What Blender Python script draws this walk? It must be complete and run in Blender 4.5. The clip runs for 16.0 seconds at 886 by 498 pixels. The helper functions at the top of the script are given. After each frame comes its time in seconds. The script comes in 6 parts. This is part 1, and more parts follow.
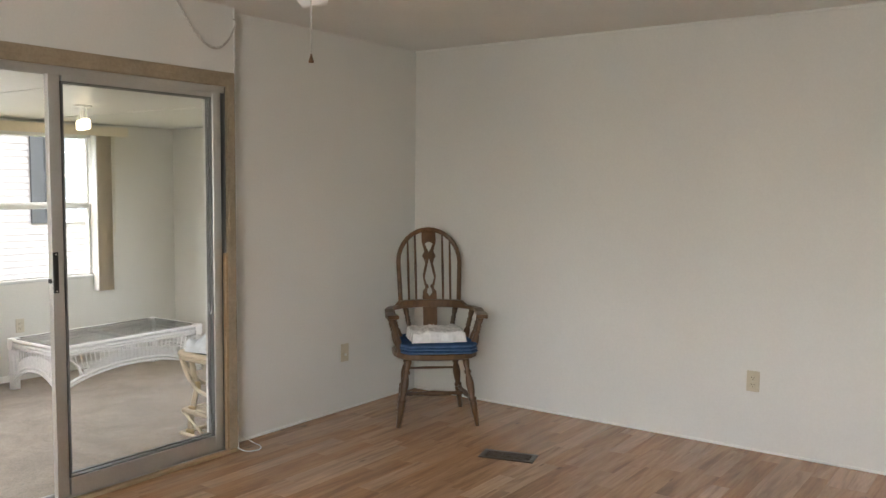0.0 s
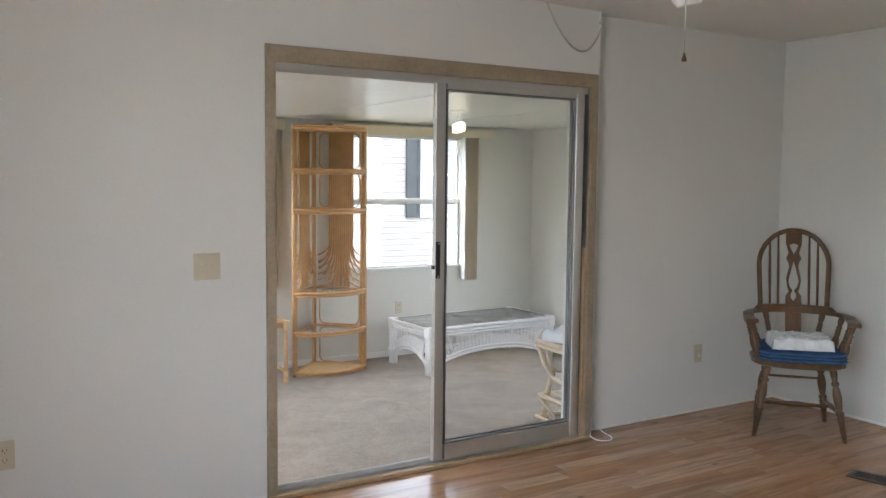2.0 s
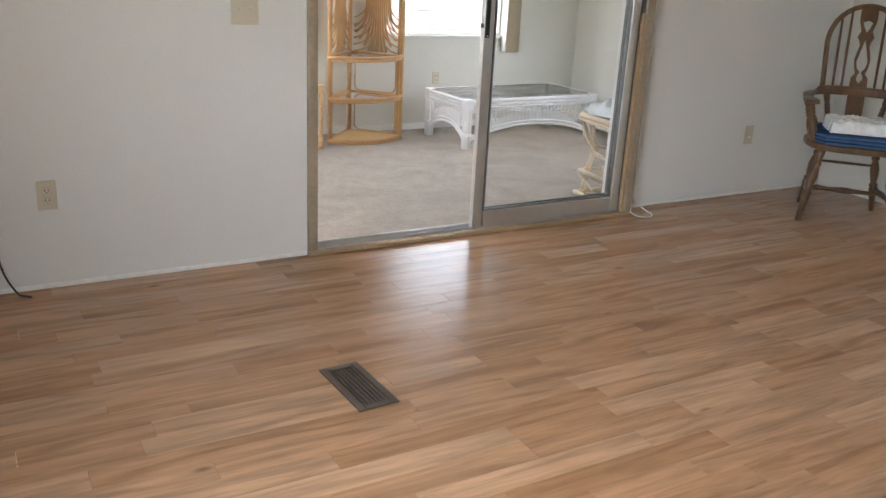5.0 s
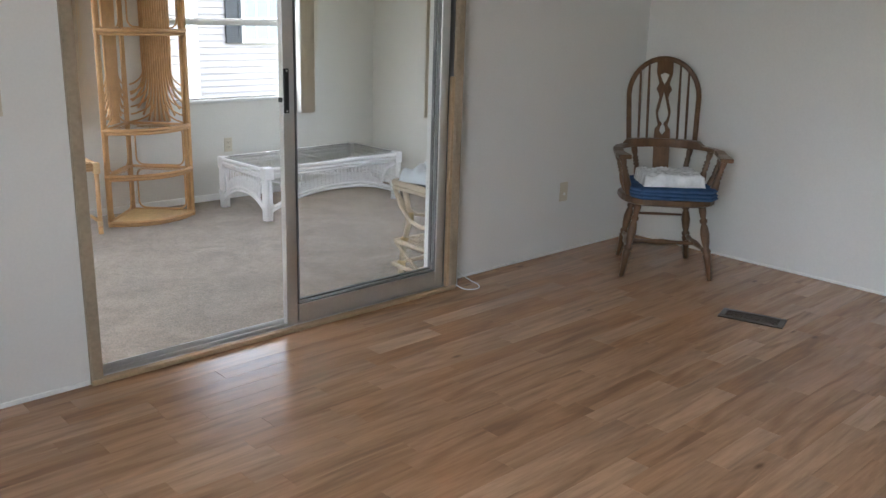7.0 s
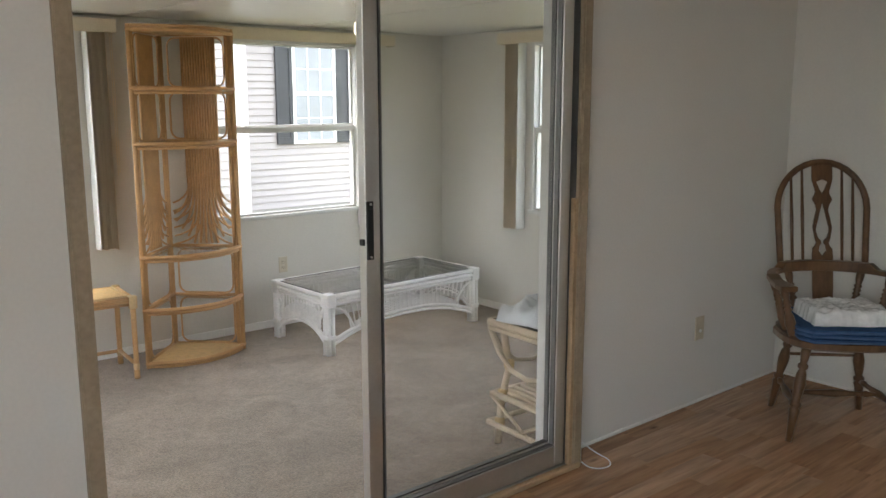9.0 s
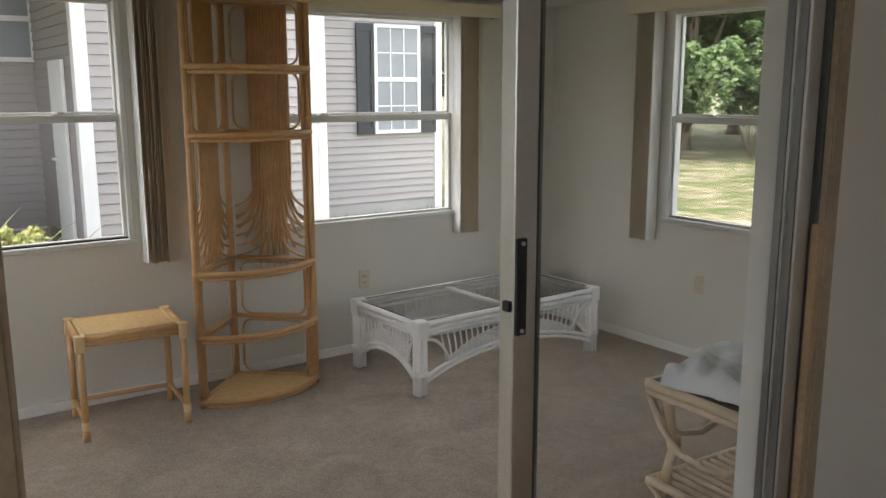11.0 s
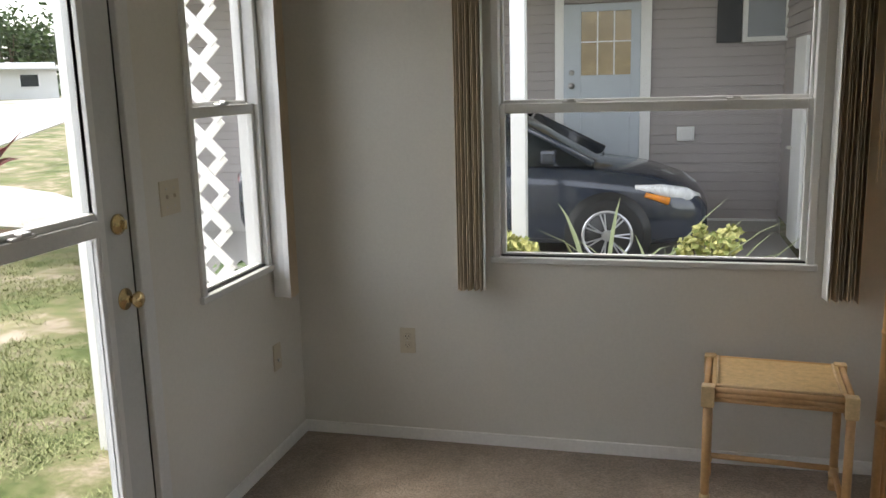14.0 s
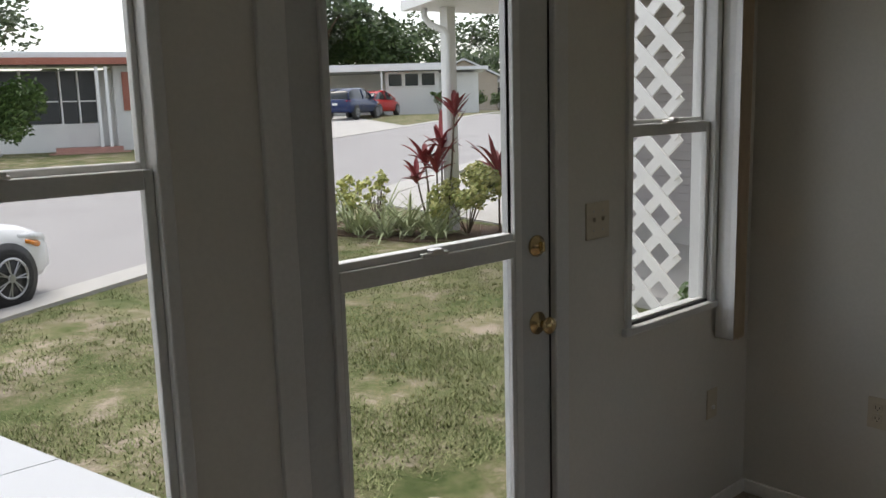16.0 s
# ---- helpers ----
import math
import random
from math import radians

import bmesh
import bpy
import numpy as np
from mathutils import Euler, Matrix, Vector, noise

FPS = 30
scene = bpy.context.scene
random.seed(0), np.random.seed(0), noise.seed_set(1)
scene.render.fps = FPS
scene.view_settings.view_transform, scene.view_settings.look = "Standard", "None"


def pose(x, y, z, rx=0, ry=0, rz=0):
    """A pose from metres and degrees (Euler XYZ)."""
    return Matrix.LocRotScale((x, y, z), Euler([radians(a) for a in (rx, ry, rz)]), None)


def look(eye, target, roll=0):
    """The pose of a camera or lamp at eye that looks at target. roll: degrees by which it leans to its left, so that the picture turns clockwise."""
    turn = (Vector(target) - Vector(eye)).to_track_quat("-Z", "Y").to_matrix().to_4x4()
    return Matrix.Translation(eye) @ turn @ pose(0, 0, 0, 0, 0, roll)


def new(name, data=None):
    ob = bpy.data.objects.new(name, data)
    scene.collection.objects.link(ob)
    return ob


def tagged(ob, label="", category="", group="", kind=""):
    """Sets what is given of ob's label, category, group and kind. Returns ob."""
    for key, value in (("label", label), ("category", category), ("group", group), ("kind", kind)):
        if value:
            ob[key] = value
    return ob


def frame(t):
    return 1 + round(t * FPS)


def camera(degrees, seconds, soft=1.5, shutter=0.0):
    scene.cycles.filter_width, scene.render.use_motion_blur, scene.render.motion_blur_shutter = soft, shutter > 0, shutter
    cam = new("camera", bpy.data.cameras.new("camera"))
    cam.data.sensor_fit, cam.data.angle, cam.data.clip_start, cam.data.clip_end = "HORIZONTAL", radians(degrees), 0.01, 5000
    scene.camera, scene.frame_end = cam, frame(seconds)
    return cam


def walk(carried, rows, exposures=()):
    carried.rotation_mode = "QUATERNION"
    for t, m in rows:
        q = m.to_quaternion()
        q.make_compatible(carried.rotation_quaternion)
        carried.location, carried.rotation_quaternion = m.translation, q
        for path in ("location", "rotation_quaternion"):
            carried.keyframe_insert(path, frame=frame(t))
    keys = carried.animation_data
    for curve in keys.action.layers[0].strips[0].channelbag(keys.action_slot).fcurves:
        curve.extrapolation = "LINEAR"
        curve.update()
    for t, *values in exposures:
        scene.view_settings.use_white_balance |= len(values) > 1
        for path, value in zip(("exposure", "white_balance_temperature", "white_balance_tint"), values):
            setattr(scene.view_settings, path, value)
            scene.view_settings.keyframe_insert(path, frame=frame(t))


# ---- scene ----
cam = camera(55.1, 16.0)
PATH = [
    (0, (-1.16, -3.614, 1.481), (0.459, -2.45, 1.328), 0.5),
    (0.5, (-1.19, -3.627, 1.478), (0.322, -2.328, 1.314), 0.6),
    (1, (-1.231, -3.634, 1.487), (0.122, -2.169, 1.326), 0.3),
    (1.5, (-1.26, -3.645, 1.479), (-0.074, -2.043, 1.316), 0.4),
    (2, (-1.29, -3.647, 1.473), (-0.254, -1.944, 1.31), 0.6),
    (2.5, (-1.31, -3.639, 1.463), (-0.374, -1.881, 1.287), 0.4),
    (3, (-1.333, -3.646, 1.463), (-0.544, -1.819, 1.268), 0.5),
    (3.5, (-1.346, -3.652, 1.454), (-0.653, -1.788, 1.231), 0.9),
    (4, (-1.341, -3.643, 1.429), (-0.63, -1.805, 1.089), 1.3),
    (4.5, (-1.32, -3.591, 1.375), (-0.514, -1.838, 0.851), 1.7),
    (5, (-1.3, -3.502, 1.344), (-0.356, -1.866, 0.687), 3.0),
    (5.2, (-1.294, -3.464, 1.348), (-0.275, -1.892, 0.647), 3.6),
    (7.3, (-1.003, -2.951, 1.439), (0.334, -1.547, 0.95), 1.1),
    (7.5, (-0.944, -2.868, 1.455), (0.358, -1.411, 1.029), 0.7),
    (8, (-0.829, -2.652, 1.462), (0.447, -1.162, 1.072), 0.5),
    (8.5, (-0.736, -2.366, 1.478), (0.549, -0.874, 1.128), -0.0),
    (8.7, (-0.691, -2.273, 1.477), (0.592, -0.778, 1.13), 0.0),
    (10.8, (-0.166, -1.276, 1.408), (0.993, 0.313, 1.043), -0.4),
    (11, (-0.104, -1.169, 1.431), (1.029, 0.436, 1.061), -0.1),
    (11.5, (-0.005, -0.964, 1.423), (1.013, 0.71, 1.021), 0.5),
    (12, (0.082, -0.727, 1.419), (0.99, 1.009, 1.016), 0.1),
    (12.5, (0.162, -0.545, 1.395), (0.852, 1.283, 0.969), -1.0),
    (13, (0.344, -0.412, 1.405), (0.613, 1.521, 0.969), -1.1),
    (13.5, (0.451, -0.291, 1.404), (0.362, 1.661, 0.977), -1.0),
    (14, (0.497, -0.162, 1.401), (0.012, 1.74, 1.017), -1.5),
    (14.5, (0.506, -0.032, 1.406), (-0.379, 1.723, 1.034), -2.0),
    (15, (0.552, 0.078, 1.415), (-0.699, 1.599, 1.069), -1.8),
    (15.5, (0.576, 0.152, 1.418), (-0.883, 1.477, 1.08), -1.6),
    (16, (0.544, 0.2, 1.417), (-0.912, 1.53, 1.085), -1.6),
]
EXPOSURES = [(0, 2.5, 6950, 10), (0.5, 2.35, 6550, 10), (1.5, 2.4, 6250, 10), (3.0, 2.4, 6150, 9), (3.5, 2.0, 6300, 9), (4.0, 1.75, 6650, 10), (4.6, 2.6, 6950, 10), (5.2, 2.55, 6250, 10), (7.3, 2.2, 6100, 9), (8.7, 2.05, 6600, 9),
             (10.8, 1.15, 6850, 10), (12.0, 1.15, 7050, 10), (13.0, 1.15, 7150, 10), (13.5, 1.4, 7100, 10), (14.0, 0.8, 6800, 10), (14.5, 0.4, 6600, 10), (15.0, 0.0, 6500, 10), (15.5, -0.2, 6600, 10), (16.0, -0.35, 6700, 10)]
walk(cam, [(t, look(eye, target, roll)) for t, eye, target, roll in PATH], EXPOSURES)

# ---- light ----
world = bpy.data.worlds.new("sky")
scene.world = world
world.use_nodes = True
wn = world.node_tree.nodes
sky = wn.new("ShaderNodeTexSky")
sky.sky_type, sky.sun_disc = "NISHITA", False
SUN_EL, SUN_ROT = 66, 280
sky.sun_elevation, sky.sun_rotation = radians(SUN_EL), radians(SUN_ROT)
sky.air_density, sky.dust_density, sky.ozone_density = 1.0, 2.5, 1.0
haze = wn.new("ShaderNodeHueSaturation")
haze.inputs["Saturation"].default_value, haze.inputs["Value"].default_value = 0.42, 2.9
world.node_tree.links.new(sky.outputs[0], haze.inputs["Color"])
world.node_tree.links.new(haze.outputs[0], wn["Background"].inputs[0])
wn["Background"].inputs[1].default_value = 0.15

sun = new("sun", bpy.data.lights.new("sun", "SUN"))
sun.data.energy, sun.data.angle, sun.data.color = 1.3, radians(28), (1.0, 0.97, 0.93)
a, e = radians(SUN_ROT), radians(SUN_EL)
sun.matrix_world = look((math.sin(a) * math.cos(e) * 30, math.cos(a) * math.cos(e) * 30, math.sin(e) * 30), (0, 0, 0))

# area lamp added for sky light, in an assumed west window out of view
west_fill = new("window_fill_lamp", bpy.data.lights.new("window_fill_lamp", "AREA"))
west_fill.data.shape, west_fill.data.size, west_fill.data.size_y = "RECTANGLE", 1.5, 1.35
west_fill.data.energy, west_fill.data.color = 5.8, (0.82, 0.93, 1.0)
west_fill.matrix_world = look((-1.84, -2.9, 1.5), (1.0, -2.9, 1.5))

# ---- materials ----


def surface(name, col, rough=0.6, vary=0.06, scale=3.0, grain=60.0, bump=0.1, metal=0.0, stretch=(1, 1, 1), per_piece=0.0, gloss=0.5):
    """A paint, wood, metal or stone: two scales of noise in the colour, fine relief, and a shift from piece to piece."""
    m = bpy.data.materials.new(name)
    m.use_nodes = True
    n, link = m.node_tree.nodes, m.node_tree.links.new
    b = n["Principled BSDF"]
    co, mp = n.new("ShaderNodeTexCoord"), n.new("ShaderNodeMapping")
    mp.inputs["Scale"].default_value = stretch
    link(co.outputs["Object"], mp.inputs[0])
    last = None
    for sc, am, det in ((scale, vary, 4), (grain, vary * 0.8, 3)):
        no, mr = n.new("ShaderNodeTexNoise"), n.new("ShaderNodeMapRange")
        no.inputs["Scale"].default_value, no.inputs["Detail"].default_value = sc, det
        link(mp.outputs[0], no.inputs["Vector"])
        mr.inputs[1].default_value, mr.inputs[2].default_value = 0.3, 0.7
        mr.inputs[3].default_value, mr.inputs[4].default_value = 1 - am, 1 + am
        link(no.outputs["Fac"], mr.inputs[0])
        if last is None:
            last = mr.outputs[0]
        else:
            mu = n.new("ShaderNodeMath")
            mu.operation = "MULTIPLY"
            link(last, mu.inputs[0]), link(mr.outputs[0], mu.inputs[1])
            last = mu.outputs[0]
    if per_piece:
        oi, mr = n.new("ShaderNodeObjectInfo"), n.new("ShaderNodeMapRange")
        mr.inputs[3].default_value, mr.inputs[4].default_value = 1 - per_piece, 1 + per_piece
        link(oi.outputs["Random"], mr.inputs[0])
        mu = n.new("ShaderNodeMath")
        mu.operation = "MULTIPLY"
        link(last, mu.inputs[0]), link(mr.outputs[0], mu.inputs[1])
        last = mu.outputs[0]
    sc = n.new("ShaderNodeVectorMath")
    sc.operation = "SCALE"
    sc.inputs[0].default_value = col
    link(last, sc.inputs["Scale"])
    link(sc.outputs[0], b.inputs["Base Color"])
    b.inputs["Roughness"].default_value, b.inputs["Metallic"].default_value = rough, metal
    b.inputs["Specular IOR Level"].default_value = gloss
    if bump:
        bp = n.new("ShaderNodeBump")
        bp.inputs["Strength"].default_value, bp.inputs["Distance"].default_value = bump, 0.004
        link(no.outputs["Fac"], bp.inputs["Height"])
        link(bp.outputs[0], b.inputs["Normal"])
    return m


def clear_glass(name, tint=(0.996, 0.998, 0.997)):
    m = bpy.data.materials.new(name)
    m.use_nodes = True
    n, link = m.node_tree.nodes, m.node_tree.links.new
    n.remove(n["Principled BSDF"])
    t, g, mix, lw = n.new("ShaderNodeBsdfTransparent"), n.new("ShaderNodeBsdfGlossy"), n.new("ShaderNodeMixShader"), n.new("ShaderNodeLayerWeight")
    t.inputs[0].default_value, g.inputs["Roughness"].default_value = (*tint, 1), 0.0
    lw.inputs[0].default_value = 0.5
    po, mr = n.new("ShaderNodeMath"), n.new("ShaderNodeMapRange")
    po.operation = "POWER"
    po.inputs[1].default_value = 4.0
    link(lw.outputs["Facing"], po.inputs[0]), link(po.outputs[0], mr.inputs[0])
    mr.inputs[3].default_value, mr.inputs[4].default_value = 0.02, 0.6
    link(mr.outputs[0], mix.inputs[0]), link(t.outputs[0], mix.inputs[1]), link(g.outputs[0], mix.inputs[2])
    link(mix.outputs[0], n["Material Output"].inputs[0])
    return m


WALL = surface("painted_wall", (0.72, 0.71, 0.68), 0.55, 0.025, 1.3, 90, 0.05)
SUNWALL = surface("cream_wall", (0.65, 0.63, 0.575), 0.6, 0.03, 1.1, 80, 0.05)
CEIL = surface("ceiling_paint", (0.76, 0.75, 0.72), 0.7, 0.03, 1.0, 60, 0.15)
SUNCEIL = surface("ceiling_panel", (0.74, 0.73, 0.70), 0.35, 0.03, 1.0, 25, 0.12)
TRIM = surface("taupe_trim", (0.34, 0.27, 0.19), 0.5, 0.12, 5, 70, 0.1)
TRIMWOOD = surface("bare_wood_strip", (0.40, 0.28, 0.165), 0.5, 0.12, 5, 70, 0.1)
ALU = surface("aluminium", (0.58, 0.57, 0.55), 0.38, 0.04, 6, 120, 0.05, metal=0.85)
ALUD = surface("dark_aluminium", (0.20, 0.20, 0.20), 0.45, 0.05, 6, 120, 0.05, metal=0.6)
BLACK = surface("black_plastic", (0.02, 0.02, 0.02), 0.4, 0.1, 8, 90, 0.05)
WHITE = surface("white_paint", (0.80, 0.80, 0.78), 0.5, 0.03, 4, 90, 0.05)
WINFRAME = surface("window_frame_paint", (0.66, 0.66, 0.64), 0.4, 0.04, 4, 90, 0.04)
BASE = surface("baseboard_paint", (0.82, 0.81, 0.78), 0.5, 0.05, 4, 60, 0.05)
PLATE = surface("ivory_plate", (0.58, 0.52, 0.40), 0.4, 0.03, 8, 90, 0.02)
GLASS = clear_glass("window_glass")


def carpet_material():
    """Cut pile: fine tufts, soft brushed patches and tread marks."""
    m = surface("carpet", (0.29, 0.229, 0.172), 0.95, 0.10, 260, 420, 0, gloss=0.03)
    n, link = m.node_tree.nodes, m.node_tree.links.new
    b, sc = n["Principled BSDF"], [k for k in n if k.type == "VECT_MATH"][0]
    co = [k for k in n if k.type == "TEX_COORD"][0]
    last = sc.inputs["Scale"].links[0].from_socket
    for scale, lo, hi, twist in ((2.2, 0.86, 1.10, 1.4), (11.0, 0.90, 1.10, 2.2), (95.0, 0.80, 1.16, 0.0)):
        no, mr, mu = n.new("ShaderNodeTexNoise"), n.new("ShaderNodeMapRange"), n.new("ShaderNodeMath")
        no.inputs["Scale"].default_value, no.inputs["Detail"].default_value, no.inputs["Distortion"].default_value = scale, 3, twist
        link(co.outputs["Object"], no.inputs["Vector"])
        mr.inputs[1].default_value, mr.inputs[2].default_value, mr.inputs[3].default_value, mr.inputs[4].default_value = 0.36, 0.64, lo, hi
        link(no.outputs["Fac"], mr.inputs[0])
        mu.operation = "MULTIPLY"
        link(last, mu.inputs[0]), link(mr.outputs[0], mu.inputs[1])
        last = mu.outputs[0]
    link(last, sc.inputs["Scale"])
    bp = n.new("ShaderNodeBump")
    bp.inputs["Strength"].default_value, bp.inputs["Distance"].default_value = 0.7, 0.006
    link(no.outputs["Fac"], bp.inputs["Height"]), link(bp.outputs[0], b.inputs["Normal"])
    b.inputs["Sheen Weight"].default_value, b.inputs["Sheen Roughness"].default_value = 0.25, 0.6
    return m


CARPET = carpet_material()


# ---- helpers for shapes ----


def box(bm, x0, x1, y0, y1, z0, z1):
    v = [bm.verts.new(p) for p in ((x0, y0, z0), (x1, y0, z0), (x1, y1, z0), (x0, y1, z0), (x0, y0, z1), (x1, y0, z1), (x1, y1, z1), (x0, y1, z1))]
    for f in ((3, 2, 1, 0), (4, 5, 6, 7), (0, 1, 5, 4), (1, 2, 6, 5), (2, 3, 7, 6), (3, 0, 4, 7)):
        bm.faces.new([v[i] for i in f])
    return v


def soften(bm, width, seg=2):
    bmesh.ops.bevel(bm, geom=list(bm.edges), offset=width, segments=seg, affect="EDGES", profile=0.6)


def solid(name, bm, material, smooth=False):
    me = bpy.data.meshes.new(name)
    bm.to_mesh(me)
    bm.free()
    me.materials.append(material)
    if smooth:
        me.polygons.foreach_set("use_smooth", [True] * len(me.polygons))
    return new(name, me)


def part(name, bm, material, parent, label="", smooth=False):
    ob = solid(name, bm, material, smooth)
    ob.parent = parent
    return tagged(ob, label)


def blocks(*boxes, bevel=0.0, seg=2):
    bm = bmesh.new()
    for b in boxes:
        box(bm, *b)
    if bevel:
        soften(bm, bevel, seg)
    return bm


def thing(name, at=(0, 0, 0), turn=0.0, label="", category="", group="", kind=""):
    ob = new(name)
    ob.matrix_basis = pose(*at, 0, 0, turn)
    return tagged(ob, label, category, group, kind)


def structure(name, bm, material, label="", smooth=False):
    return tagged(solid(name, bm, material, smooth), label, "", "", "structure")


def holed(along, at, thick, u0, u1, z0, z1, holes):
    """A wall that runs along x or y, its near face at `at` and its far one at at + thick, with rectangular holes (u0, u1, z0, z1)."""
    us = sorted({u0, u1, *[h[0] for h in holes], *[h[1] for h in holes]})
    zs = sorted({z0, z1, *[h[2] for h in holes], *[h[3] for h in holes]})
    bm = bmesh.new()
    place = (lambda u, d, z: (u, at + d, z)) if along == "x" else (lambda u, d, z: (at + d, u, z))

    def full(i, j):
        if not (0 <= i < len(us) - 1 and 0 <= j < len(zs) - 1):
            return False
        u, z = (us[i] + us[i + 1]) / 2, (zs[j] + zs[j + 1]) / 2
        return not any(h[0] < u < h[1] and h[2] < z < h[3] for h in holes)

    def quad(*ps):
        bm.faces.new([bm.verts.new(place(*p)) for p in ps])

    for i in range(len(us) - 1):
        for j in range(len(zs) - 1):
            if not full(i, j):
                continue
            a, b, c, d = us[i], us[i + 1], zs[j], zs[j + 1]
            for t in (0, thick):
                quad((a, t, c), (b, t, c), (b, t, d), (a, t, d))
            if not full(i - 1, j):
                quad((a, 0, c), (a, thick, c), (a, thick, d), (a, 0, d))
            if not full(i + 1, j):
                quad((b, 0, c), (b, thick, c), (b, thick, d), (b, 0, d))
            if not full(i, j - 1):
                quad((a, 0, c), (b, 0, c), (b, thick, c), (a, thick, c))
            if not full(i, j + 1):
                quad((a, 0, d), (b, 0, d), (b, thick, d), (a, thick, d))
    bmesh.ops.remove_doubles(bm, verts=bm.verts, dist=1e-5)
    bmesh.ops.recalc_face_normals(bm, faces=bm.faces)
    return bm


# ---- plan ----
SZ = -0.18            # floor of the sunroom
BACK, RIGHT, LEFT = 3.31, 4.00, -1.07
SILL, HEAD, MEET = 0.66, 1.89, 1.27
SCEIL = 1.985
LCEIL = 2.41
GROUND = -0.36
RW, LW, SOUTH = 3.66, -1.80, -6.0

structure("subfloor", blocks((LW, RW, SOUTH, 0.02, -0.10, -0.010)), BASE)
structure("wall_door_side", holed("x", 0.0, 0.10, LW - 0.1, 1.93, -0.1, LCEIL, [(0.03, 1.885, 0.0, 2.0)]), WALL, "white painted wall with a sliding door")
structure("wall_chair_side", holed("x", 0.10, 0.10, 1.93, RW + 0.1, -0.3, LCEIL, []), WALL, "white painted wall set back beside the sliding door")
structure("wall_door_side_return", blocks((1.88, 1.93, 0.1, 0.2, SZ, LCEIL)), WALL)
structure("wall_east", holed("y", RW, 0.10, SOUTH, 0.10, -0.1, LCEIL, []), WALL, "plain white painted wall")
# the west opening is assumed, cut for the added area lamp
structure("wall_west", holed("y", LW, -0.10, SOUTH, 0.0, -0.1, LCEIL, [(-3.7, -2.1, 0.78, 2.23)]), WALL, "white painted wall with an assumed, unseen window")
structure("wall_south", holed("x", SOUTH, -0.10, LW, RW, -0.1, LCEIL, []), WALL, "plain white painted wall")
structure("ceiling", blocks((LW - 0.1, RW + 0.1, SOUTH - 0.1, 0.20, LCEIL, LCEIL + 0.08)), CEIL, "white painted living room ceiling")

W1, W2, W3 = (-0.165, 1.095), (1.90, 3.16), (1.02, 2.28)
LATW, SIDEW, DOOR = (2.475, 3.035), (0.30, 0.945), (1.215, 2.135)
structure("sunroom_floor", blocks((LEFT, RIGHT, 0.10, BACK, SZ - 0.1, SZ)), CARPET, "taupe cut-pile carpet with tread marks")
structure("wall_north", holed("x", BACK, 0.09, LEFT - 0.09, RIGHT + 0.09, SZ - 0.2, SCEIL, [(*W1, SILL, HEAD), (*W2, SILL, HEAD)]), SUNWALL, "cream painted wall with two windows")
structure("wall_lawn_side", holed("y", RIGHT, 0.09, 0.2, BACK, SZ - 0.2, SCEIL, [(*W3, SILL, HEAD)]), SUNWALL, "cream painted wall with a window")
structure("wall_street_side", holed("y", LEFT, -0.09, 0.1, BACK, SZ - 0.2, SCEIL, [(*LATW, SILL, HEAD), (*SIDEW, SILL - 0.2, HEAD), (*DOOR, SZ, 1.87)]), SUNWALL, "cream painted wall with a glazed door and windows")
bm = blocks((LEFT - 0.09, 1.88, 0.10, BACK + 0.09, SCEIL, SCEIL + 0.08), (1.88, RIGHT + 0.09, 0.20, BACK + 0.09, SCEIL, SCEIL + 0.08))
for k in range(1, 4):
    x = LEFT + k * 1.22
    box(bm, x, x + 0.012, 0.2, BACK, SCEIL - 0.003, SCEIL + 0.001)
structure("sunroom_ceiling", bm, SUNCEIL, "white ceiling panels with thin joints")
for nm, b in (("baseboard_north", (LEFT + 0.012, RIGHT - 0.012, BACK - 0.012, BACK, SZ, SZ + 0.055)), ("baseboard_lawn_side", (RIGHT - 0.012, RIGHT, 0.2, BACK, SZ, SZ + 0.055)),
              ("baseboard_street_side", (LEFT, LEFT + 0.012, 2.2, BACK, SZ, SZ + 0.055)), ("baseboard_street_corner", (LEFT, LEFT + 0.012, 0.1, 1.15, SZ, SZ + 0.055)),
              ("floor_edge_east", (RW - 0.006, RW, SOUTH, 0.1, 0, 0.016)), ("floor_edge_door_side", (LW, -0.003, -0.006, 0, 0, 0.02)), ("floor_edge_chair_side", (1.94, RW - 0.006, 0.094, 0.1, 0, 0.014))):
    structure(nm, blocks(b, bevel=0.002, seg=1), BASE, "painted baseboard")
# chalky line where the set-back wall meets the door wall, and the thin ceiling moulding
structure("wall_edge_bead", blocks((1.926, 1.938, -0.004, 0.1, 0.0, LCEIL), bevel=0.003), WHITE, "rough white plaster edge")
structure("ceiling_moulding", blocks((RW - 0.012, RW, SOUTH, 0.1, LCEIL - 0.012, LCEIL), bevel=0.003), CEIL, "thin painted ceiling moulding")
# pane of the assumed west window, never in view
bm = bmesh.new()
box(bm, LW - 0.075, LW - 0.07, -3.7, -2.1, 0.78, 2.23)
structure("assumed_window_west", bm, GLASS, "pane of the assumed, unseen living room window").visible_shadow = False

# ---- shape helpers for things ----


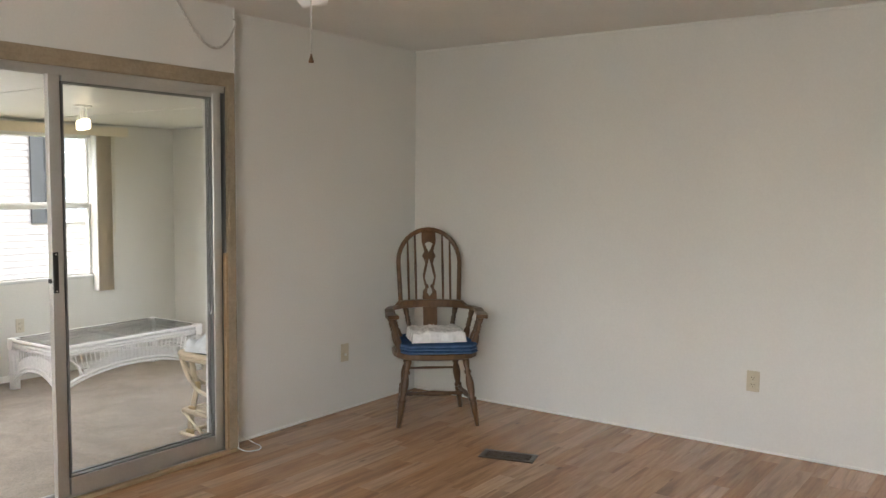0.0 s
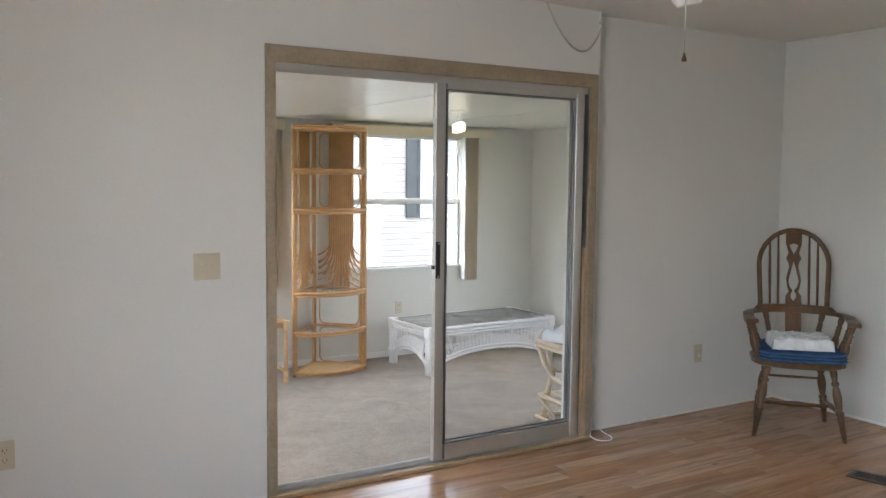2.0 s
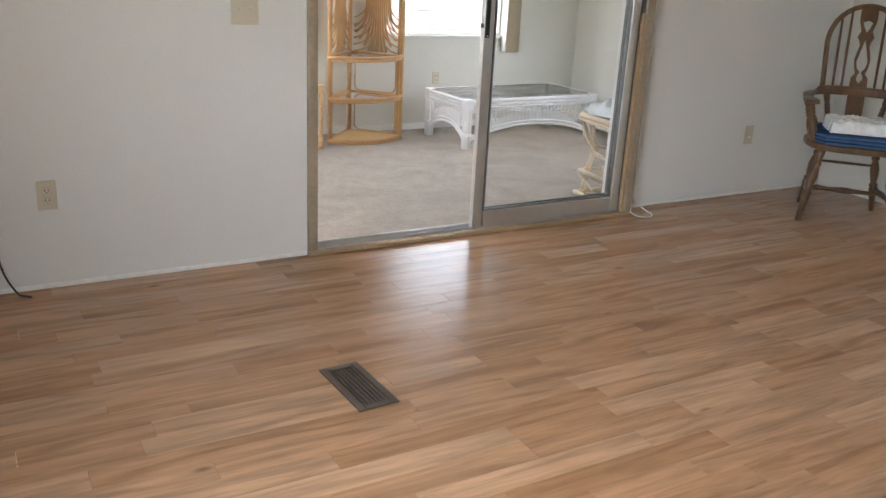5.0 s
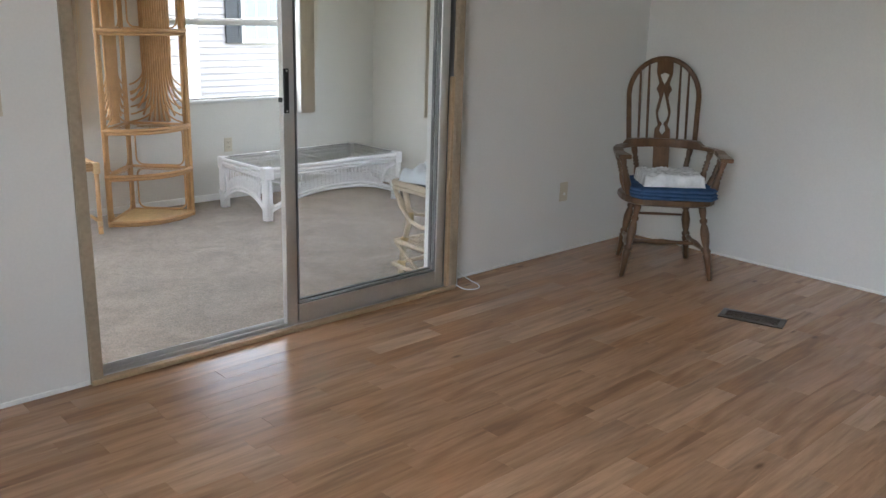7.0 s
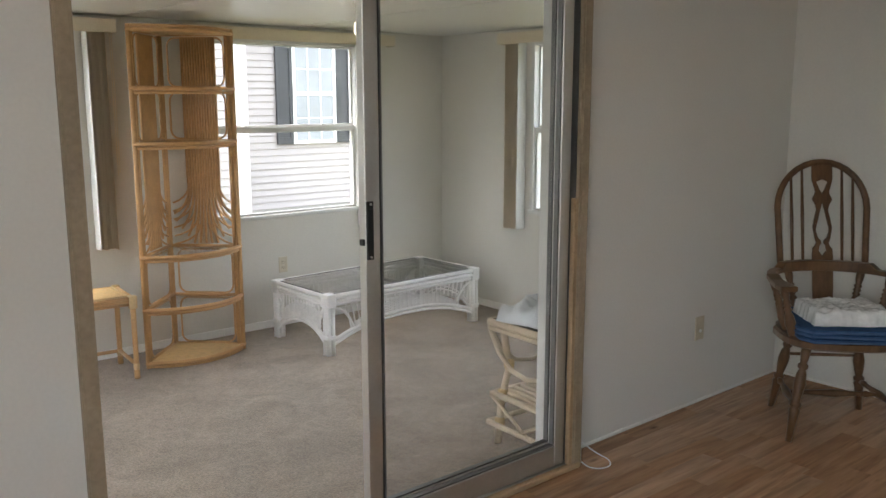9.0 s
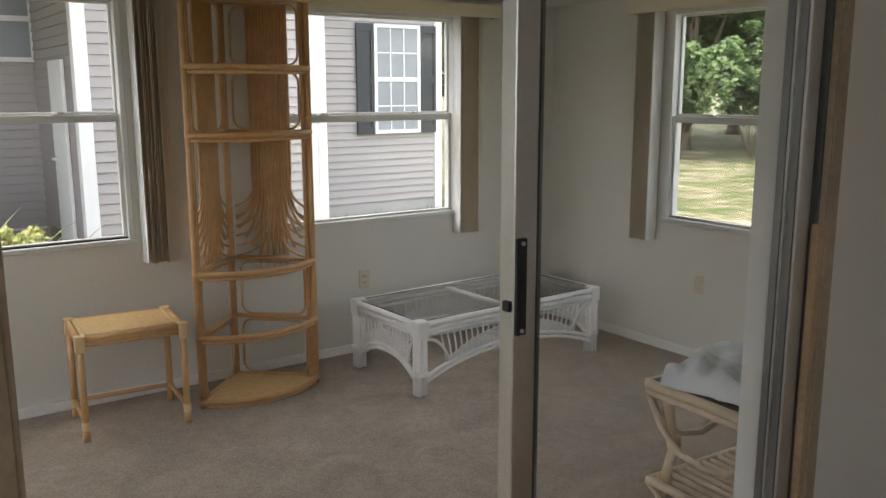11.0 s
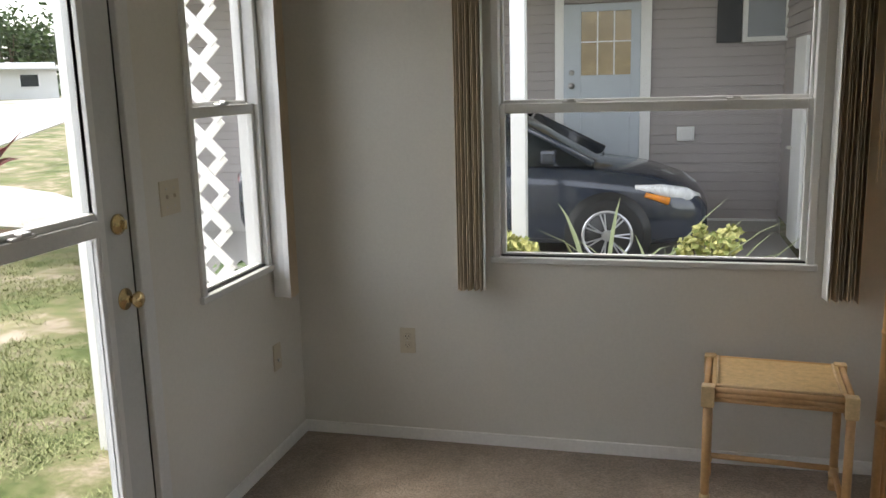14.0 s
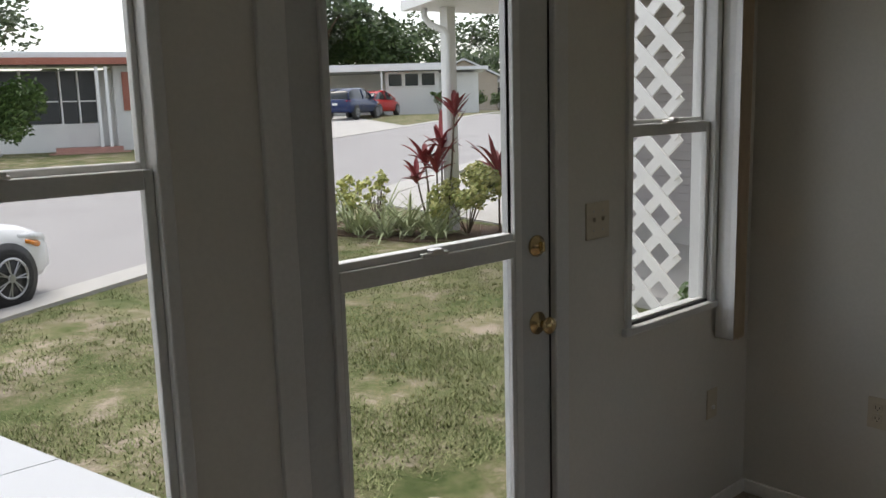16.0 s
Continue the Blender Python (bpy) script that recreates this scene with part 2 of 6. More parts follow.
def tube(bm, pts, r, n=8, closed=False, ends=True):
    """A round pole swept along points; r is one radius or one for each point."""
    pts = [Vector(p) for p in pts]
    rs = r if isinstance(r, (list, tuple)) else [r] * len(pts)
    rings, up = [], None
    for i, p in enumerate(pts):
        if closed:
            d = pts[(i + 1) % len(pts)] - pts[i - 1]
        else:
            d = pts[min(i + 1, len(pts) - 1)] - pts[max(i - 1, 0)]
        d.normalize()
        if up is None:
            up = d.orthogonal().normalized()
        up = (up - d * up.dot(d)).normalized()
        side = d.cross(up)
        rings.append([bm.verts.new(p + (up * math.cos(6.28319 * k / n) + side * math.sin(6.28319 * k / n)) * rs[i]) for k in range(n)])
    count = len(rings) if closed else len(rings) - 1
    for i in range(count):
        a, b = rings[i], rings[(i + 1) % len(rings)]
        for k in range(n):
            bm.faces.new((a[k], a[(k + 1) % n], b[(k + 1) % n], b[k]))
    if ends and not closed:
        bm.faces.new(rings[0][::-1]), bm.faces.new(rings[-1])
    return bm


def poles(*runs, n=8):
    bm = bmesh.new()
    for pts, r in runs:
        tube(bm, pts, r, n)
    return bm


def turned(profile, a, b, n=12):
    """A turned spindle from a to b; profile: pairs of (part of the length, radius)."""
    a, b = Vector(a), Vector(b)
    return tube(bmesh.new(), [a.lerp(b, t) for t, _ in profile], [r for _, r in profile], n)


def curve(p0, p1, p2, n=10):
    p0, p1, p2 = Vector(p0), Vector(p1), Vector(p2)
    return [p0 * (1 - t) ** 2 + p1 * 2 * t * (1 - t) + p2 * t * t for t in [i / n for i in range(n + 1)]]


def bar(bm, a, b, w, h):
    """A square bar from a to b."""
    a, b = Vector(a), Vector(b)
    d = (b - a).normalized()
    side = d.cross(Vector((0, 0, 1)))
    side = side.normalized() if side.length > 1e-4 else Vector((1, 0, 0))
    up = side.cross(d)
    v = [bm.verts.new(p + side * s * w / 2 + up * t * h / 2) for p in (a, b) for s, t in ((-1, -1), (1, -1), (1, 1), (-1, 1))]
    for f in ((3, 2, 1, 0), (4, 5, 6, 7), (0, 1, 5, 4), (1, 2, 6, 5), (2, 3, 7, 6), (3, 0, 4, 7)):
        bm.faces.new([v[i] for i in f])


# ---- sliding door ----
t = tagged(new("trim"), "taupe painted door casing", "", "", "structure")
part("side_casing", blocks((0.0, 0.045, -0.018, 0.0, 0.0, 1.985), (0.004, 0.036, -0.022, -0.017, 0.0, 1.989), bevel=0.002), TRIM, t)
part("side_casing", blocks((1.865, 1.918, -0.018, 0.0, 0.0, 1.985), (1.872, 1.912, -0.022, -0.017, 0.0, 1.989), bevel=0.002), TRIM, t)
part("head_casing", blocks((0.0, 1.918, -0.018, 0.0, 1.985, 2.06), (0.004, 1.912, -0.022, -0.017, 1.99, 2.054), (0.004, 1.912, -0.025, -0.021, 2.02, 2.05), bevel=0.002), TRIM, t)
part("threshold", blocks((0.0, 1.90, -0.03, 0.0, 0.0, 0.022), bevel=0.006, seg=3), TRIMWOOD, t, "worn wooden threshold strip")
part("stop_strip", blocks((1.846, 1.864, -0.016, 0.006, 0.022, 1.10), bevel=0.002), TRIMWOOD, t, "bare wood strip on the jamb")

door = thing("sliding_door", (0, 0, 0), 0, "aluminium sliding glass door with a black pull, half open", "door")
part("jamb", blocks((0.031, 0.046, 0.002, 0.098, 0.02, 1.985), (0.046, 0.052, 0.045, 0.053, 0.02, 1.985)), TRIM, door)
part("jamb", blocks((1.862, 1.884, 0.002, 0.098, 0.02, 1.985), (1.85, 1.862, 0.046, 0.054, 0.02, 1.985)), ALUD, door)
part("head_track", blocks((0.046, 1.862, 0.002, 0.098, 1.975, 1.998), (0.046, 1.862, 0.004, 0.009, 1.95, 1.976), (0.046, 1.862, 0.048, 0.053, 1.95, 1.976)), ALU, door)
part("sill_track", blocks((0.031, 1.884, 0.001, 0.099, 0.001, 0.014), (0.046, 1.862, 0.026, 0.030, 0.014, 0.030), (0.046, 1.862, 0.070, 0.074, 0.014, 0.030), (0.046, 1.862, 0.094, 0.099, 0.014, 0.026)), ALU, door)


def panel(x0, x1, y0, y1):
    p = part("panel", blocks((x0, x0 + 0.056, y0, y1, 0.026, 1.968), (x1 - 0.055, x1, y0, y1, 0.026, 1.968), (x0 + 0.066, x1 - 0.055, y0, y1, 0.026, 0.108),
                             (x0 + 0.066, x1 - 0.055, y0, y1, 1.925, 1.968), bevel=0.002, seg=1), ALU, door)
    part("gasket", blocks((x0 + 0.066, x0 + 0.072, y0 + 0.006, y1 - 0.006, 0.108, 1.925), (x1 - 0.061, x1 - 0.055, y0 + 0.006, y1 - 0.006, 0.108, 1.925),
                          (x0 + 0.072, x1 - 0.061, y0 + 0.006, y1 - 0.006, 0.108, 0.114), (x0 + 0.072, x1 - 0.061, y0 + 0.006, y1 - 0.006, 1.919, 1.925)), ALUD, p)
    ym = (y0 + y1) / 2
    g = part("pane", blocks((x0 + 0.072, x1 - 0.061, ym - 0.002, ym + 0.002, 0.114, 1.919)), GLASS, p)
    g.visible_shadow = False
    return p


p1 = panel(0.890, 1.846, 0.012, 0.044)
panel(0.918, 1.860, 0.056, 0.088)
hd = part("handle", blocks((0.892, 0.916, 0.004, 0.012, 0.975, 1.160), (0.897, 0.911, 0.002, 0.006, 1.0, 1.135), bevel=0.002), BLACK, p1, "black recessed pull plate")
part("screw", poles((((0.904, 0.0, 0.984), (0.904, 0.0045, 0.984)), 0.004)), ALU, hd)
part("screw", poles((((0.904, 0.0, 1.151), (0.904, 0.0045, 1.151)), 0.004)), ALU, hd)
part("latch", blocks((0.882, 0.893, 0.016, 0.036, 1.02, 1.04), bevel=0.002), BLACK, p1)

# ---- sunroom windows ----


def window(name, along, at, u0, u1, z0, z1, meet, out, label):
    """A single-hung window. along: the wall's axis; at: the room-side face; out: +1 or -1, the way to the outside."""
    w = tagged(new(name), label, "", "", "structure")

    def b(ua, ub, da, db, za, zb):
        d0, d1 = sorted((at + out * da, at + out * db))
        return (ua, ub, d0, d1, za, zb) if along == "x" else (d0, d1, ua, ub, za, zb)

    part("window_frame", blocks(b(u0, u0 + 0.03, -0.012, 0.085, z0, z1), b(u1 - 0.03, u1, -0.012, 0.085, z0, z1), b(u0 + 0.03, u1 - 0.03, -0.012, 0.085, z1 - 0.03, z1), bevel=0.003, seg=1), WINFRAME, w)
    part("window_sill", blocks(b(u0 - 0.012, u1 + 0.012, -0.02, 0.085, z0 - 0.012, z0 + 0.014), bevel=0.003, seg=1), WINFRAME, w)
    part("weather_strip", blocks(b(u0 + 0.03, u1 - 0.03, 0.004, 0.03, z0 + 0.0145, z0 + 0.022)), BLACK, w)
    lo = part("lower_sash", blocks(b(u0 + 0.03, u0 + 0.05, 0.01, 0.035, z0 + 0.022, meet), b(u1 - 0.05, u1 - 0.03, 0.01, 0.035, z0 + 0.022, meet), b(u0 + 0.05, u1 - 0.05, 0.01, 0.035, meet - 0.04, meet),
                                b(u0 + 0.05, u1 - 0.05, 0.01, 0.035, z0 + 0.022, z0 + 0.03), bevel=0.002, seg=1), WINFRAME, w)
    up = part("upper_sash", blocks(b(u0 + 0.03, u0 + 0.042, 0.04, 0.065, meet - 0.02, z1 - 0.03), b(u1 - 0.042, u1 - 0.03, 0.04, 0.065, meet - 0.02, z1 - 0.03), b(u0 + 0.042, u1 - 0.042, 0.04, 0.065, meet - 0.02, meet + 0.014),
                                b(u0 + 0.042, u1 - 0.042, 0.04, 0.065, z1 - 0.042, z1 - 0.03), bevel=0.002, seg=1), WINFRAME, w)
    for p, bb in ((lo, b(u0 + 0.05, u1 - 0.05, 0.021, 0.024, z0 + 0.03, meet - 0.04)), (up, b(u0 + 0.042, u1 - 0.042, 0.051, 0.054, meet + 0.014, z1 - 0.042))):
        part("pane", blocks(bb), GLASS, p).visible_shadow = False
    for k in ((0.25, 0.75) if u1 - u0 > 0.8 else (0.5,)):
        u = u0 + (u1 - u0) * k
        part("sash_lock", blocks(b(u - 0.03, u + 0.03, 0.002, 0.03, meet, meet + 0.008), b(u - 0.008, u + 0.022, -0.004, 0.02, meet + 0.006, meet + 0.016), bevel=0.002, seg=1), ALU, lo)
    return w


window("window_1", "x", BACK, *W1, SILL, HEAD, MEET + 0.04, 1, "white single-hung window facing the neighbour's carport")
window("window_2", "x", BACK, *W2, SILL - 0.02, HEAD, MEET + 0.01, 1, "white single-hung window facing the neighbour's house")
window("window_3", "y", RIGHT, *W3, SILL - 0.02, HEAD, MEET, 1, "white single-hung window facing the trees")
window("window_4", "y", LEFT, *LATW, SILL, HEAD, MEET + 0.07, -1, "narrow single-hung window beside the door")
window("window_5", "y", LEFT, *SIDEW, SILL - 0.2, HEAD, MEET + 0.04, -1, "single-hung window facing the street")

# ---- glazed outer door ----
d = tagged(new("door_1"), "grey-white outer door with two glass panes, closed", "", "", "structure")
DOORP = surface("door_paint", (0.52, 0.53, 0.52), 0.45, 0.04, 5, 90, 0.04)
x0, x1 = LEFT - 0.055, LEFT - 0.015
part("casing", blocks((LEFT - 0.09, LEFT + 0.012, DOOR[0] - 0.06, DOOR[0] + 0.012, SZ, 1.87), (LEFT - 0.09, LEFT + 0.006, DOOR[1] - 0.012, DOOR[1] + 0.05, SZ, 1.87), (LEFT - 0.09, LEFT + 0.012, DOOR[0], DOOR[1], 1.855, 1.91), bevel=0.003, seg=1), WINFRAME, d)
part("weather_strip", blocks((x0, x1, DOOR[1] - 0.018, DOOR[1] - 0.0125, SZ, 1.855), (x0, x1, DOOR[0] + 0.0125, DOOR[0] + 0.018, SZ, 1.855)), BLACK, d)
a0, a1 = DOOR[0] + 0.018, DOOR[1] - 0.018
leaf = part("leaf", blocks((x0, x1, a0, 1.345, SZ + 0.01, 1.855), (x0, x1, 1.955, a1, SZ + 0.01, 1.855), (x0, x1, 1.345, 1.955, SZ + 0.01, 0.13), (x0, x1, 1.345, 1.955, 1.78, 1.855), bevel=0.003, seg=1), DOORP, d)
part("glazing_frame", blocks((x1 - 0.02, x1 + 0.012, 1.325, 1.345, 0.11, 1.79), (x1 - 0.02, x1 + 0.012, 1.955, 1.985, 0.11, 1.79), (x1 - 0.02, x1 + 0.012, 1.345, 1.955, 0.11, 0.13), (x1 - 0.02, x1 + 0.014, 1.345, 1.955, 0.985, 1.035),
                             (x1 - 0.03, x1 + 0.004, 1.345, 1.955, 1.035, 1.055), (x1 - 0.004, x1 + 0.010, 1.345, 1.36, 0.13, 0.985), (x1 - 0.004, x1 + 0.010, 1.94, 1.955, 0.13, 0.985), bevel=0.002, seg=1), WINFRAME, leaf)
part("pane", blocks((x0 + 0.022, x0 + 0.025, 1.345, 1.955, 1.055, 1.78)), GLASS, leaf).visible_shadow = False
part("pane", blocks((x0 + 0.030, x0 + 0.033, 1.36, 1.94, 0.13, 0.985)), GLASS, leaf).visible_shadow = False
part("sash_lock", blocks((x1 + 0.004, x1 + 0.022, 1.60, 1.69, 1.035, 1.045), (x1 + 0.006, x1 + 0.03, 1.625, 1.665, 1.044, 1.054), bevel=0.002, seg=1), ALU, leaf)
BRASS = surface("aged_brass", (0.72, 0.56, 0.30), 0.16, 0.1, 20, 90, 0.03, metal=1.0)
prof = ((0, 0.034), (0.08, 0.034), (0.12, 0.012), (0.5, 0.011), (0.62, 0.022), (0.78, 0.027), (0.92, 0.022), (1, 0.008))
kx = x1 + 0.001
part("knob", turned(prof, (kx, 2.058, 0.773), (kx + 0.062, 2.058, 0.773), 20), BRASS, leaf, "round brass door knob", True)
part("knob", turned(prof, (x0 - 0.001, 2.058, 0.773), (x0 - 0.06, 2.058, 0.773), 16), BRASS, leaf, "", True)
part("deadbolt", turned(((0, 0.032), (0.5, 0.032), (0.7, 0.024), (1, 0.022)), (kx, 2.055, 1.006), (kx + 0.018, 2.055, 1.006), 20), BRASS, leaf, "brass deadbolt turn", True)
part("thumb_turn", blocks((kx + 0.018, kx + 0.034, 2.051, 2.059, 0.992, 1.02), bevel=0.002), BRASS, leaf)

# ---- vertical blinds ----
VANE = surface("vane_fabric", (0.70, 0.60, 0.46), 0.8, 0.06, 4, 200, 0.2, stretch=(1, 1, 0.15))
VALANCE = surface("valance_cream", (0.70, 0.62, 0.47), 0.6, 0.04, 4, 100, 0.05)


def blinds(along, at, inward, u0, u1, stacks, z0, zv0, zv1, label):
    b = thing("vertical_blind", (0, 0, 0), 0, label, "blind", "window blinds")

    def q(ua, ub, da, db, za, zb):
        d0, d1 = sorted((at + inward * da, at + inward * db))
        return (ua, ub, d0, d1, za, zb) if along == "x" else (d0, d1, ua, ub, za, zb)

    part("valance", blocks(q(u0, u1, 0.10, 0.108, zv0, zv1), q(u0, u0 + 0.008, 0.002, 0.1, zv0, zv1), q(u1 - 0.008, u1, 0.002, 0.1, zv0, zv1), bevel=0.001, seg=1), VALANCE, b)
    part("head_rail", blocks(q(u0 + 0.012, u1 - 0.012, 0.03, 0.07, zv1 - 0.04, zv1 - 0.004)), ALU, b)
    if along == "x":
        u = stacks[-1][1] + 0.035
        part("pull_cord", poles(([(u, at - 0.05, 1.0), (u, at - 0.05, zv1 - 0.04)], 0.0022), ([(u + 0.012, at - 0.05, 1.02), (u + 0.012, at - 0.05, zv1 - 0.04)], 0.0022)), VALANCE, b)
    for s0, s1, n in stacks:
        for k in range(n):
            bm = bmesh.new()
            u, tilt = s0 + (s1 - s0) * (k + 0.5) / n, random.uniform(-0.006, 0.006)
            rows = []
            for z in (z0 + random.uniform(-0.004, 0.004), zv1 - 0.045):
                for thick in (-0.0008, 0.0008):
                    rows.append([])
                    for i in range(4):
                        f = i / 3
                        p = u + tilt * (f - 0.5) * 2 + 0.005 * math.sin(f * math.pi) + thick
                        d = at + inward * (0.012 + 0.078 * f)
                        rows[-1].append(bm.verts.new((p, d, z) if along == "x" else (d, p, z)))
            lo0, lo1, hi0, hi1 = rows
            for a, c in ((lo0, hi0), (lo1, hi1), (lo0, lo1), (hi0, hi1)):
                for i in range(3):
                    bm.faces.new((a[i], a[i + 1], c[i + 1], c[i]))
            for i in (0, 3):
                bm.faces.new((lo0[i], lo1[i], hi1[i], hi0[i]))
            inner = (k == n - 1) if s0 < (u0 + u1) / 2 else (k == 0)
            part("vane", bm, WHITE if inner else VANE, b)
    return b


blinds("x", BACK, -1, -0.36, 1.31, [(-0.315, -0.19, 9), (1.125, 1.25, 9)], 0.54, 1.875, 1.955, "cream vertical blind drawn open at the carport window")
blinds("x", BACK, -1, 1.74, 3.44, [(1.80, 1.93, 9), (3.125, 3.285, 10)], 0.505, 1.875, 1.955, "cream vertical blind drawn open above the coffee table")
blinds("y", RIGHT, -1, 0.85, 2.55, [(0.92, 1.02, 8), (2.33, 2.48, 10)], 0.505, 1.875, 1.955, "cream vertical blind drawn open at the side window")
blinds("y", LEFT, 1, 2.40, 3.16, [(3.03, 3.12, 7)], 0.53, 1.88, 1.96, "cream vertical blind drawn open beside the glazed door")

# ---- outlets and switches ----
HOLE = surface("socket_slot", (0.05, 0.045, 0.04), 0.6, 0.05)


def outlet(m, label, two=True):
    o = new("wall_outlet")
    o.matrix_basis = m
    tagged(o, label, "outlet", "wall outlets")
    part("plate", blocks((-0.0355, 0.0355, -0.006, 0.0, -0.058, 0.058), bevel=0.003), PLATE, o)
    if two:
        for z in (-0.02, 0.02):
            s = part("socket", blocks((-0.016, 0.016, -0.0085, -0.005, z - 0.014, z + 0.014), bevel=0.004), PLATE, o)
            part("slots", blocks((-0.008, -0.0055, -0.0095, -0.008, z - 0.003, z + 0.007), (0.0055, 0.008, -0.0095, -0.008, z - 0.002, z + 0.006), (-0.002, 0.002, -0.0095, -0.008, z - 0.010, z - 0.006)), HOLE, s)
        part("screw", poles((((0, -0.007, 0), (0, -0.0055, 0)), 0.003)), ALU, o)
    else:
        part("jack", blocks((-0.007, 0.007, -0.014, -0.005, -0.02, -0.006), bevel=0.002), WHITE, o, "small white plug in the plate")
    return o


outlet(pose(-1.063, 0, 0.383), "ivory duplex outlet on the white wall")
outlet(pose(2.913, 0.1, 0.378), "ivory cable plate with a white plug beside the chair", two=False)
outlet(pose(RW, -2.295, 0.395, 0, 0, -90), "ivory duplex outlet on the white wall")
outlet(pose(2.46, BACK, 0.276), "ivory duplex outlet above the coffee table")
outlet(pose(-0.56, BACK, 0.283), "ivory duplex outlet on the cream wall")
outlet(pose(RIGHT, 1.992, 0.28, 0, 0, -90), "ivory duplex outlet on the cream wall")
outlet(pose(LEFT, 3.044, 0.265, 0, 0, 90), "ivory outlet beside the corner", two=False)


def switch(m, label):
    s = new("light_switch")
    s.matrix_basis = m
    tagged(s, label, "switch", "light switches")
    part("plate", blocks((-0.058, 0.058, -0.006, 0.0, -0.058, 0.058), bevel=0.003), PLATE, s)
    for x in (-0.023, 0.023):
        part("toggle", blocks((x - 0.005, x + 0.005, -0.017, -0.005, -0.002, 0.012), bevel=0.002), PLATE, s)
        for z in (-0.03, 0.03):
            part("screw", poles((((x, -0.0075, z), (x, -0.0055, z)), 0.003)), ALU, s)
    return s


switch(pose(-0.2645, 0, 1.088), "ivory double light switch beside the sliding door")
switch(pose(LEFT, 2.327, 1.052, 0, 0, 90), "ivory double light switch beside the glazed door")

# ---- armchair in the corner ----
DARKWOOD = surface("dark_stained_wood", (0.135, 0.068, 0.031), 0.28, 0.28, 9, 60, 0.08, stretch=(1, 1, 0.25))
TURN_LEG = ((0, 0.013), (0.30, 0.021), (0.34, 0.024), (0.36, 0.016), (0.38, 0.024), (0.41, 0.024), (0.43, 0.015), (0.50, 0.021), (0.62, 0.026), (0.72, 0.020), (0.76, 0.014), (0.78, 0.022), (0.81, 0.022), (0.83, 0.014), (0.92, 0.020), (1, 0.021))
TURN_POST = ((0, 0.016), (0.12, 0.019), (0.3, 0.024), (0.45, 0.019), (0.52, 0.012), (0.56, 0.020), (0.60, 0.012), (0.64, 0.020), (0.68, 0.012), (0.72, 0.020), (0.76, 0.012), (0.86, 0.018), (1, 0.019))
TURN_RUNG = ((0, 0.008), (0.1, 0.011), (0.14, 0.016), (0.18, 0.011), (0.3, 0.012), (0.5, 0.019), (0.7, 0.012), (0.82, 0.011), (0.86, 0.016), (0.9, 0.011), (1, 0.008))
ROD = ((0, 0.007), (0.5, 0.0085), (1, 0.006))


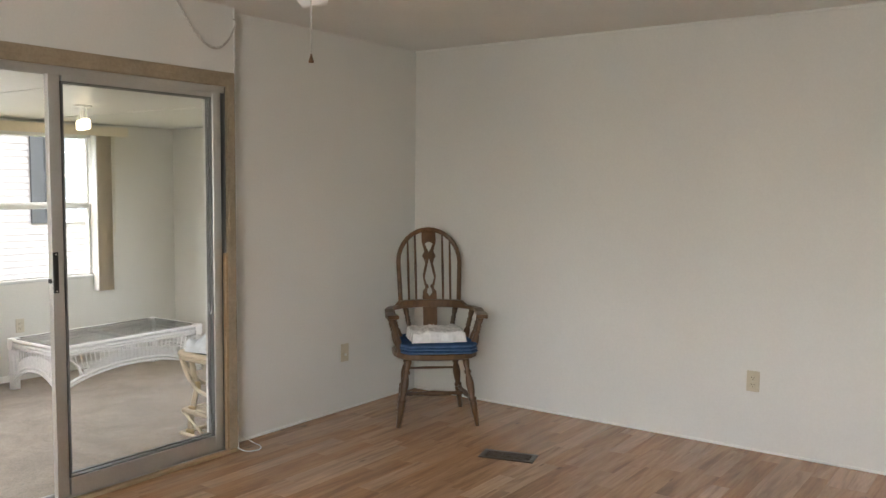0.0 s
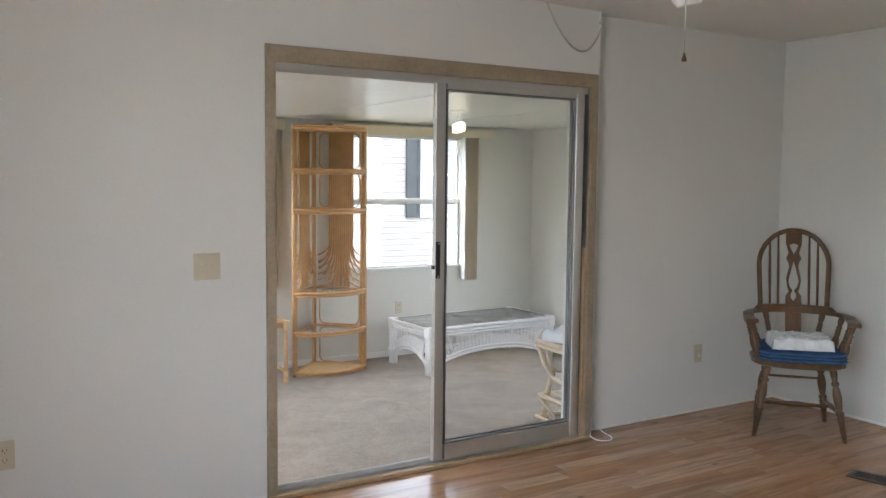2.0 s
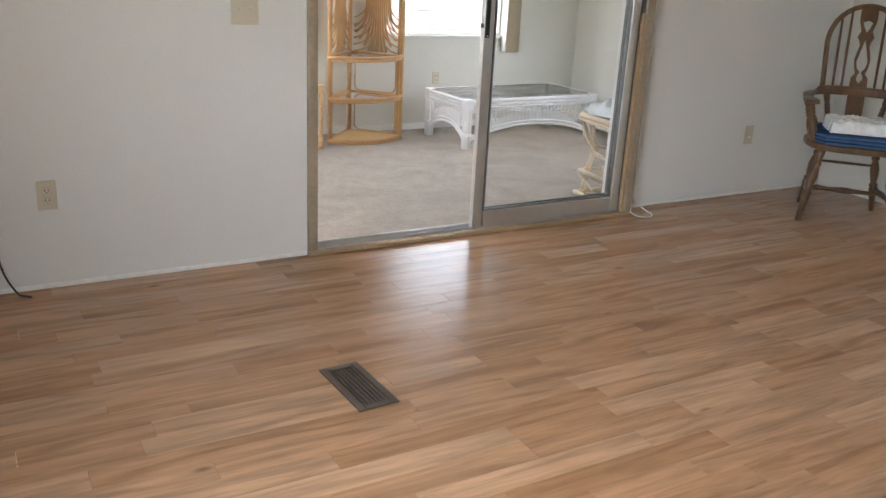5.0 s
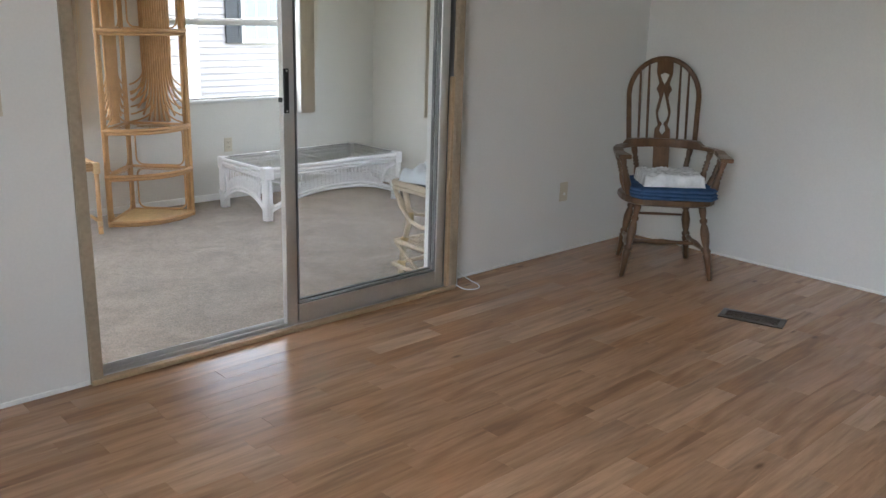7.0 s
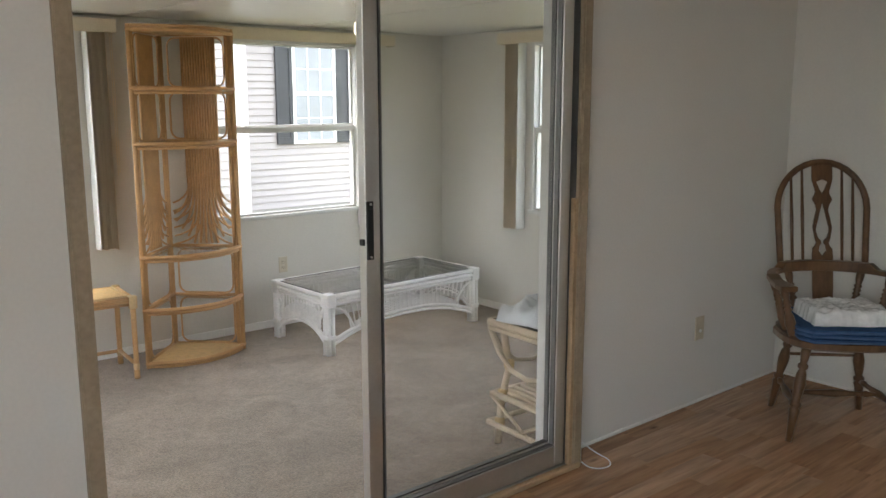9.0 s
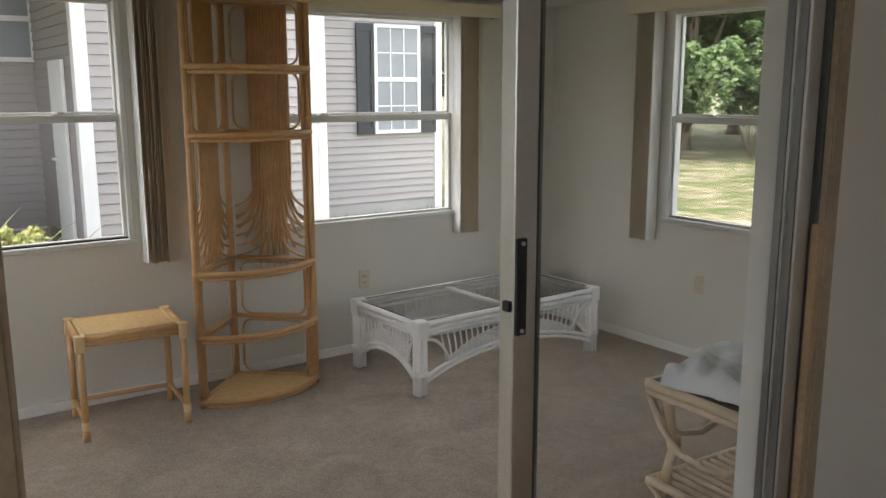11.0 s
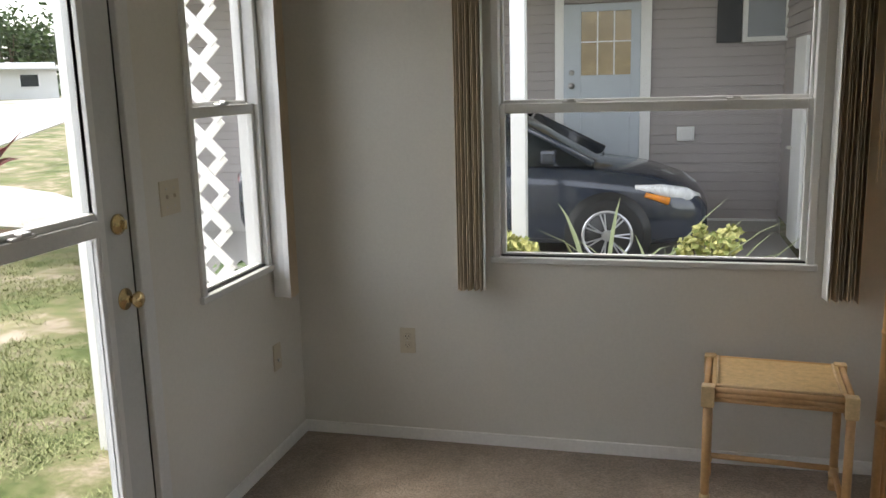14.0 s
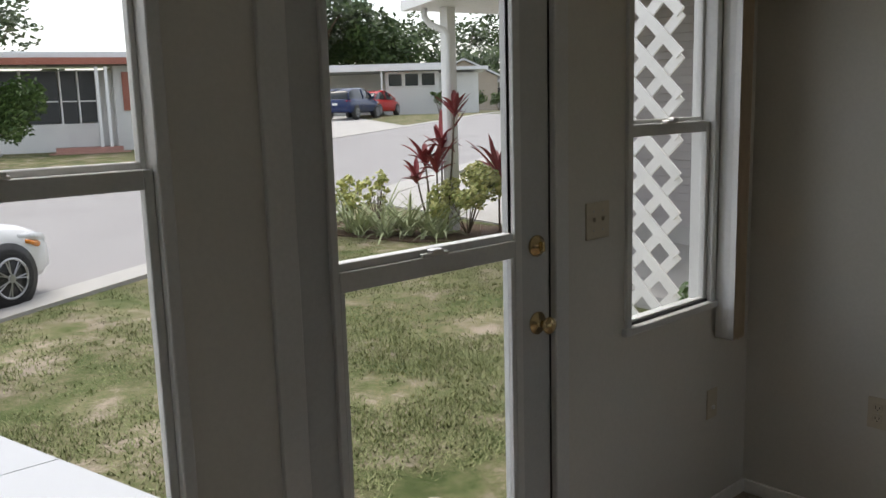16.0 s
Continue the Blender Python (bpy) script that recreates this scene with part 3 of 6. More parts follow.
def armchair(m):
    c = new("armchair")
    c.matrix_basis = m
    tagged(c, "dark-stained wooden Windsor armchair with a hoop back", "chair")
    # saddle seat, front at -y
    bm = bmesh.new()
    ring = []
    for k in range(32):
        a = 6.28319 * k / 32
        x, y = math.cos(a), math.sin(a)
        r = 1 / (abs(x) ** 3.2 + abs(y) ** 3.2) ** (1 / 3.2)
        ring.append((x * r * (0.265 if y < 0.2 else 0.245), y * r * 0.235))
    for z, s in ((0.405, 0.93), (0.415, 1.0), (0.44, 1.0), (0.45, 0.96)):
        for x, y in ring:
            bm.verts.new((x * s, y * s, z))
    bm.verts.ensure_lookup_table()
    for j in range(3):
        for k in range(32):
            bm.faces.new([bm.verts[i] for i in (j * 32 + k, j * 32 + (k + 1) % 32, (j + 1) * 32 + (k + 1) % 32, (j + 1) * 32 + k)])
    bm.faces.new([bm.verts[k] for k in range(31, -1, -1)]), bm.faces.new([bm.verts[96 + k] for k in range(32)])
    part("seat", bm, DARKWOOD, c)
    feet = ((-0.245, -0.235), (0.245, -0.235), (-0.205, 0.215), (0.205, 0.215))
    tops = ((-0.175, -0.165), (0.175, -0.165), (-0.15, 0.15), (0.15, 0.15))
    for (fx, fy), (tx, ty) in zip(feet, tops):
        part("leg", turned(TURN_LEG, (fx, fy, 0), (tx, ty, 0.41)), DARKWOOD, c, "", True)

    def on(i, t):
        return Vector((*feet[i], 0)).lerp(Vector((*tops[i], 0.41)), t)

    for a, b in ((0, 2), (1, 3)):
        part("stretcher", turned(TURN_RUNG, on(a, 0.37), on(b, 0.37)), DARKWOOD, c, "", True)
    part("stretcher", turned(TURN_RUNG, (on(0, 0.37) + on(2, 0.37)) / 2, (on(1, 0.37) + on(3, 0.37)) / 2), DARKWOOD, c, "", True)
    part("stretcher", turned(ROD, on(2, 0.68), on(3, 0.68)), DARKWOOD, c, "", True)
    # arm bow: a flat rail bent round the back, ends flared outwards
    bow = []
    for k in range(25):
        a = math.pi * k / 24
        x, y = 0.285 * math.cos(a), 0.03 + 0.235 * math.sin(a)
        bow.append((x, y))
    bow = [(0.272, -0.20), (0.282, -0.13), (0.287, -0.05)] + bow + [(-0.287, -0.05), (-0.282, -0.13), (-0.272, -0.20)]
    bm = bmesh.new()
    quads = []
    for i, (x, y) in enumerate(bow):
        f = min(i, len(bow) - 1 - i)
        wide = 0.036 if f < 2 else 0.028 if f < 4 else 0.021
        p, q = bow[max(i - 1, 0)], bow[min(i + 1, len(bow) - 1)]
        n = Vector((q[1] - p[1], p[0] - q[0])).normalized()
        hi = 0.050 if f > 8 else 0.024
        z = 0.668 - (0.010 if f < 3 else 0)
        quads.append([bm.verts.new((x + n.x * s * wide, y + n.y * s * wide, z + h)) for s, h in ((-1, 0), (1, 0), (1, hi), (-1, hi))])
    for a, b in zip(quads, quads[1:]):
        for k in range(4):
            bm.faces.new((a[k], a[(k + 1) % 4], b[(k + 1) % 4], b[k]))
    bm.faces.new(quads[0]), bm.faces.new(quads[-1][::-1])
    bmesh.ops.recalc_face_normals(bm, faces=bm.faces)
    soften(bm, 0.006)
    part("arm_rail", bm, DARKWOOD, c)
    for s in (-1, 1):
        part("arm_post", turned(TURN_POST, (s * 0.225, -0.13, 0.44), (s * 0.278, -0.13, 0.662)), DARKWOOD, c, "", True)
        for px, py, tx, ty in ((0.225, -0.03, 0.292, -0.01), (0.20, 0.08, 0.262, 0.13), (0.12, 0.185, 0.165, 0.225)):
            part("spindle", turned(TURN_POST, (s * px, py, 0.44), (s * tx, ty, 0.67), 10), DARKWOOD, c, "", True)

    def back(x, z):
        return Vector((x, 0.262 + (z - 0.70) * 0.26, z))

    hoop = [back(s * (0.205 - 0.012 * (1 - f)), 0.70 + 0.26 * f) for s, f in ((-1, 0), (-1, 0.35), (-1, 0.7), (-1, 1))]
    hoop = hoop + [back(0.205 * math.cos(math.pi * (1 - k / 16)), 0.96 + 0.215 * math.sin(math.pi * k / 16)) for k in range(1, 16)] + [Vector((-p.x, p.y, p.z)) for p in hoop[::-1]]
    part("hoop", tube(bmesh.new(), hoop, 0.0155, 10), DARKWOOD, c, "", True)
    for x in (-0.142, -0.092, 0.092, 0.142):
        top = 0.96 + 0.205 * math.sqrt(max(0.0, 1 - (x / 0.205) ** 2))
        part("rod", turned(ROD, back(x * 0.97, 0.71), back(x, top), 8), DARKWOOD, c, "", True)
    # pierced splat: two mirrored halves with a vase-shaped opening
    bm = bmesh.new()
    outer = ((0.45, 0.03), (0.50, 0.026), (0.53, 0.045), (0.60, 0.047), (0.74, 0.047), (0.775, 0.044), (0.79, 0.026), (0.82, 0.036), (0.87, 0.044), (0.91, 0.036), (0.95, 0.026), (0.975, 0.032), (1.0, 0.046), (1.03, 0.030), (1.06, 0.038), (1.09, 0.047), (1.165, 0.047))
    holes = ((0.45, 0.014), (0.50, 0.012), (0.53, 0.0), (0.74, 0.0), (0.758, 0.018), (0.79, 0.013), (0.80, 0.0), (0.822, 0.022), (0.86, 0.031), (0.90, 0.021), (0.945, 0.011), (0.985, 0.0), (1.03, 0.0), (1.04, 0.010), (1.082, 0.027), (1.090, 0.0), (1.165, 0.0))

    def at(table, z):
        for (z0, v0), (z1, v1) in zip(table, table[1:]):
            if z0 <= z <= z1:
                return v0 + (v1 - v0) * (z - z0) / (z1 - z0)
        return table[-1][1]

    zs = [0.45 + 0.715 * k / 60 for k in range(61)]
    for s in (-1, 1):
        prev = None
        for z in zs:
            o, h = at(outer, z), at(holes, z)
            p = back(0, z) if z > 0.70 else Vector((0, 0.20 + (z - 0.45) * 0.248, z))
            now = [bm.verts.new((s * u, p.y + d, z)) for u in (h, o) for d in (-0.006, 0.006)]
            if prev:
                for i, j in ((0, 2), (2, 3), (3, 1), (1, 0)):
                    if (i, j) == (1, 0) and h < 1e-4 and prev[0].co.x == 0:
                        continue
                    bm.faces.new((prev[i], prev[j], now[j], now[i]))
            prev = now
    bmesh.ops.recalc_face_normals(bm, faces=bm.faces)
    part("splat", bm, DARKWOOD, c)
    return c


CHAIR = pose(3.135, -0.463, 0, 0, 0, -47)
armchair(CHAIR)
BLUE = surface("blue_fabric", (0.035, 0.085, 0.20), 0.85, 0.25, 14, 240, 0.5, gloss=0.15)
BLUEPIPE = surface("blue_piping", (0.05, 0.11, 0.24), 0.8, 0.15, 14, 240, 0.3)
z = 0.452
for k, (dx, dy, rot, hgt) in enumerate(((0.006, -0.045, 1.5, 0.017), (0.012, -0.036, -2, 0.017), (0.004, -0.026, 2, 0.017))):
    cu = new("chair_pad")
    cu.matrix_basis = CHAIR @ pose(dx, dy, z, 0, 0, rot)
    tagged(cu, "flat blue woven seat pad stacked on the armchair", "seat pad", "stacked seat pads")
    bm = bmesh.new()
    cut = ((-0.205, 0.19), (-0.16, 0.215), (0.16, 0.215), (0.205, 0.19), (0.235, -0.16), (0.19, -0.22), (-0.19, -0.22), (-0.235, -0.16))
    vs = [[bm.verts.new((x * s, y * s, h)) for x, y in cut] for h, s in ((0, 0.985), (hgt * 0.5, 1.0), (hgt, 0.985))]
    for lo, hi in zip(vs, vs[1:]):
        for i in range(8):
            bm.faces.new((lo[i], lo[(i + 1) % 8], hi[(i + 1) % 8], hi[i]))
    bm.faces.new(vs[0][::-1]), bm.faces.new(vs[2])
    part("cover", bm, BLUE, cu)
    part("piping", tube(bmesh.new(), [(x * 1.0, y * 1.0, hgt * 0.5) for x, y in cut], 0.005, 6, True), BLUEPIPE, cu)
    z += hgt + 0.001

PLASTIC = surface("clear_wrap", (0.80, 0.80, 0.80), 0.16, 0.10, 9, 40, 0.8)


def crumpled(name, m, sx, sy, sz, amount, mat, label, category, seed, n=26, boxy=7.0):
    """A soft wrapped bundle with folds."""
    bm = bmesh.new()
    bmesh.ops.create_grid(bm, x_segments=n, y_segments=n, size=1)
    low = [v for v in bm.verts]
    for v in low:
        x, y = v.co.x, v.co.y
        edge = max(abs(x), abs(y))
        p = Vector((x * 3.1 + seed, y * 3.1, seed))
        h = max(0.0, 1 - edge ** boxy) ** (0.6 if boxy < 10 else 0.22)
        fold = noise.noise(p) * 0.6 + abs(noise.noise(p * 2.6)) * 0.55 + noise.noise(p * 6) * 0.16
        v.co = (x * sx * (1 + 0.06 * noise.noise(p * 1.7)), y * sy * (1 + 0.06 * noise.noise(p * 1.7 + Vector((5, 0, 0)))), h * sz * (0.86 + amount * fold) + 0.002)
    base = bmesh.ops.extrude_face_region(bm, geom=list(bm.faces))
    for v in base["geom"]:
        if isinstance(v, bmesh.types.BMVert):
            v.co.z = min(v.co.z, 0.001) - 0.001
    bmesh.ops.recalc_face_normals(bm, faces=bm.faces)
    ob = solid(name, bm, mat, True)
    ob.matrix_basis = m
    return tagged(ob, label, category)


crumpled("wrapped_package", CHAIR @ pose(0.005, -0.035, z + 0.002, 0, 0, 4), 0.172, 0.142, 0.070, 0.30, PLASTIC, "white bundle in crinkled clear plastic on the blue pads", "package", 3.3, 44, 16.0)

# ---- white rattan coffee table ----
WRATTAN = surface("white_rattan", (0.78, 0.76, 0.74), 0.45, 0.05, 12, 90, 0.12)
WEAVE = surface("white_wicker", (0.72, 0.70, 0.68), 0.55, 0.08, 30, 120, 0.2)


def arch(a, b, z0, rise, n=18):
    a, b = Vector(a), Vector(b)
    return [Vector((*a.lerp(b, k / n).xy, z0 + rise * (1 - abs(2 * k / n - 1) ** 2.4))) for k in range(n + 1)]


def coffee_table(m, L, W, H):
    c = new("coffee_table")
    c.matrix_basis = m
    tagged(c, "white rattan coffee table with a glass top", "table")
    hx, hy = L / 2, W / 2
    for sx in (-1, 1):
        for sy in (-1, 1):
            x, y = sx * (hx - 0.045), sy * (hy - 0.045)
            leg = part("leg", poles(*[([(x + dx, y + dy, 0.0), (x + dx, y + dy, H - 0.01)], 0.0165) for dx in (-0.017, 0.017) for dy in (-0.017, 0.017)]), WRATTAN, c, "", True)
            part("binding", blocks((x - 0.037, x + 0.037, y - 0.037, y + 0.037, H - 0.085, H + 0.006), bevel=0.008), WRATTAN, leg)
            part("binding", blocks((x - 0.036, x + 0.036, y - 0.036, y + 0.036, 0.105, 0.135), bevel=0.008), WRATTAN, leg)
    for sy in (-1, 1):
        part("rail", poles(([(-hx + 0.05, sy * (hy - 0.025), H - 0.012), (hx - 0.05, sy * (hy - 0.025), H - 0.012)], 0.017), ([(-hx + 0.05, sy * (hy - 0.022), H - 0.044), (hx - 0.05, sy * (hy - 0.022), H - 0.044)], 0.014),
                               ([(-hx + 0.05, sy * (hy - 0.03), H - 0.07), (hx - 0.05, sy * (hy - 0.03), H - 0.07)], 0.010)), WRATTAN, c, "", True)
    for sx in (-1, 1):
        part("rail", poles(([(sx * (hx - 0.025), -hy + 0.05, H - 0.012), (sx * (hx - 0.025), hy - 0.05, H - 0.012)], 0.017), ([(sx * (hx - 0.022), -hy + 0.05, H - 0.044), (sx * (hx - 0.022), hy - 0.05, H - 0.044)], 0.014),
                               ([(sx * (hx - 0.03), -hy + 0.05, H - 0.07), (sx * (hx - 0.03), hy - 0.05, H - 0.07)], 0.010)), WRATTAN, c, "", True)
    part("crossbar", poles(([(0, -hy + 0.03, H - 0.025), (0, hy - 0.03, H - 0.025)], 0.015)), WRATTAN, c, "", True)
    part("glass_top", blocks((-hx + 0.045, hx - 0.045, -hy + 0.045, hy - 0.045, H - 0.003, H + 0.003), bevel=0.001, seg=1), TABLEGLASS, c, "clear glass sheet")
    part("glass_edge", blocks((-hx + 0.041, hx - 0.041, -hy + 0.041, -hy + 0.045, H - 0.002, H + 0.003), (-hx + 0.041, hx - 0.041, hy - 0.045, hy - 0.041, H - 0.002, H + 0.003),
                              (-hx + 0.041, -hx + 0.045, -hy + 0.045, hy - 0.045, H - 0.002, H + 0.003), (hx - 0.045, hx - 0.041, -hy + 0.045, hy - 0.045, H - 0.002, H + 0.003)), BLACK, c, "dark glass edge")
    # aprons: arch, woven band and fan of reeds on each side
    for a, b, half in (((-hx + 0.06, -hy + 0.03), (hx - 0.06, -hy + 0.03), hx - 0.06), ((hx - 0.06, hy - 0.03), (-hx + 0.06, hy - 0.03), hx - 0.06),
                       ((-hx + 0.03, hy - 0.06), (-hx + 0.03, -hy + 0.06), hy - 0.06), ((hx - 0.03, -hy + 0.06), (hx - 0.03, hy - 0.06), hy - 0.06)):
        long = half > 0.4
        low, rise = 0.09, 0.115
        top = H - 0.08
        pts = arch((*a, 0), (*b, 0), low, rise, 24)
        part("arch", tube(tube(bmesh.new(), pts, 0.013), [p + Vector((0, 0, -0.026)) for p in pts], 0.010), WRATTAN, c, "", True)
        A, B = Vector((*a, 0)), Vector((*b, 0))
        across = (B - A).normalized().cross(Vector((0, 0, 1)))

        def base_z(f):
            return low + rise * (1 - abs(2 * f - 1) ** 2.4) + 0.012

        bm = bmesh.new()
        n = 34 if long else 16
        for k in range(1, n):
            f = k / n
            if long:
                lean = max(-1, min(1, (f - 0.5) * 2.0))
                g = f + 0.05 * lean * abs(lean)
            else:
                g = f
            if 0.1 < f < 0.9:
                f1 = max(0.03, min(0.97, g))
                tube(bm, [(*A.lerp(B, f).xy, base_z(f)), (*A.lerp(B, (f + f1) / 2 + 0.004 * (0.5 - f)).xy, (base_z(f) + top) / 2), (*A.lerp(B, f1).xy, top)], 0.0052, 5)
        part("reeds", bm, WRATTAN, c, "", True)
        for s in (0, 1):
            e = A.lerp(B, s)
            i1 = A.lerp(B, 0.135 if s == 0 else 0.865)
            part("corner_reed", tube(bmesh.new(), curve((*e.xy, top - 0.02), (*A.lerp(B, 0.09 if s == 0 else 0.91).xy, top - 0.01), (*i1.xy, base_z(0.13) - 0.005), 8), 0.009), WRATTAN, c, "", True)
        bm = bmesh.new()
        f0, f1 = (0.14, 0.86) if long else (0.1, 0.9)
        rows = 9
        for r in range(rows):
            run = []
            for k in range(49):
                f = f0 + (f1 - f0) * k / 48
                hgt = (0.022 + (top - base_z(f) - 0.045) * max(0.0, math.sin(math.pi * k / 48)) ** 1.2) if long else (top - base_z(f) - 0.02) * (0.35 + 0.65 * math.sin(math.pi * (1 - k / 62)))
                zz = base_z(f) + hgt * (r + 0.5) / rows
                p = A.lerp(B, f) + across * (0.006 if (k + r) % 2 else -0.006)
                run.append((p.x, p.y, zz))
            tube(bm, run, 0.0048, 4)
        part("wicker_band", bm, WEAVE, c, "woven white wicker", True)
    return c


TABLEGLASS = clear_glass("table_glass", (0.99, 0.993, 0.99))
coffee_table(pose(2.935, 2.765, SZ, 0, 0, 2.0), 1.40, 0.70, 0.405)

# ---- natural rattan end table ----
RATTAN = surface("honey_rattan", (0.58, 0.345, 0.155), 0.42, 0.09, 10, 70, 0.12)
PALE = surface("pale_rattan_binding", (0.66, 0.48, 0.26), 0.5, 0.10, 60, 160, 0.3)
PANELTOP = surface("woven_panel", (0.62, 0.42, 0.19), 0.5, 0.12, 40, 220, 0.4)


def end_table(m, w, d, h):
    e = new("end_table")
    e.matrix_basis = m
    tagged(e, "honey rattan end table with pale corner bindings", "table")
    for sx in (-1, 1):
        for sy in (-1, 1):
            x, y = sx * w / 2, sy * d / 2
            leg = part("leg", tube(bmesh.new(), [(x, y, 0), (x, y, h - 0.01)], 0.016, 10), RATTAN, e, "", True)
            part("corner_binding", blocks((x - 0.023, x + 0.023, y - 0.023, y + 0.023, h - 0.075, h + 0.004), bevel=0.007), PALE, leg, "pale cane wrapping")
            part("foot_binding", tube(bmesh.new(), [(x, y, 0.055), (x, y, 0.062), (x, y, 0.088), (x, y, 0.095)], [0.0165, 0.0195, 0.0195, 0.0165], 10), PALE, leg, "pale cane wrapping", True)
            part("foot", tube(bmesh.new(), [(x, y, 0.0), (x, y, 0.05)], 0.0175, 10), RATTAN, leg, "", True)
    for s in (-1, 1):
        part("apron", poles(*[([(-w / 2 + 0.02, s * (d / 2 + 0.004), h - 0.012 - 0.018 * k), (w / 2 - 0.02, s * (d / 2 + 0.004), h - 0.012 - 0.018 * k)], 0.0115 if k < 2 else 0.008) for k in range(3)]), RATTAN, e, "", True)
        part("apron", poles(*[([(s * (w / 2 + 0.004), -d / 2 + 0.02, h - 0.012 - 0.018 * k), (s * (w / 2 + 0.004), d / 2 - 0.02, h - 0.012 - 0.018 * k)], 0.0115 if k < 2 else 0.008) for k in range(3)]), RATTAN, e, "", True)
        part("side_stretcher", tube(bmesh.new(), [(s * w / 2, -d / 2 + 0.01, 0.085), (s * w / 2, d / 2 - 0.01, 0.085)], 0.0115), RATTAN, e, "", True)
    part("back_stretcher", poles(([(-w / 2, d / 2, 0.085), (w / 2, d / 2, 0.085)], 0.012)), RATTAN, e, "", True)
    part("top", blocks((-w / 2 + 0.012, w / 2 - 0.012, -d / 2 + 0.012, d / 2 - 0.012, h - 0.012, h - 0.002)), PANELTOP, e, "fine woven cane top")
    part("top_edging", poles(([(-w / 2 + 0.03, -d / 2 + 0.01, h + 0.001), (-w / 2 + 0.03, d / 2 - 0.01, h + 0.001)], 0.005), ([(w / 2 - 0.03, -d / 2 + 0.01, h + 0.001), (w / 2 - 0.03, d / 2 - 0.01, h + 0.001)], 0.005),
                             ([(-w / 2 + 0.03, -d / 2 + 0.012, h + 0.001), (w / 2 - 0.03, -d / 2 + 0.012, h + 0.001)], 0.005)), PALE, e, "", True)
    return e


end_table(pose(0.935, 2.99, SZ, 0, 0, -4.5), 0.465, 0.355, 0.505)

# ---- rattan corner shelf ----


def corner_shelf(m, R, H):
    """A quarter-round etagere: its corner at the origin, its sides along +x and +y."""
    s = new("corner_shelf")
    s.matrix_basis = m
    tagged(s, "tall honey rattan quarter-round corner shelf, empty", "shelf")
    part("corner_post", tube(tube(bmesh.new(), [(0.012, 0.012, 0.0), (0.012, 0.012, H)], 0.016), [(0.04, 0.012, 0.02), (0.04, 0.012, H - 0.01)], 0.012), RATTAN, s, "", True)
    for p, q in (((R, 0.012), (R - 0.03, 0.012)), ((0.012, R), (0.012, R - 0.03))):
        part("front_post", tube(tube(bmesh.new(), [(*p, 0.0), (*p, H)], 0.016), [(*q, 0.02), (*q, H - 0.01)], 0.014), RATTAN, s, "", True)
    levels = (0.03, 0.37, 0.70, 1.39, 1.72, H - 0.03)

    def quarter(r, z, n=14):
        return [(r * math.cos(math.pi / 2 * k / n), r * math.sin(math.pi / 2 * k / n), z) for k in range(n + 1)]

    for i, z in enumerate(levels):
        rim = tube(tube(bmesh.new(), quarter(R + 0.004, z), 0.0135), quarter(R - 0.004, z - 0.024 if i < 5 else z + 0.022), 0.010)
        tube(rim, [(0.02, 0.014, z), (R - 0.01, 0.014, z)], 0.012), tube(rim, [(0.014, 0.02, z), (0.014, R - 0.01, z)], 0.012)
        rm = part("shelf_rim", rim, RATTAN, s, "", True)
        bm = bmesh.new()
        if i in (0, 5):
            top = [bm.verts.new(p) for p in quarter(R - 0.006, z + 0.006)] + [bm.verts.new((0.012, 0.012, z + 0.006))]
            low = [bm.verts.new((v.co.x, v.co.y, z - 0.004)) for v in top]
            bm.faces.new(top), bm.faces.new(low[::-1])
            for k in range(len(top)):
                j = (k + 1) % len(top)
                bm.faces.new((low[k], low[j], top[j], top[k]))
            part("board", bm, PANELTOP, rm, "cane-covered quarter-round board")
        else:
            top = [bm.verts.new(p) for p in quarter(R - 0.012, z + 0.003)] + [bm.verts.new((0.014, 0.014, z + 0.003))]
            low = [bm.verts.new((v.co.x, v.co.y, z - 0.001)) for v in top]
            bm.faces.new(top), bm.faces.new(low[::-1])
            for k in range(len(top)):
                j = (k + 1) % len(top)
                bm.faces.new((low[k], low[j], top[j], top[k]))
            g = part("glass_shelf", bm, GLASS, rm, "clear glass quarter-round shelf")
            g.visible_shadow = False
    # rounded braces in the lower and upper openings of both sides
    for side in (0, 1):
        def w(u, z):
            return (u, 0.014, z) if side == 0 else (0.014, u, z)
        for z0, z1 in ((0.045, 0.35), (0.385, 0.68), (1.405, 1.70), (1.735, H - 0.05)):
            r = 0.055
            loop = []
            for cx, cz, a0 in ((0.06 + r, z0 + r, 180), (R - 0.05 - r, z0 + r, 270), (R - 0.05 - r, z1 - r, 0), (0.06 + r, z1 - r, 90)):
                for k in range(6):
                    a = radians(a0 + 18 * k)
                    loop.append(w(cx + r * math.cos(a), cz + r * math.sin(a)))
            part("brace", tube(bmesh.new(), loop, 0.0065, 6, True), RATTAN, s, "", True)
        # sheaf of thin poles that fans out downwards
        mid = 0.075 + (R - 0.11) / 2
        for k in range(13):
            f = (k - 6) / 6
            x = mid + f * 0.105
            pts = [w(x, H - 0.05), w(x, 1.14 + 0.03 * abs(f))]
            end_u = mid + f * 0.24
            end_z = 0.72 + 0.30 * max(0.0, abs(f) - 0.35) ** 1.0
            end_u = max(0.05, min(R - 0.035, end_u))
            pts += [w(*p) for p in [(q.x, q.y) for q in curve((x, 1.12 + 0.03 * abs(f), 0), (x + f * 0.01 - f * 0.03, 0.97 - 0.10 * (1 - abs(f)), 0), (end_u, end_z, 0), 7)][1:]]
            part("reed", tube(bmesh.new(), pts, 0.0085, 6), RATTAN, s, "", True)
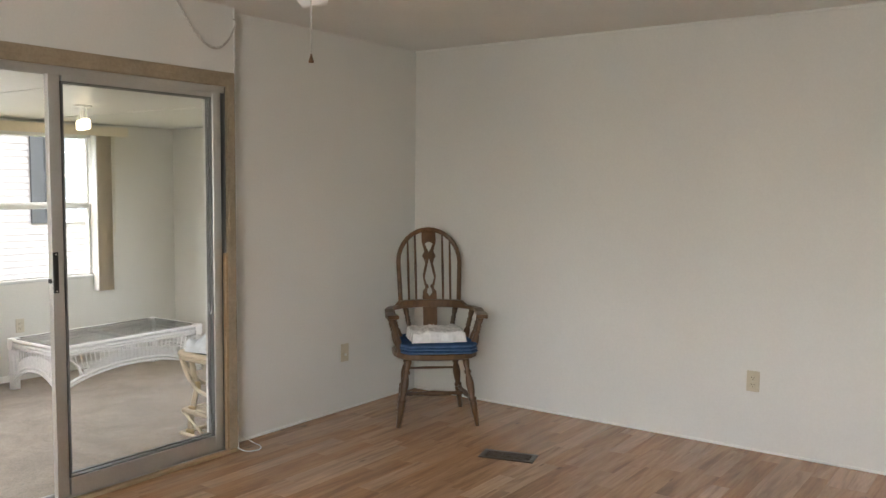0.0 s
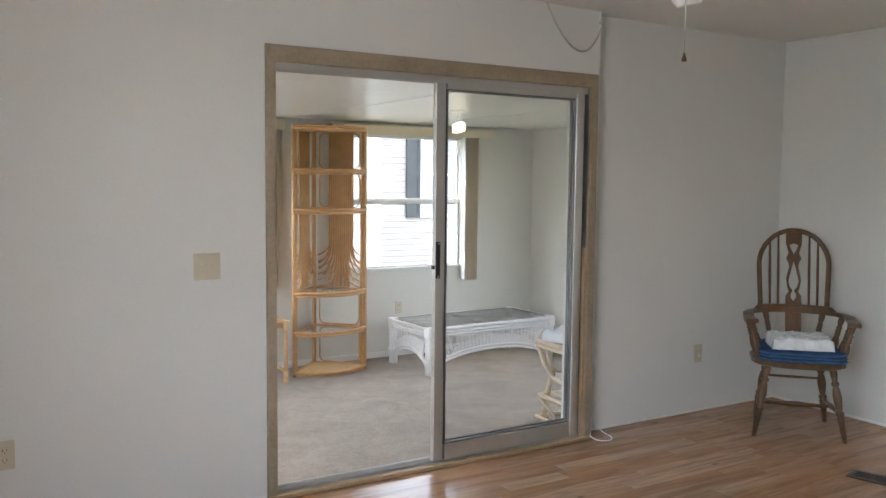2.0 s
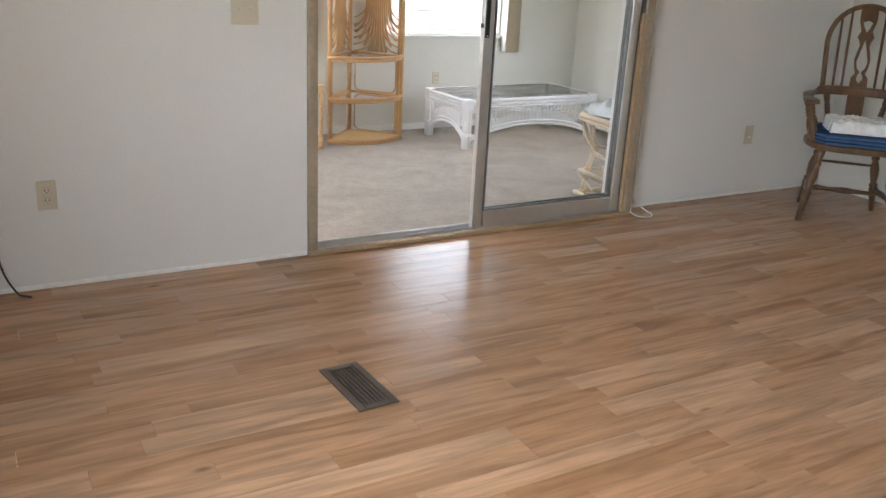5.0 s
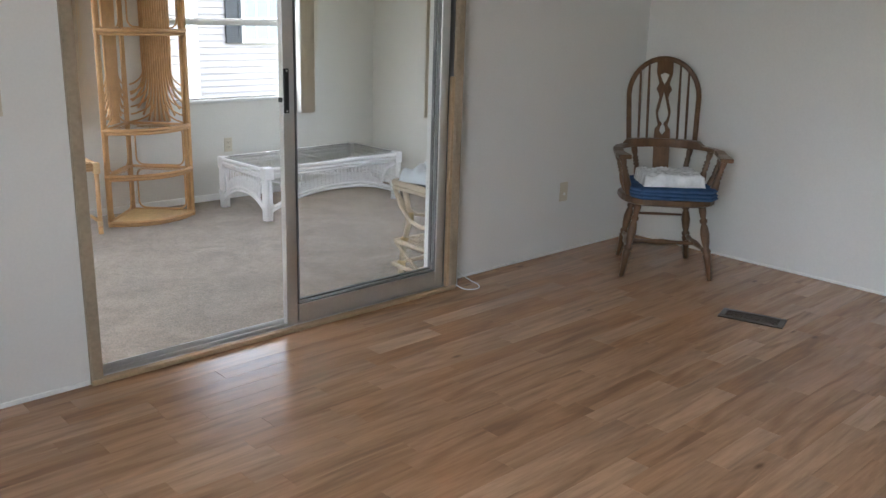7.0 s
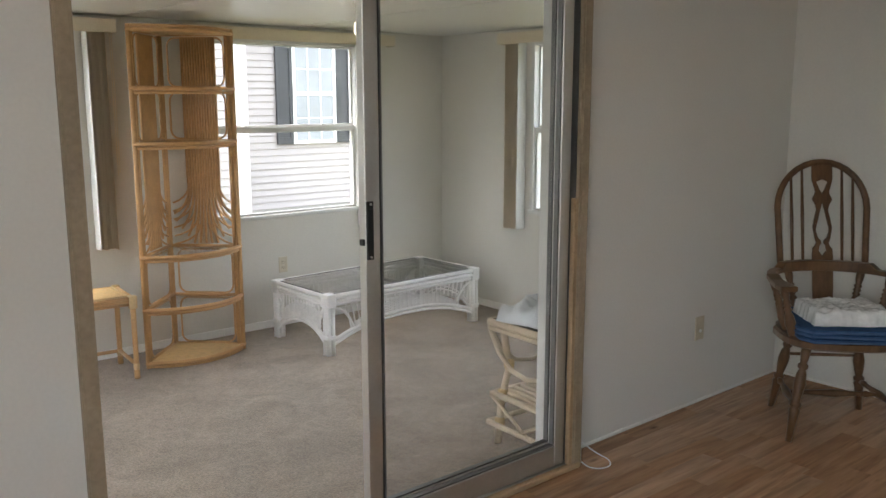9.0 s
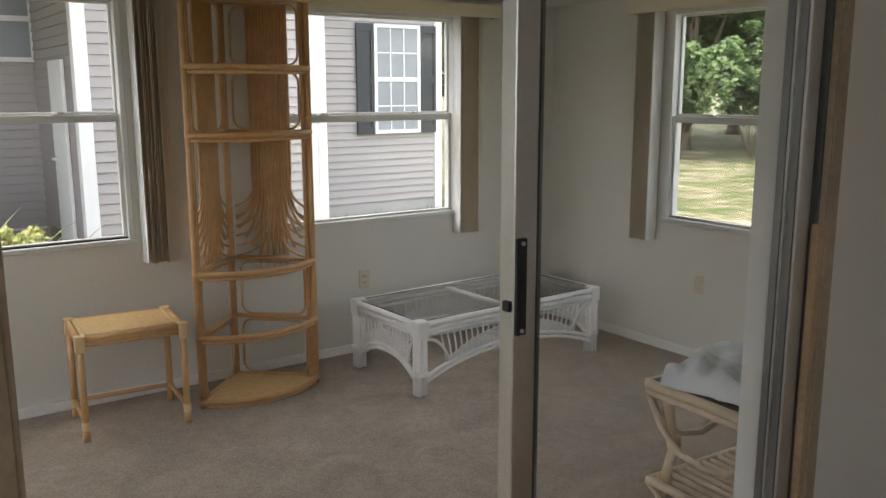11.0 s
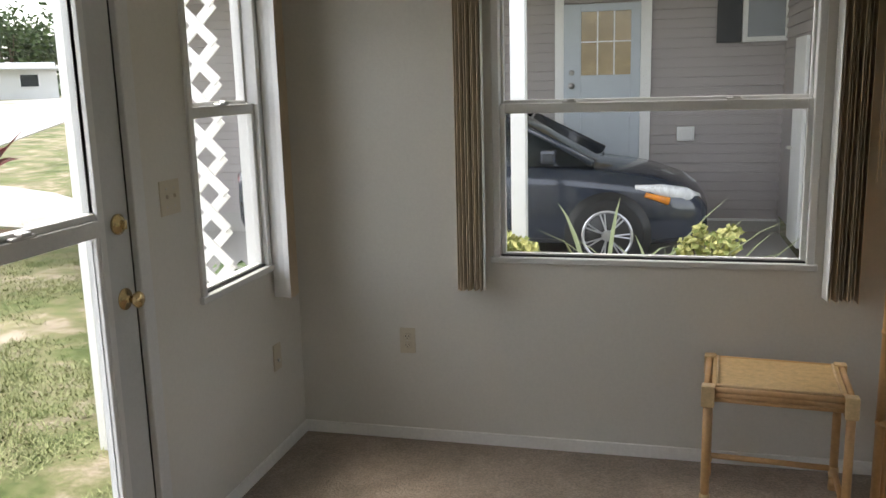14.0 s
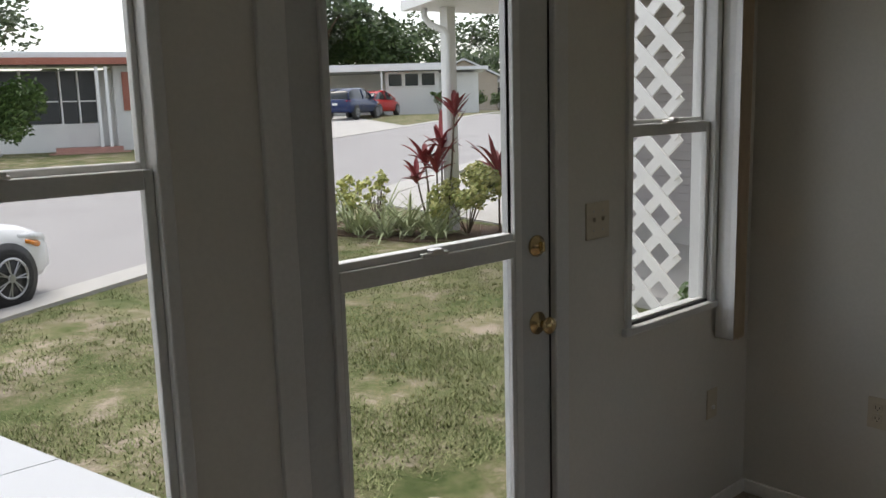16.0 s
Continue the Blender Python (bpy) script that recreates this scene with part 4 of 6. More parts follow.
        for k in range(6):
            for sg in (-1, 1):
                x = mid + sg * (0.098 - 0.012 * k)
                z0 = 1.12 - 0.055 * k
                end_u = max(0.045, min(R - 0.03, mid + sg * 0.215))
                pts = [w(q.x, q.y) for q in curve((x, z0, 0), (x + sg * 0.005, z0 - 0.10, 0), (end_u, z0 - 0.135, 0), 7)]
                part("reed", tube(bmesh.new(), pts, 0.0065, 6), RATTAN, s, "", True)
    return s


corner_shelf(pose(1.60, 3.285, SZ, 0, 0, -134), 0.475, 2.09)

# ---- rattan stool with a cloth ----
PALER = surface("bleached_rattan", (0.66, 0.54, 0.40), 0.5, 0.12, 12, 80, 0.15)


def stool(m, w, d, h):
    s = new("rattan_stool")
    s.matrix_basis = m
    tagged(s, "bleached rattan stool with bent braces", "stool")
    for sx in (-1, 1):
        for sy in (-1, 1):
            x, y = sx * (w / 2 - 0.04), sy * (d / 2 - 0.04)
            foot = Vector((x * 1.04, y * 1.04, 0))
            leg = part("leg", tube(bmesh.new(), [foot, Vector((x * 0.98, y * 0.98, h * 0.35)), Vector((x * 0.86, y * 0.86, h * 0.62)), Vector((x * 0.95, y * 0.95, h * 0.86)), Vector((x, y, h - 0.02))], 0.0175, 8), PALER, s, "", True)
            for f, q in ((0.17, 1.01), (0.40, 0.96), (0.64, 0.865)):
                c = Vector((x * q, y * q, h * f))
                part("binding", tube(bmesh.new(), [c - Vector((0, 0, 0.026)), c - Vector((0, 0, 0.018)), c + Vector((0, 0, 0.018)), c + Vector((0, 0, 0.026))], [0.018, 0.025, 0.025, 0.018], 8), PALE, leg, "", True)
    for a, b in (((-1, -1), (1, -1)), ((1, -1), (1, 1)), ((1, 1), (-1, 1)), ((-1, 1), (-1, -1))):
        A, B = Vector((a[0] * w / 2, a[1] * d / 2, 0)), Vector((b[0] * w / 2, b[1] * d / 2, 0))
        part("rail", tube(tube(bmesh.new(), [A + Vector((0, 0, h - 0.02)), B + Vector((0, 0, h - 0.02))], 0.018), [A + Vector((0, 0, h - 0.05)), B + Vector((0, 0, h - 0.05))], 0.012), PALER, s, "", True)
        part("stretcher", tube(bmesh.new(), [A * 1.01 + Vector((0, 0, h * 0.17)), B * 1.01 + Vector((0, 0, h * 0.17))], 0.014), PALER, s, "", True)
        part("stretcher", tube(bmesh.new(), [A * 0.96 + Vector((0, 0, h * 0.40)), B * 0.96 + Vector((0, 0, h * 0.40))], 0.014), PALER, s, "", True)
        pts = [A.lerp(B, 0.02) + Vector((0, 0, h - 0.06)), A.lerp(B, 0.10) * 0.95 + Vector((0, 0, h * 0.74)), A.lerp(B, 0.28) * 0.93 + Vector((0, 0, h * 0.63)), A.lerp(B, 0.5) * 0.92 + Vector((0, 0, h * 0.60)),
               A.lerp(B, 0.72) * 0.93 + Vector((0, 0, h * 0.63)), A.lerp(B, 0.90) * 0.95 + Vector((0, 0, h * 0.74)), A.lerp(B, 0.98) + Vector((0, 0, h - 0.06))]
        part("brace", tube(bmesh.new(), pts, 0.012), PALER, s, "", True)
        part("cross_brace", tube(tube(bmesh.new(), [A * 0.97 + Vector((0, 0, h * 0.39)), A.lerp(B, 0.55) + Vector((0, 0, h * 0.18))], 0.009), [B * 0.97 + Vector((0, 0, h * 0.39)), A.lerp(B, 0.45) + Vector((0, 0, h * 0.18))], 0.009), PALER, s, "", True)
    bm = bmesh.new()
    for k in range(12):
        x = -w / 2 + w * (k + 0.5) / 12
        tube(bm, [(x, -d / 2, h * 0.40), (x, d / 2, h * 0.40)], 0.012, 6)
    part("lower_shelf", bm, PALER, s, "", True)
    part("top", blocks((-w / 2 + 0.01, w / 2 - 0.01, -d / 2 + 0.01, d / 2 - 0.01, h - 0.02, h - 0.006)), surface("smoked_top", (0.10, 0.09, 0.08), 0.15, 0.1), s, "dark glass top")
    return s


stool(pose(2.34, 0.46, SZ, 0, 0, -3), 0.52, 0.48, 0.63)
CLOTH = surface("white_cloth", (0.74, 0.77, 0.80), 0.85, 0.05, 8, 150, 0.3, gloss=0.1)
crumpled("folded_cloth", pose(2.33, 0.48, SZ + 0.631, 0, 0, 12), 0.23, 0.22, 0.085, 0.75, CLOTH, "crumpled white cloth lying on the rattan stool", "cloth", 8.1, 34)

# ---- floor vents, cables, swag chain ----
VENT = surface("brown_vent_metal", (0.085, 0.06, 0.045), 0.45, 0.1, 20, 120, 0.05, metal=0.3)


def vent(m):
    v = new("floor_vent")
    v.matrix_basis = m
    tagged(v, "dark brown metal floor register set in the boards", "vent", "floor vents")
    part("frame", blocks((-0.071, -0.044, -0.152, 0.152, 0.0, 0.006), (0.044, 0.071, -0.152, 0.152, 0.0, 0.006), (-0.044, 0.044, -0.152, -0.125, 0.0, 0.006), (-0.044, 0.044, 0.125, 0.152, 0.0, 0.006), bevel=0.002, seg=1), VENT, v)
    # flat black sheet: shade of the hollow below the louvres, put into colour
    part("duct_shade", blocks((-0.044, 0.044, -0.125, 0.125, 0.0, 0.001)), BLACK, v)
    for k in range(6):
        x = -0.036 + 0.0144 * k
        part("louvre", blocks((x - 0.0035, x + 0.0035, -0.125, 0.125, 0.001, 0.005)), VENT, v)
    for k in (-0.042, 0.042):
        part("crossbar", blocks((-0.044, 0.044, k - 0.003, k + 0.003, 0.001, 0.0045)), VENT, v)
    return v


vent(pose(-0.290, -1.246, 0.001, 0, 0, 3))
vent(pose(2.735, -1.265, 0.001, 0, 0, 16))

cb = tagged(new("cable"), "black coaxial cable from a hole in the wall to the floor", "cable")
part("lead", tube(bmesh.new(), curve((-1.245, -0.004, 0.372), (-1.245, -0.02, 0.28), (-1.257, -0.012, 0.20), 6)[:-1] + curve((-1.257, -0.012, 0.20), (-1.262, -0.015, 0.08), (-1.20, -0.055, 0.006), 8) + [Vector((-1.16, -0.09, 0.005))], 0.0042, 6), BLACK, cb, "", True)
part("hole_rim", blocks((-1.265, -1.226, -0.003, 0.0, 0.352, 0.392), bevel=0.001), WHITE, cb, "ragged white patch")
wi = tagged(new("wire"), "loose thin white wire curled on the floor by the door", "cable")
part("lead", tube(bmesh.new(), curve((1.972, 0.09, 0.20), (1.98, 0.085, 0.10), (2.015, 0.06, 0.05), 8)[:-1] + curve((2.015, 0.06, 0.05), (2.06, 0.03, 0.0), (2.045, -0.05, 0.005), 8)[:-1] + curve((2.045, -0.05, 0.005), (2.01, -0.13, 0.004), (1.945, -0.095, 0.005), 8)[:-1] + curve((1.945, -0.095, 0.005), (1.905, -0.07, 0.005), (1.895, -0.04, 0.03), 6), 0.0026, 6), WHITE, wi, "", True)

bm = bmesh.new()
for s in (0, 1):
    tube(bm, [(1.972 + 0.010 * (1 - k / 90) + 0.006 * math.sin(0.9 * k + 3.1 * s), 0.090 + 0.004 * math.cos(0.9 * k + 3.1 * s), 2.33 - 2.15 * k / 90) for k in range(91)], 0.0026, 5)
part("hanging_lead", bm, WHITE, wi, "thin white twisted cord down the wall", True)

sw = tagged(new("swag_chain"), "thin white metal swag chain draped near the ceiling", "chain")
CHAINW = surface("dull_white_metal", (0.45, 0.43, 0.40), 0.5, 0.1, 20, 90, 0.05, metal=0.4)
A, B, C = Vector((1.535, -0.03, 2.405)), Vector((1.78, -0.03, 1.985)), Vector((1.925, -0.03, 2.33))
run = curve(A, B, C, 44)
for k, (p, q) in enumerate(zip(run, run[1:])):
    mid, d = (p + q) / 2, (q - p).normalized()
    o = Vector((0, 1, 0)) if k % 2 else d.cross(Vector((0, 1, 0)))
    o = o.normalized()
    part("link", tube(bmesh.new(), [mid + d * 0.0105 * math.cos(a) + o * 0.0055 * math.sin(a) for a in [6.28319 * j / 8 for j in range(8)]], 0.0016, 4, True), CHAINW, sw)
part("hook", poles(([tuple(A), (1.535, -0.03, LCEIL)], 0.003)), CHAINW, sw)
part("hook", poles(([tuple(C), (1.925, -0.015, 2.345), (1.925, 0.0, 2.345)], 0.003)), CHAINW, sw)

# ---- ceiling fan and sunroom lamp ----
fan = thing("ceiling_fan", (0.83, -1.63, 0), 20, "white ceiling fan with a pull chain, at rest", "fan")
part("canopy", turned(((0, 0.03), (0.6, 0.055), (1, 0.065)), (0, 0, 2.35), (0, 0, LCEIL), 20), WHITE, fan, "", True)
part("motor", turned(((0, 0.05), (0.1, 0.10), (0.5, 0.12), (0.9, 0.10), (1, 0.04)), (0, 0, 2.23), (0, 0, 2.36), 24), WHITE, fan, "", True)
for k in range(5):
    a = radians(72 * k)
    bm = blocks((0.16, 0.62, -0.062, 0.062, -0.004, 0.004), bevel=0.003, seg=1)
    bm.transform(Matrix.Translation((0, 0, 2.285)) @ Matrix.Rotation(a, 4, "Z") @ Matrix.Rotation(radians(10), 4, "X"))
    bl = part("blade", bm, WHITE, fan)
    bm = blocks((0.08, 0.20, -0.02, 0.02, -0.008, -0.004), bevel=0.001, seg=1)
    bm.transform(Matrix.Translation((0, 0, 2.285)) @ Matrix.Rotation(a, 4, "Z") @ Matrix.Rotation(radians(10), 4, "X"))
    part("blade_iron", bm, ALU, bl)
part("switch_cup", turned(((0, 0.04), (0.25, 0.065), (1, 0.06)), (0.03, -0.02, 2.05), (0, 0, 2.23), 20), WHITE, fan, "", True)
pc = part("pull_chain", poles(([(-0.02, -0.03, 2.15), (-0.02, -0.03, 1.885)], 0.0016)), CHAINW, fan)
part("pull_knob", turned(((0, 0.008), (0.2, 0.009), (0.6, 0.005), (1, 0.003)), (-0.02, -0.03, 1.862), (-0.02, -0.03, 1.89), 10), DARKWOOD, pc, "dark wooden pull knob", True)

GLOW = bpy.data.materials.new("lit_glass")
GLOW.use_nodes = True
GLOW.node_tree.nodes["Principled BSDF"].inputs["Emission Color"].default_value = (1.0, 0.85, 0.62, 1)
GLOW.node_tree.nodes["Principled BSDF"].inputs["Emission Strength"].default_value = 0.8
lamp = thing("ceiling_lamp", (2.10, 1.72, 0), 68, "small ceiling light with lit frosted glass shades", "lamp")
part("base", turned(((0, 0.05), (0.5, 0.06), (1, 0.06)), (0, 0, 1.968), (0, 0, SCEIL), 20), WHITE, lamp, "", True)
for k in range(3):
    x = (k - 1) * 0.10
    part("arm", poles(([(0, 0, 1.975), (x, 0.0, 1.955), (x, 0, 1.89)], 0.005)), WHITE, lamp)
    part("shade", turned(((0, 0.026), (0.15, 0.030), (0.85, 0.030), (1, 0.020)), (x, 0, 1.825), (x, 0, 1.892), 16), GLOW, lamp, "lit frosted glass shade", True)

# ---- outdoors: ground, street, paving ----


def gz(x, y):
    """Height of the ground: level by the house, rising gently across the street."""
    r = math.hypot(x - 0.5, y - 0.2)
    f = max(0.0, min(1.0, (r - 10) / 42))
    side = max(0.0, min(1.0, (-x - 4) / 5))
    return GROUND + 1.3 * f * side


def lawn_material():
    m = surface("lawn", (1, 1, 1), 0.95, 0.2, 1.5, 45, 0.7, gloss=0.08)
    n, link = m.node_tree.nodes, m.node_tree.links.new
    sc = [k for k in n if k.type == "VECT_MATH"][0]
    co, no, ramp = n.new("ShaderNodeTexCoord"), n.new("ShaderNodeTexNoise"), n.new("ShaderNodeValToRGB")
    no.inputs["Scale"].default_value, no.inputs["Detail"].default_value, no.inputs["Roughness"].default_value = 1.6, 14, 0.78
    link(co.outputs["Object"], no.inputs["Vector"]), link(no.outputs["Fac"], ramp.inputs[0])
    e = ramp.color_ramp.elements
    e[0].position, e[0].color = 0.38, (0.06, 0.082, 0.028, 1)
    e[1].position, e[1].color = 0.61, (0.31, 0.26, 0.205, 1)
    k = e.new(0.44)
    k.color = (0.095, 0.115, 0.045, 1)
    k = e.new(0.52)
    k.color = (0.165, 0.155, 0.085, 1)
    link(ramp.outputs[0], sc.inputs[0])
    return m


LAWN = lawn_material()
bm = bmesh.new()
ticks = [-900, -400, -200, -120, -80] + [-60 + 2.5 * k for k in range(49)] + [80, 120, 200, 400, 900]
grid = [[bm.verts.new((x, y, gz(x, y))) for y in ticks] for x in ticks]
for i in range(len(ticks) - 1):
    for j in range(len(ticks) - 1):
        bm.faces.new((grid[i][j], grid[i + 1][j], grid[i + 1][j + 1], grid[i][j + 1]))
structure("ground", bm, LAWN, "patchy green and brown lawn")

ROAD = surface("pale_asphalt", (0.30, 0.29, 0.285), 0.9, 0.05, 0.8, 60, 0.3, gloss=0.2)
CONCRETE = surface("pale_concrete", (0.42, 0.405, 0.38), 0.85, 0.06, 1.5, 50, 0.25, gloss=0.2)


def strip(name, left, right, material, lift, label, kind="structure"):
    """Paving between two lines of points, following the ground."""
    bm = bmesh.new()
    n = 24
    rows = []
    for k in range(n + 1):
        f = k / n

        def on(line):
            s = f * (len(line) - 1)
            i = min(int(s), len(line) - 2)
            return Vector(line[i]).lerp(Vector(line[i + 1]), s - i)

        a, b = on(left), on(right)
        rows.append([bm.verts.new((*a.lerp(b, q / 4), gz(*a.lerp(b, q / 4)) + lift)) for q in range(5)])
    for r, s in zip(rows, rows[1:]):
        for q in range(4):
            bm.faces.new((r[q], r[q + 1], s[q + 1], s[q]))
    lip = bmesh.ops.extrude_face_region(bm, geom=list(bm.faces))
    for v in lip["geom"]:
        if isinstance(v, bmesh.types.BMVert):
            v.co.z -= lift + 0.12
    bmesh.ops.recalc_face_normals(bm, faces=bm.faces)
    return tagged(solid(name, bm, material), label, "", "", kind)


along, off = Vector((-0.463, 0.886)), Vector((-0.886, -0.463))
edge = Vector((-8.2, 2.7))
near = [tuple(edge + along * s) for s in (-30, -10, 10, 30, 50, 80)]
strip("road", near, [tuple(Vector(p) + off * 8.0) for p in near], ROAD, 0.012, "pale grey residential street")
strip("kerb", [tuple(Vector(p) - off * 0.42) for p in near], near, CONCRETE, 0.035, "low pale concrete kerb")
strip("kerb_far", [tuple(Vector(p) + off * 8.0) for p in near], [tuple(Vector(p) + off * 8.4) for p in near], CONCRETE, 0.035, "low pale concrete kerb")
strip("driveway", [(-11.8, 9.2), (-7.2, 9.0), (-3.6, 6.9), (1.75, 6.3)], [(-14.0, 13.4), (-9.0, 11.6), (-5, 9.25), (1.75, 9.25)], CONCRETE, 0.025, "pale concrete driveway")
strip("driveway_far", [(-19.5, 2.0), (-34, 7)], [(-20.8, 5.2), (-36, 11)], CONCRETE, 0.03, "pale concrete driveway")
strip("side_street", [(-25, 17.5), (-44, 26)], [(-29.0, 25.3), (-48, 34)], CONCRETE, 0.03, "pale concrete driveway apron")
bm = bmesh.new()
for a, b in ((-6.4, -3.9), (-3.89, -1.2)):
    v = [bm.verts.new((x, y, z)) for z in (GROUND - 0.05, GROUND + 0.03) for x, y in ((a, -1.5), (b, -1.5), (b, 1.52 + 0.211 * (b + 3.9)), (a, 1.52 + 0.211 * (a + 3.9)))]
    for f in ((3, 2, 1, 0), (4, 5, 6, 7), (0, 1, 5, 4), (1, 2, 6, 5), (2, 3, 7, 6), (3, 0, 4, 7)):
        bm.faces.new([v[i] for i in f])
structure("pavement", bm, surface("white_concrete", (0.46, 0.475, 0.49), 0.8, 0.03, 1.5, 50, 0.15), "white painted concrete slab")
structure("carport_slab", blocks((-3.9, 1.75, 6.3, 9.3, GROUND - 0.05, -0.24)), CONCRETE, "concrete carport slab")
structure("foundation", blocks((LEFT - 0.06, RIGHT + 0.06, 0.2, BACK + 0.06, GROUND - 0.1, SZ - 0.2)), CONCRETE)

def leaf_material(name, dark, light, rough=0.55):
    m = bpy.data.materials.new(name)
    m.use_nodes = True
    n, link = m.node_tree.nodes, m.node_tree.links.new
    b = n["Principled BSDF"]
    g, ramp = n.new("ShaderNodeNewGeometry"), n.new("ShaderNodeValToRGB")
    ramp.color_ramp.elements[0].color, ramp.color_ramp.elements[1].color = (*dark, 1), (*light, 1)
    link(g.outputs["Random Per Island"], ramp.inputs[0]), link(ramp.outputs[0], b.inputs["Base Color"])
    b.inputs["Roughness"].default_value = rough
    b.inputs["Specular IOR Level"].default_value = 0.3
    return m


# ---- grass blades on the near lawn ----
rng = random.Random(5)
verts, faces = [], []
BLADE = leaf_material("grass_blades", (0.12, 0.14, 0.05), (0.31, 0.33, 0.16), 0.8)


def sprout(x, y, h, lean, w):
    a = rng.uniform(0, 6.283)
    dx, dy = math.cos(a), math.sin(a)
    k = len(verts)
    z = gz(x, y)
    verts.extend(((x - dy * w, y + dx * w, z), (x + dy * w, y - dx * w, z), (x + dx * lean, y + dy * lean, z + h)))
    faces.append((k, k + 1, k + 2))


for _ in range(300000):
    f = rng.random() ** 1.5
    x, y = -1.3 - 8.0 * f, rng.uniform(0.6, 3.0 + 7.0 * min(1, f * 1.6))
    thick = noise.fractal(Vector((x * 1.1, y * 1.1, 0)), 1.0, 2.0, 4) + 0.35 * noise.noise(Vector((x * 7, y * 7, 3)))
    if thick < rng.uniform(-0.40, 0.42) or (x > -6.4 and y < 1.55 + 0.211 * (x + 3.9)) or (Vector((x, y)) - edge).dot(off) > -0.45:
        continue
    sprout(x, y, rng.uniform(0.008, 0.03) * (1 + 0.8 * max(0, thick)), rng.uniform(0.012, 0.04), rng.uniform(0.0025, 0.006))
for _ in range(9000):
    x, y = rng.uniform(3.8, 8.5), rng.uniform(6.4, 9.2)
    sprout(x, y, rng.uniform(0.05, 0.15), rng.uniform(0.01, 0.05), rng.uniform(0.003, 0.006))
me = bpy.data.meshes.new("grass")
me.from_pydata(verts, [], faces)
me.materials.append(BLADE)
tagged(new("grass", me), "sparse short lawn grass", "grass", "", "stuff")

# ---- plants ----


LEAF_DARK = leaf_material("oak_leaves", (0.022, 0.045, 0.014), (0.085, 0.13, 0.04))
LEAF_MID = leaf_material("shrub_leaves", (0.035, 0.07, 0.02), (0.13, 0.20, 0.06))
LEAF_LIME = leaf_material("variegated_leaves", (0.20, 0.25, 0.06), (0.68, 0.64, 0.26))
LEAF_RED = leaf_material("red_leaves", (0.10, 0.015, 0.02), (0.42, 0.07, 0.075))
LEAF_BLADE = leaf_material("strap_leaves", (0.24, 0.30, 0.14), (0.60, 0.60, 0.40))
BARK = surface("bark", (0.12, 0.09, 0.065), 0.95, 0.25, 6, 40, 0.8, stretch=(1, 1, 0.3), gloss=0.1)
SOIL = surface("mulch", (0.10, 0.07, 0.05), 0.95, 0.3, 8, 60, 0.9, gloss=0.05)


def leaves(r, places, count, size, spread):
    """Leaf quads, folded along the middle, scattered round clump centres (x, y, z, radius)."""
    vs, fs = [], []
    for _ in range(count):
        x, y, z, rad = places[r.randrange(len(places))]
        d = Vector((r.gauss(0, 1), r.gauss(0, 1), r.gauss(0, 0.8)))
        p = Vector((x, y, z)) + d.normalized() * rad * (0.55 + 0.5 * r.random()) * spread
        ax = Vector((r.gauss(0, 1), r.gauss(0, 1), r.gauss(0, 0.6))).normalized()
        sd = ax.orthogonal().normalized() * size * 0.32
        ax *= size * r.uniform(0.7, 1.3)
        k = len(vs)
        vs += [p - ax * 0.5, p + sd + Vector((0, 0, size * 0.08)), p + ax * 0.5, p - sd + Vector((0, 0, size * 0.08))]
        fs += [(k, k + 1, k + 2), (k, k + 2, k + 3)]
    me = bpy.data.meshes.new("crown")
    me.from_pydata([tuple(v) for v in vs], [], fs)
    return me


def tree(x, y, h, width, seed, label, mat=None, count=3200, size=0.32, bare=0.35, group="trees"):
    r = random.Random(seed)
    t = thing("tree", (x, y, gz(x, y)), r.uniform(0, 360), label, "tree", group)
    lean = r.uniform(-0.05, 0.05) * h
    trunk = [(0, 0, -0.05), (lean * 0.3, 0, h * bare * 0.5), (lean, 0, h * bare), (lean * 1.3, lean, h * 0.7)]
    part("trunk", tube(bmesh.new(), trunk, [h * 0.035, h * 0.026, h * 0.022, h * 0.008], 8), BARK, t, "", True)
    clumps = []
    for k in range(9):
        a, up = 2.4 * k + r.uniform(-0.4, 0.4), r.uniform(0.26, 1.0)
        reach = width * 0.5 * r.uniform(0.45, 1.0) * (1.15 - 0.55 * up)
        end = Vector((math.cos(a) * reach, math.sin(a) * reach, h * (bare + (1 - bare) * up * 0.92)))
        start = Vector((lean, 0, h * (bare + 0.12 * r.random())))
        part("limb", tube(bmesh.new(), curve(start, (start + end) / 2 + Vector((0, 0, h * 0.06)), end, 5), [h * 0.014 * (1 - 0.8 * i / 5) for i in range(6)], 6), BARK, t, "", True)
        for _ in range(5):
            q = end + Vector((r.gauss(0, 1), r.gauss(0, 1), r.gauss(0, 0.6))) * width * 0.11
            clumps.append((*q, width * r.uniform(0.08, 0.17)))
    me = leaves(r, clumps, count, size, 1.0)
    me.materials.append(mat or LEAF_DARK)
    c = new("crown", me)
    c.parent = t
    return t


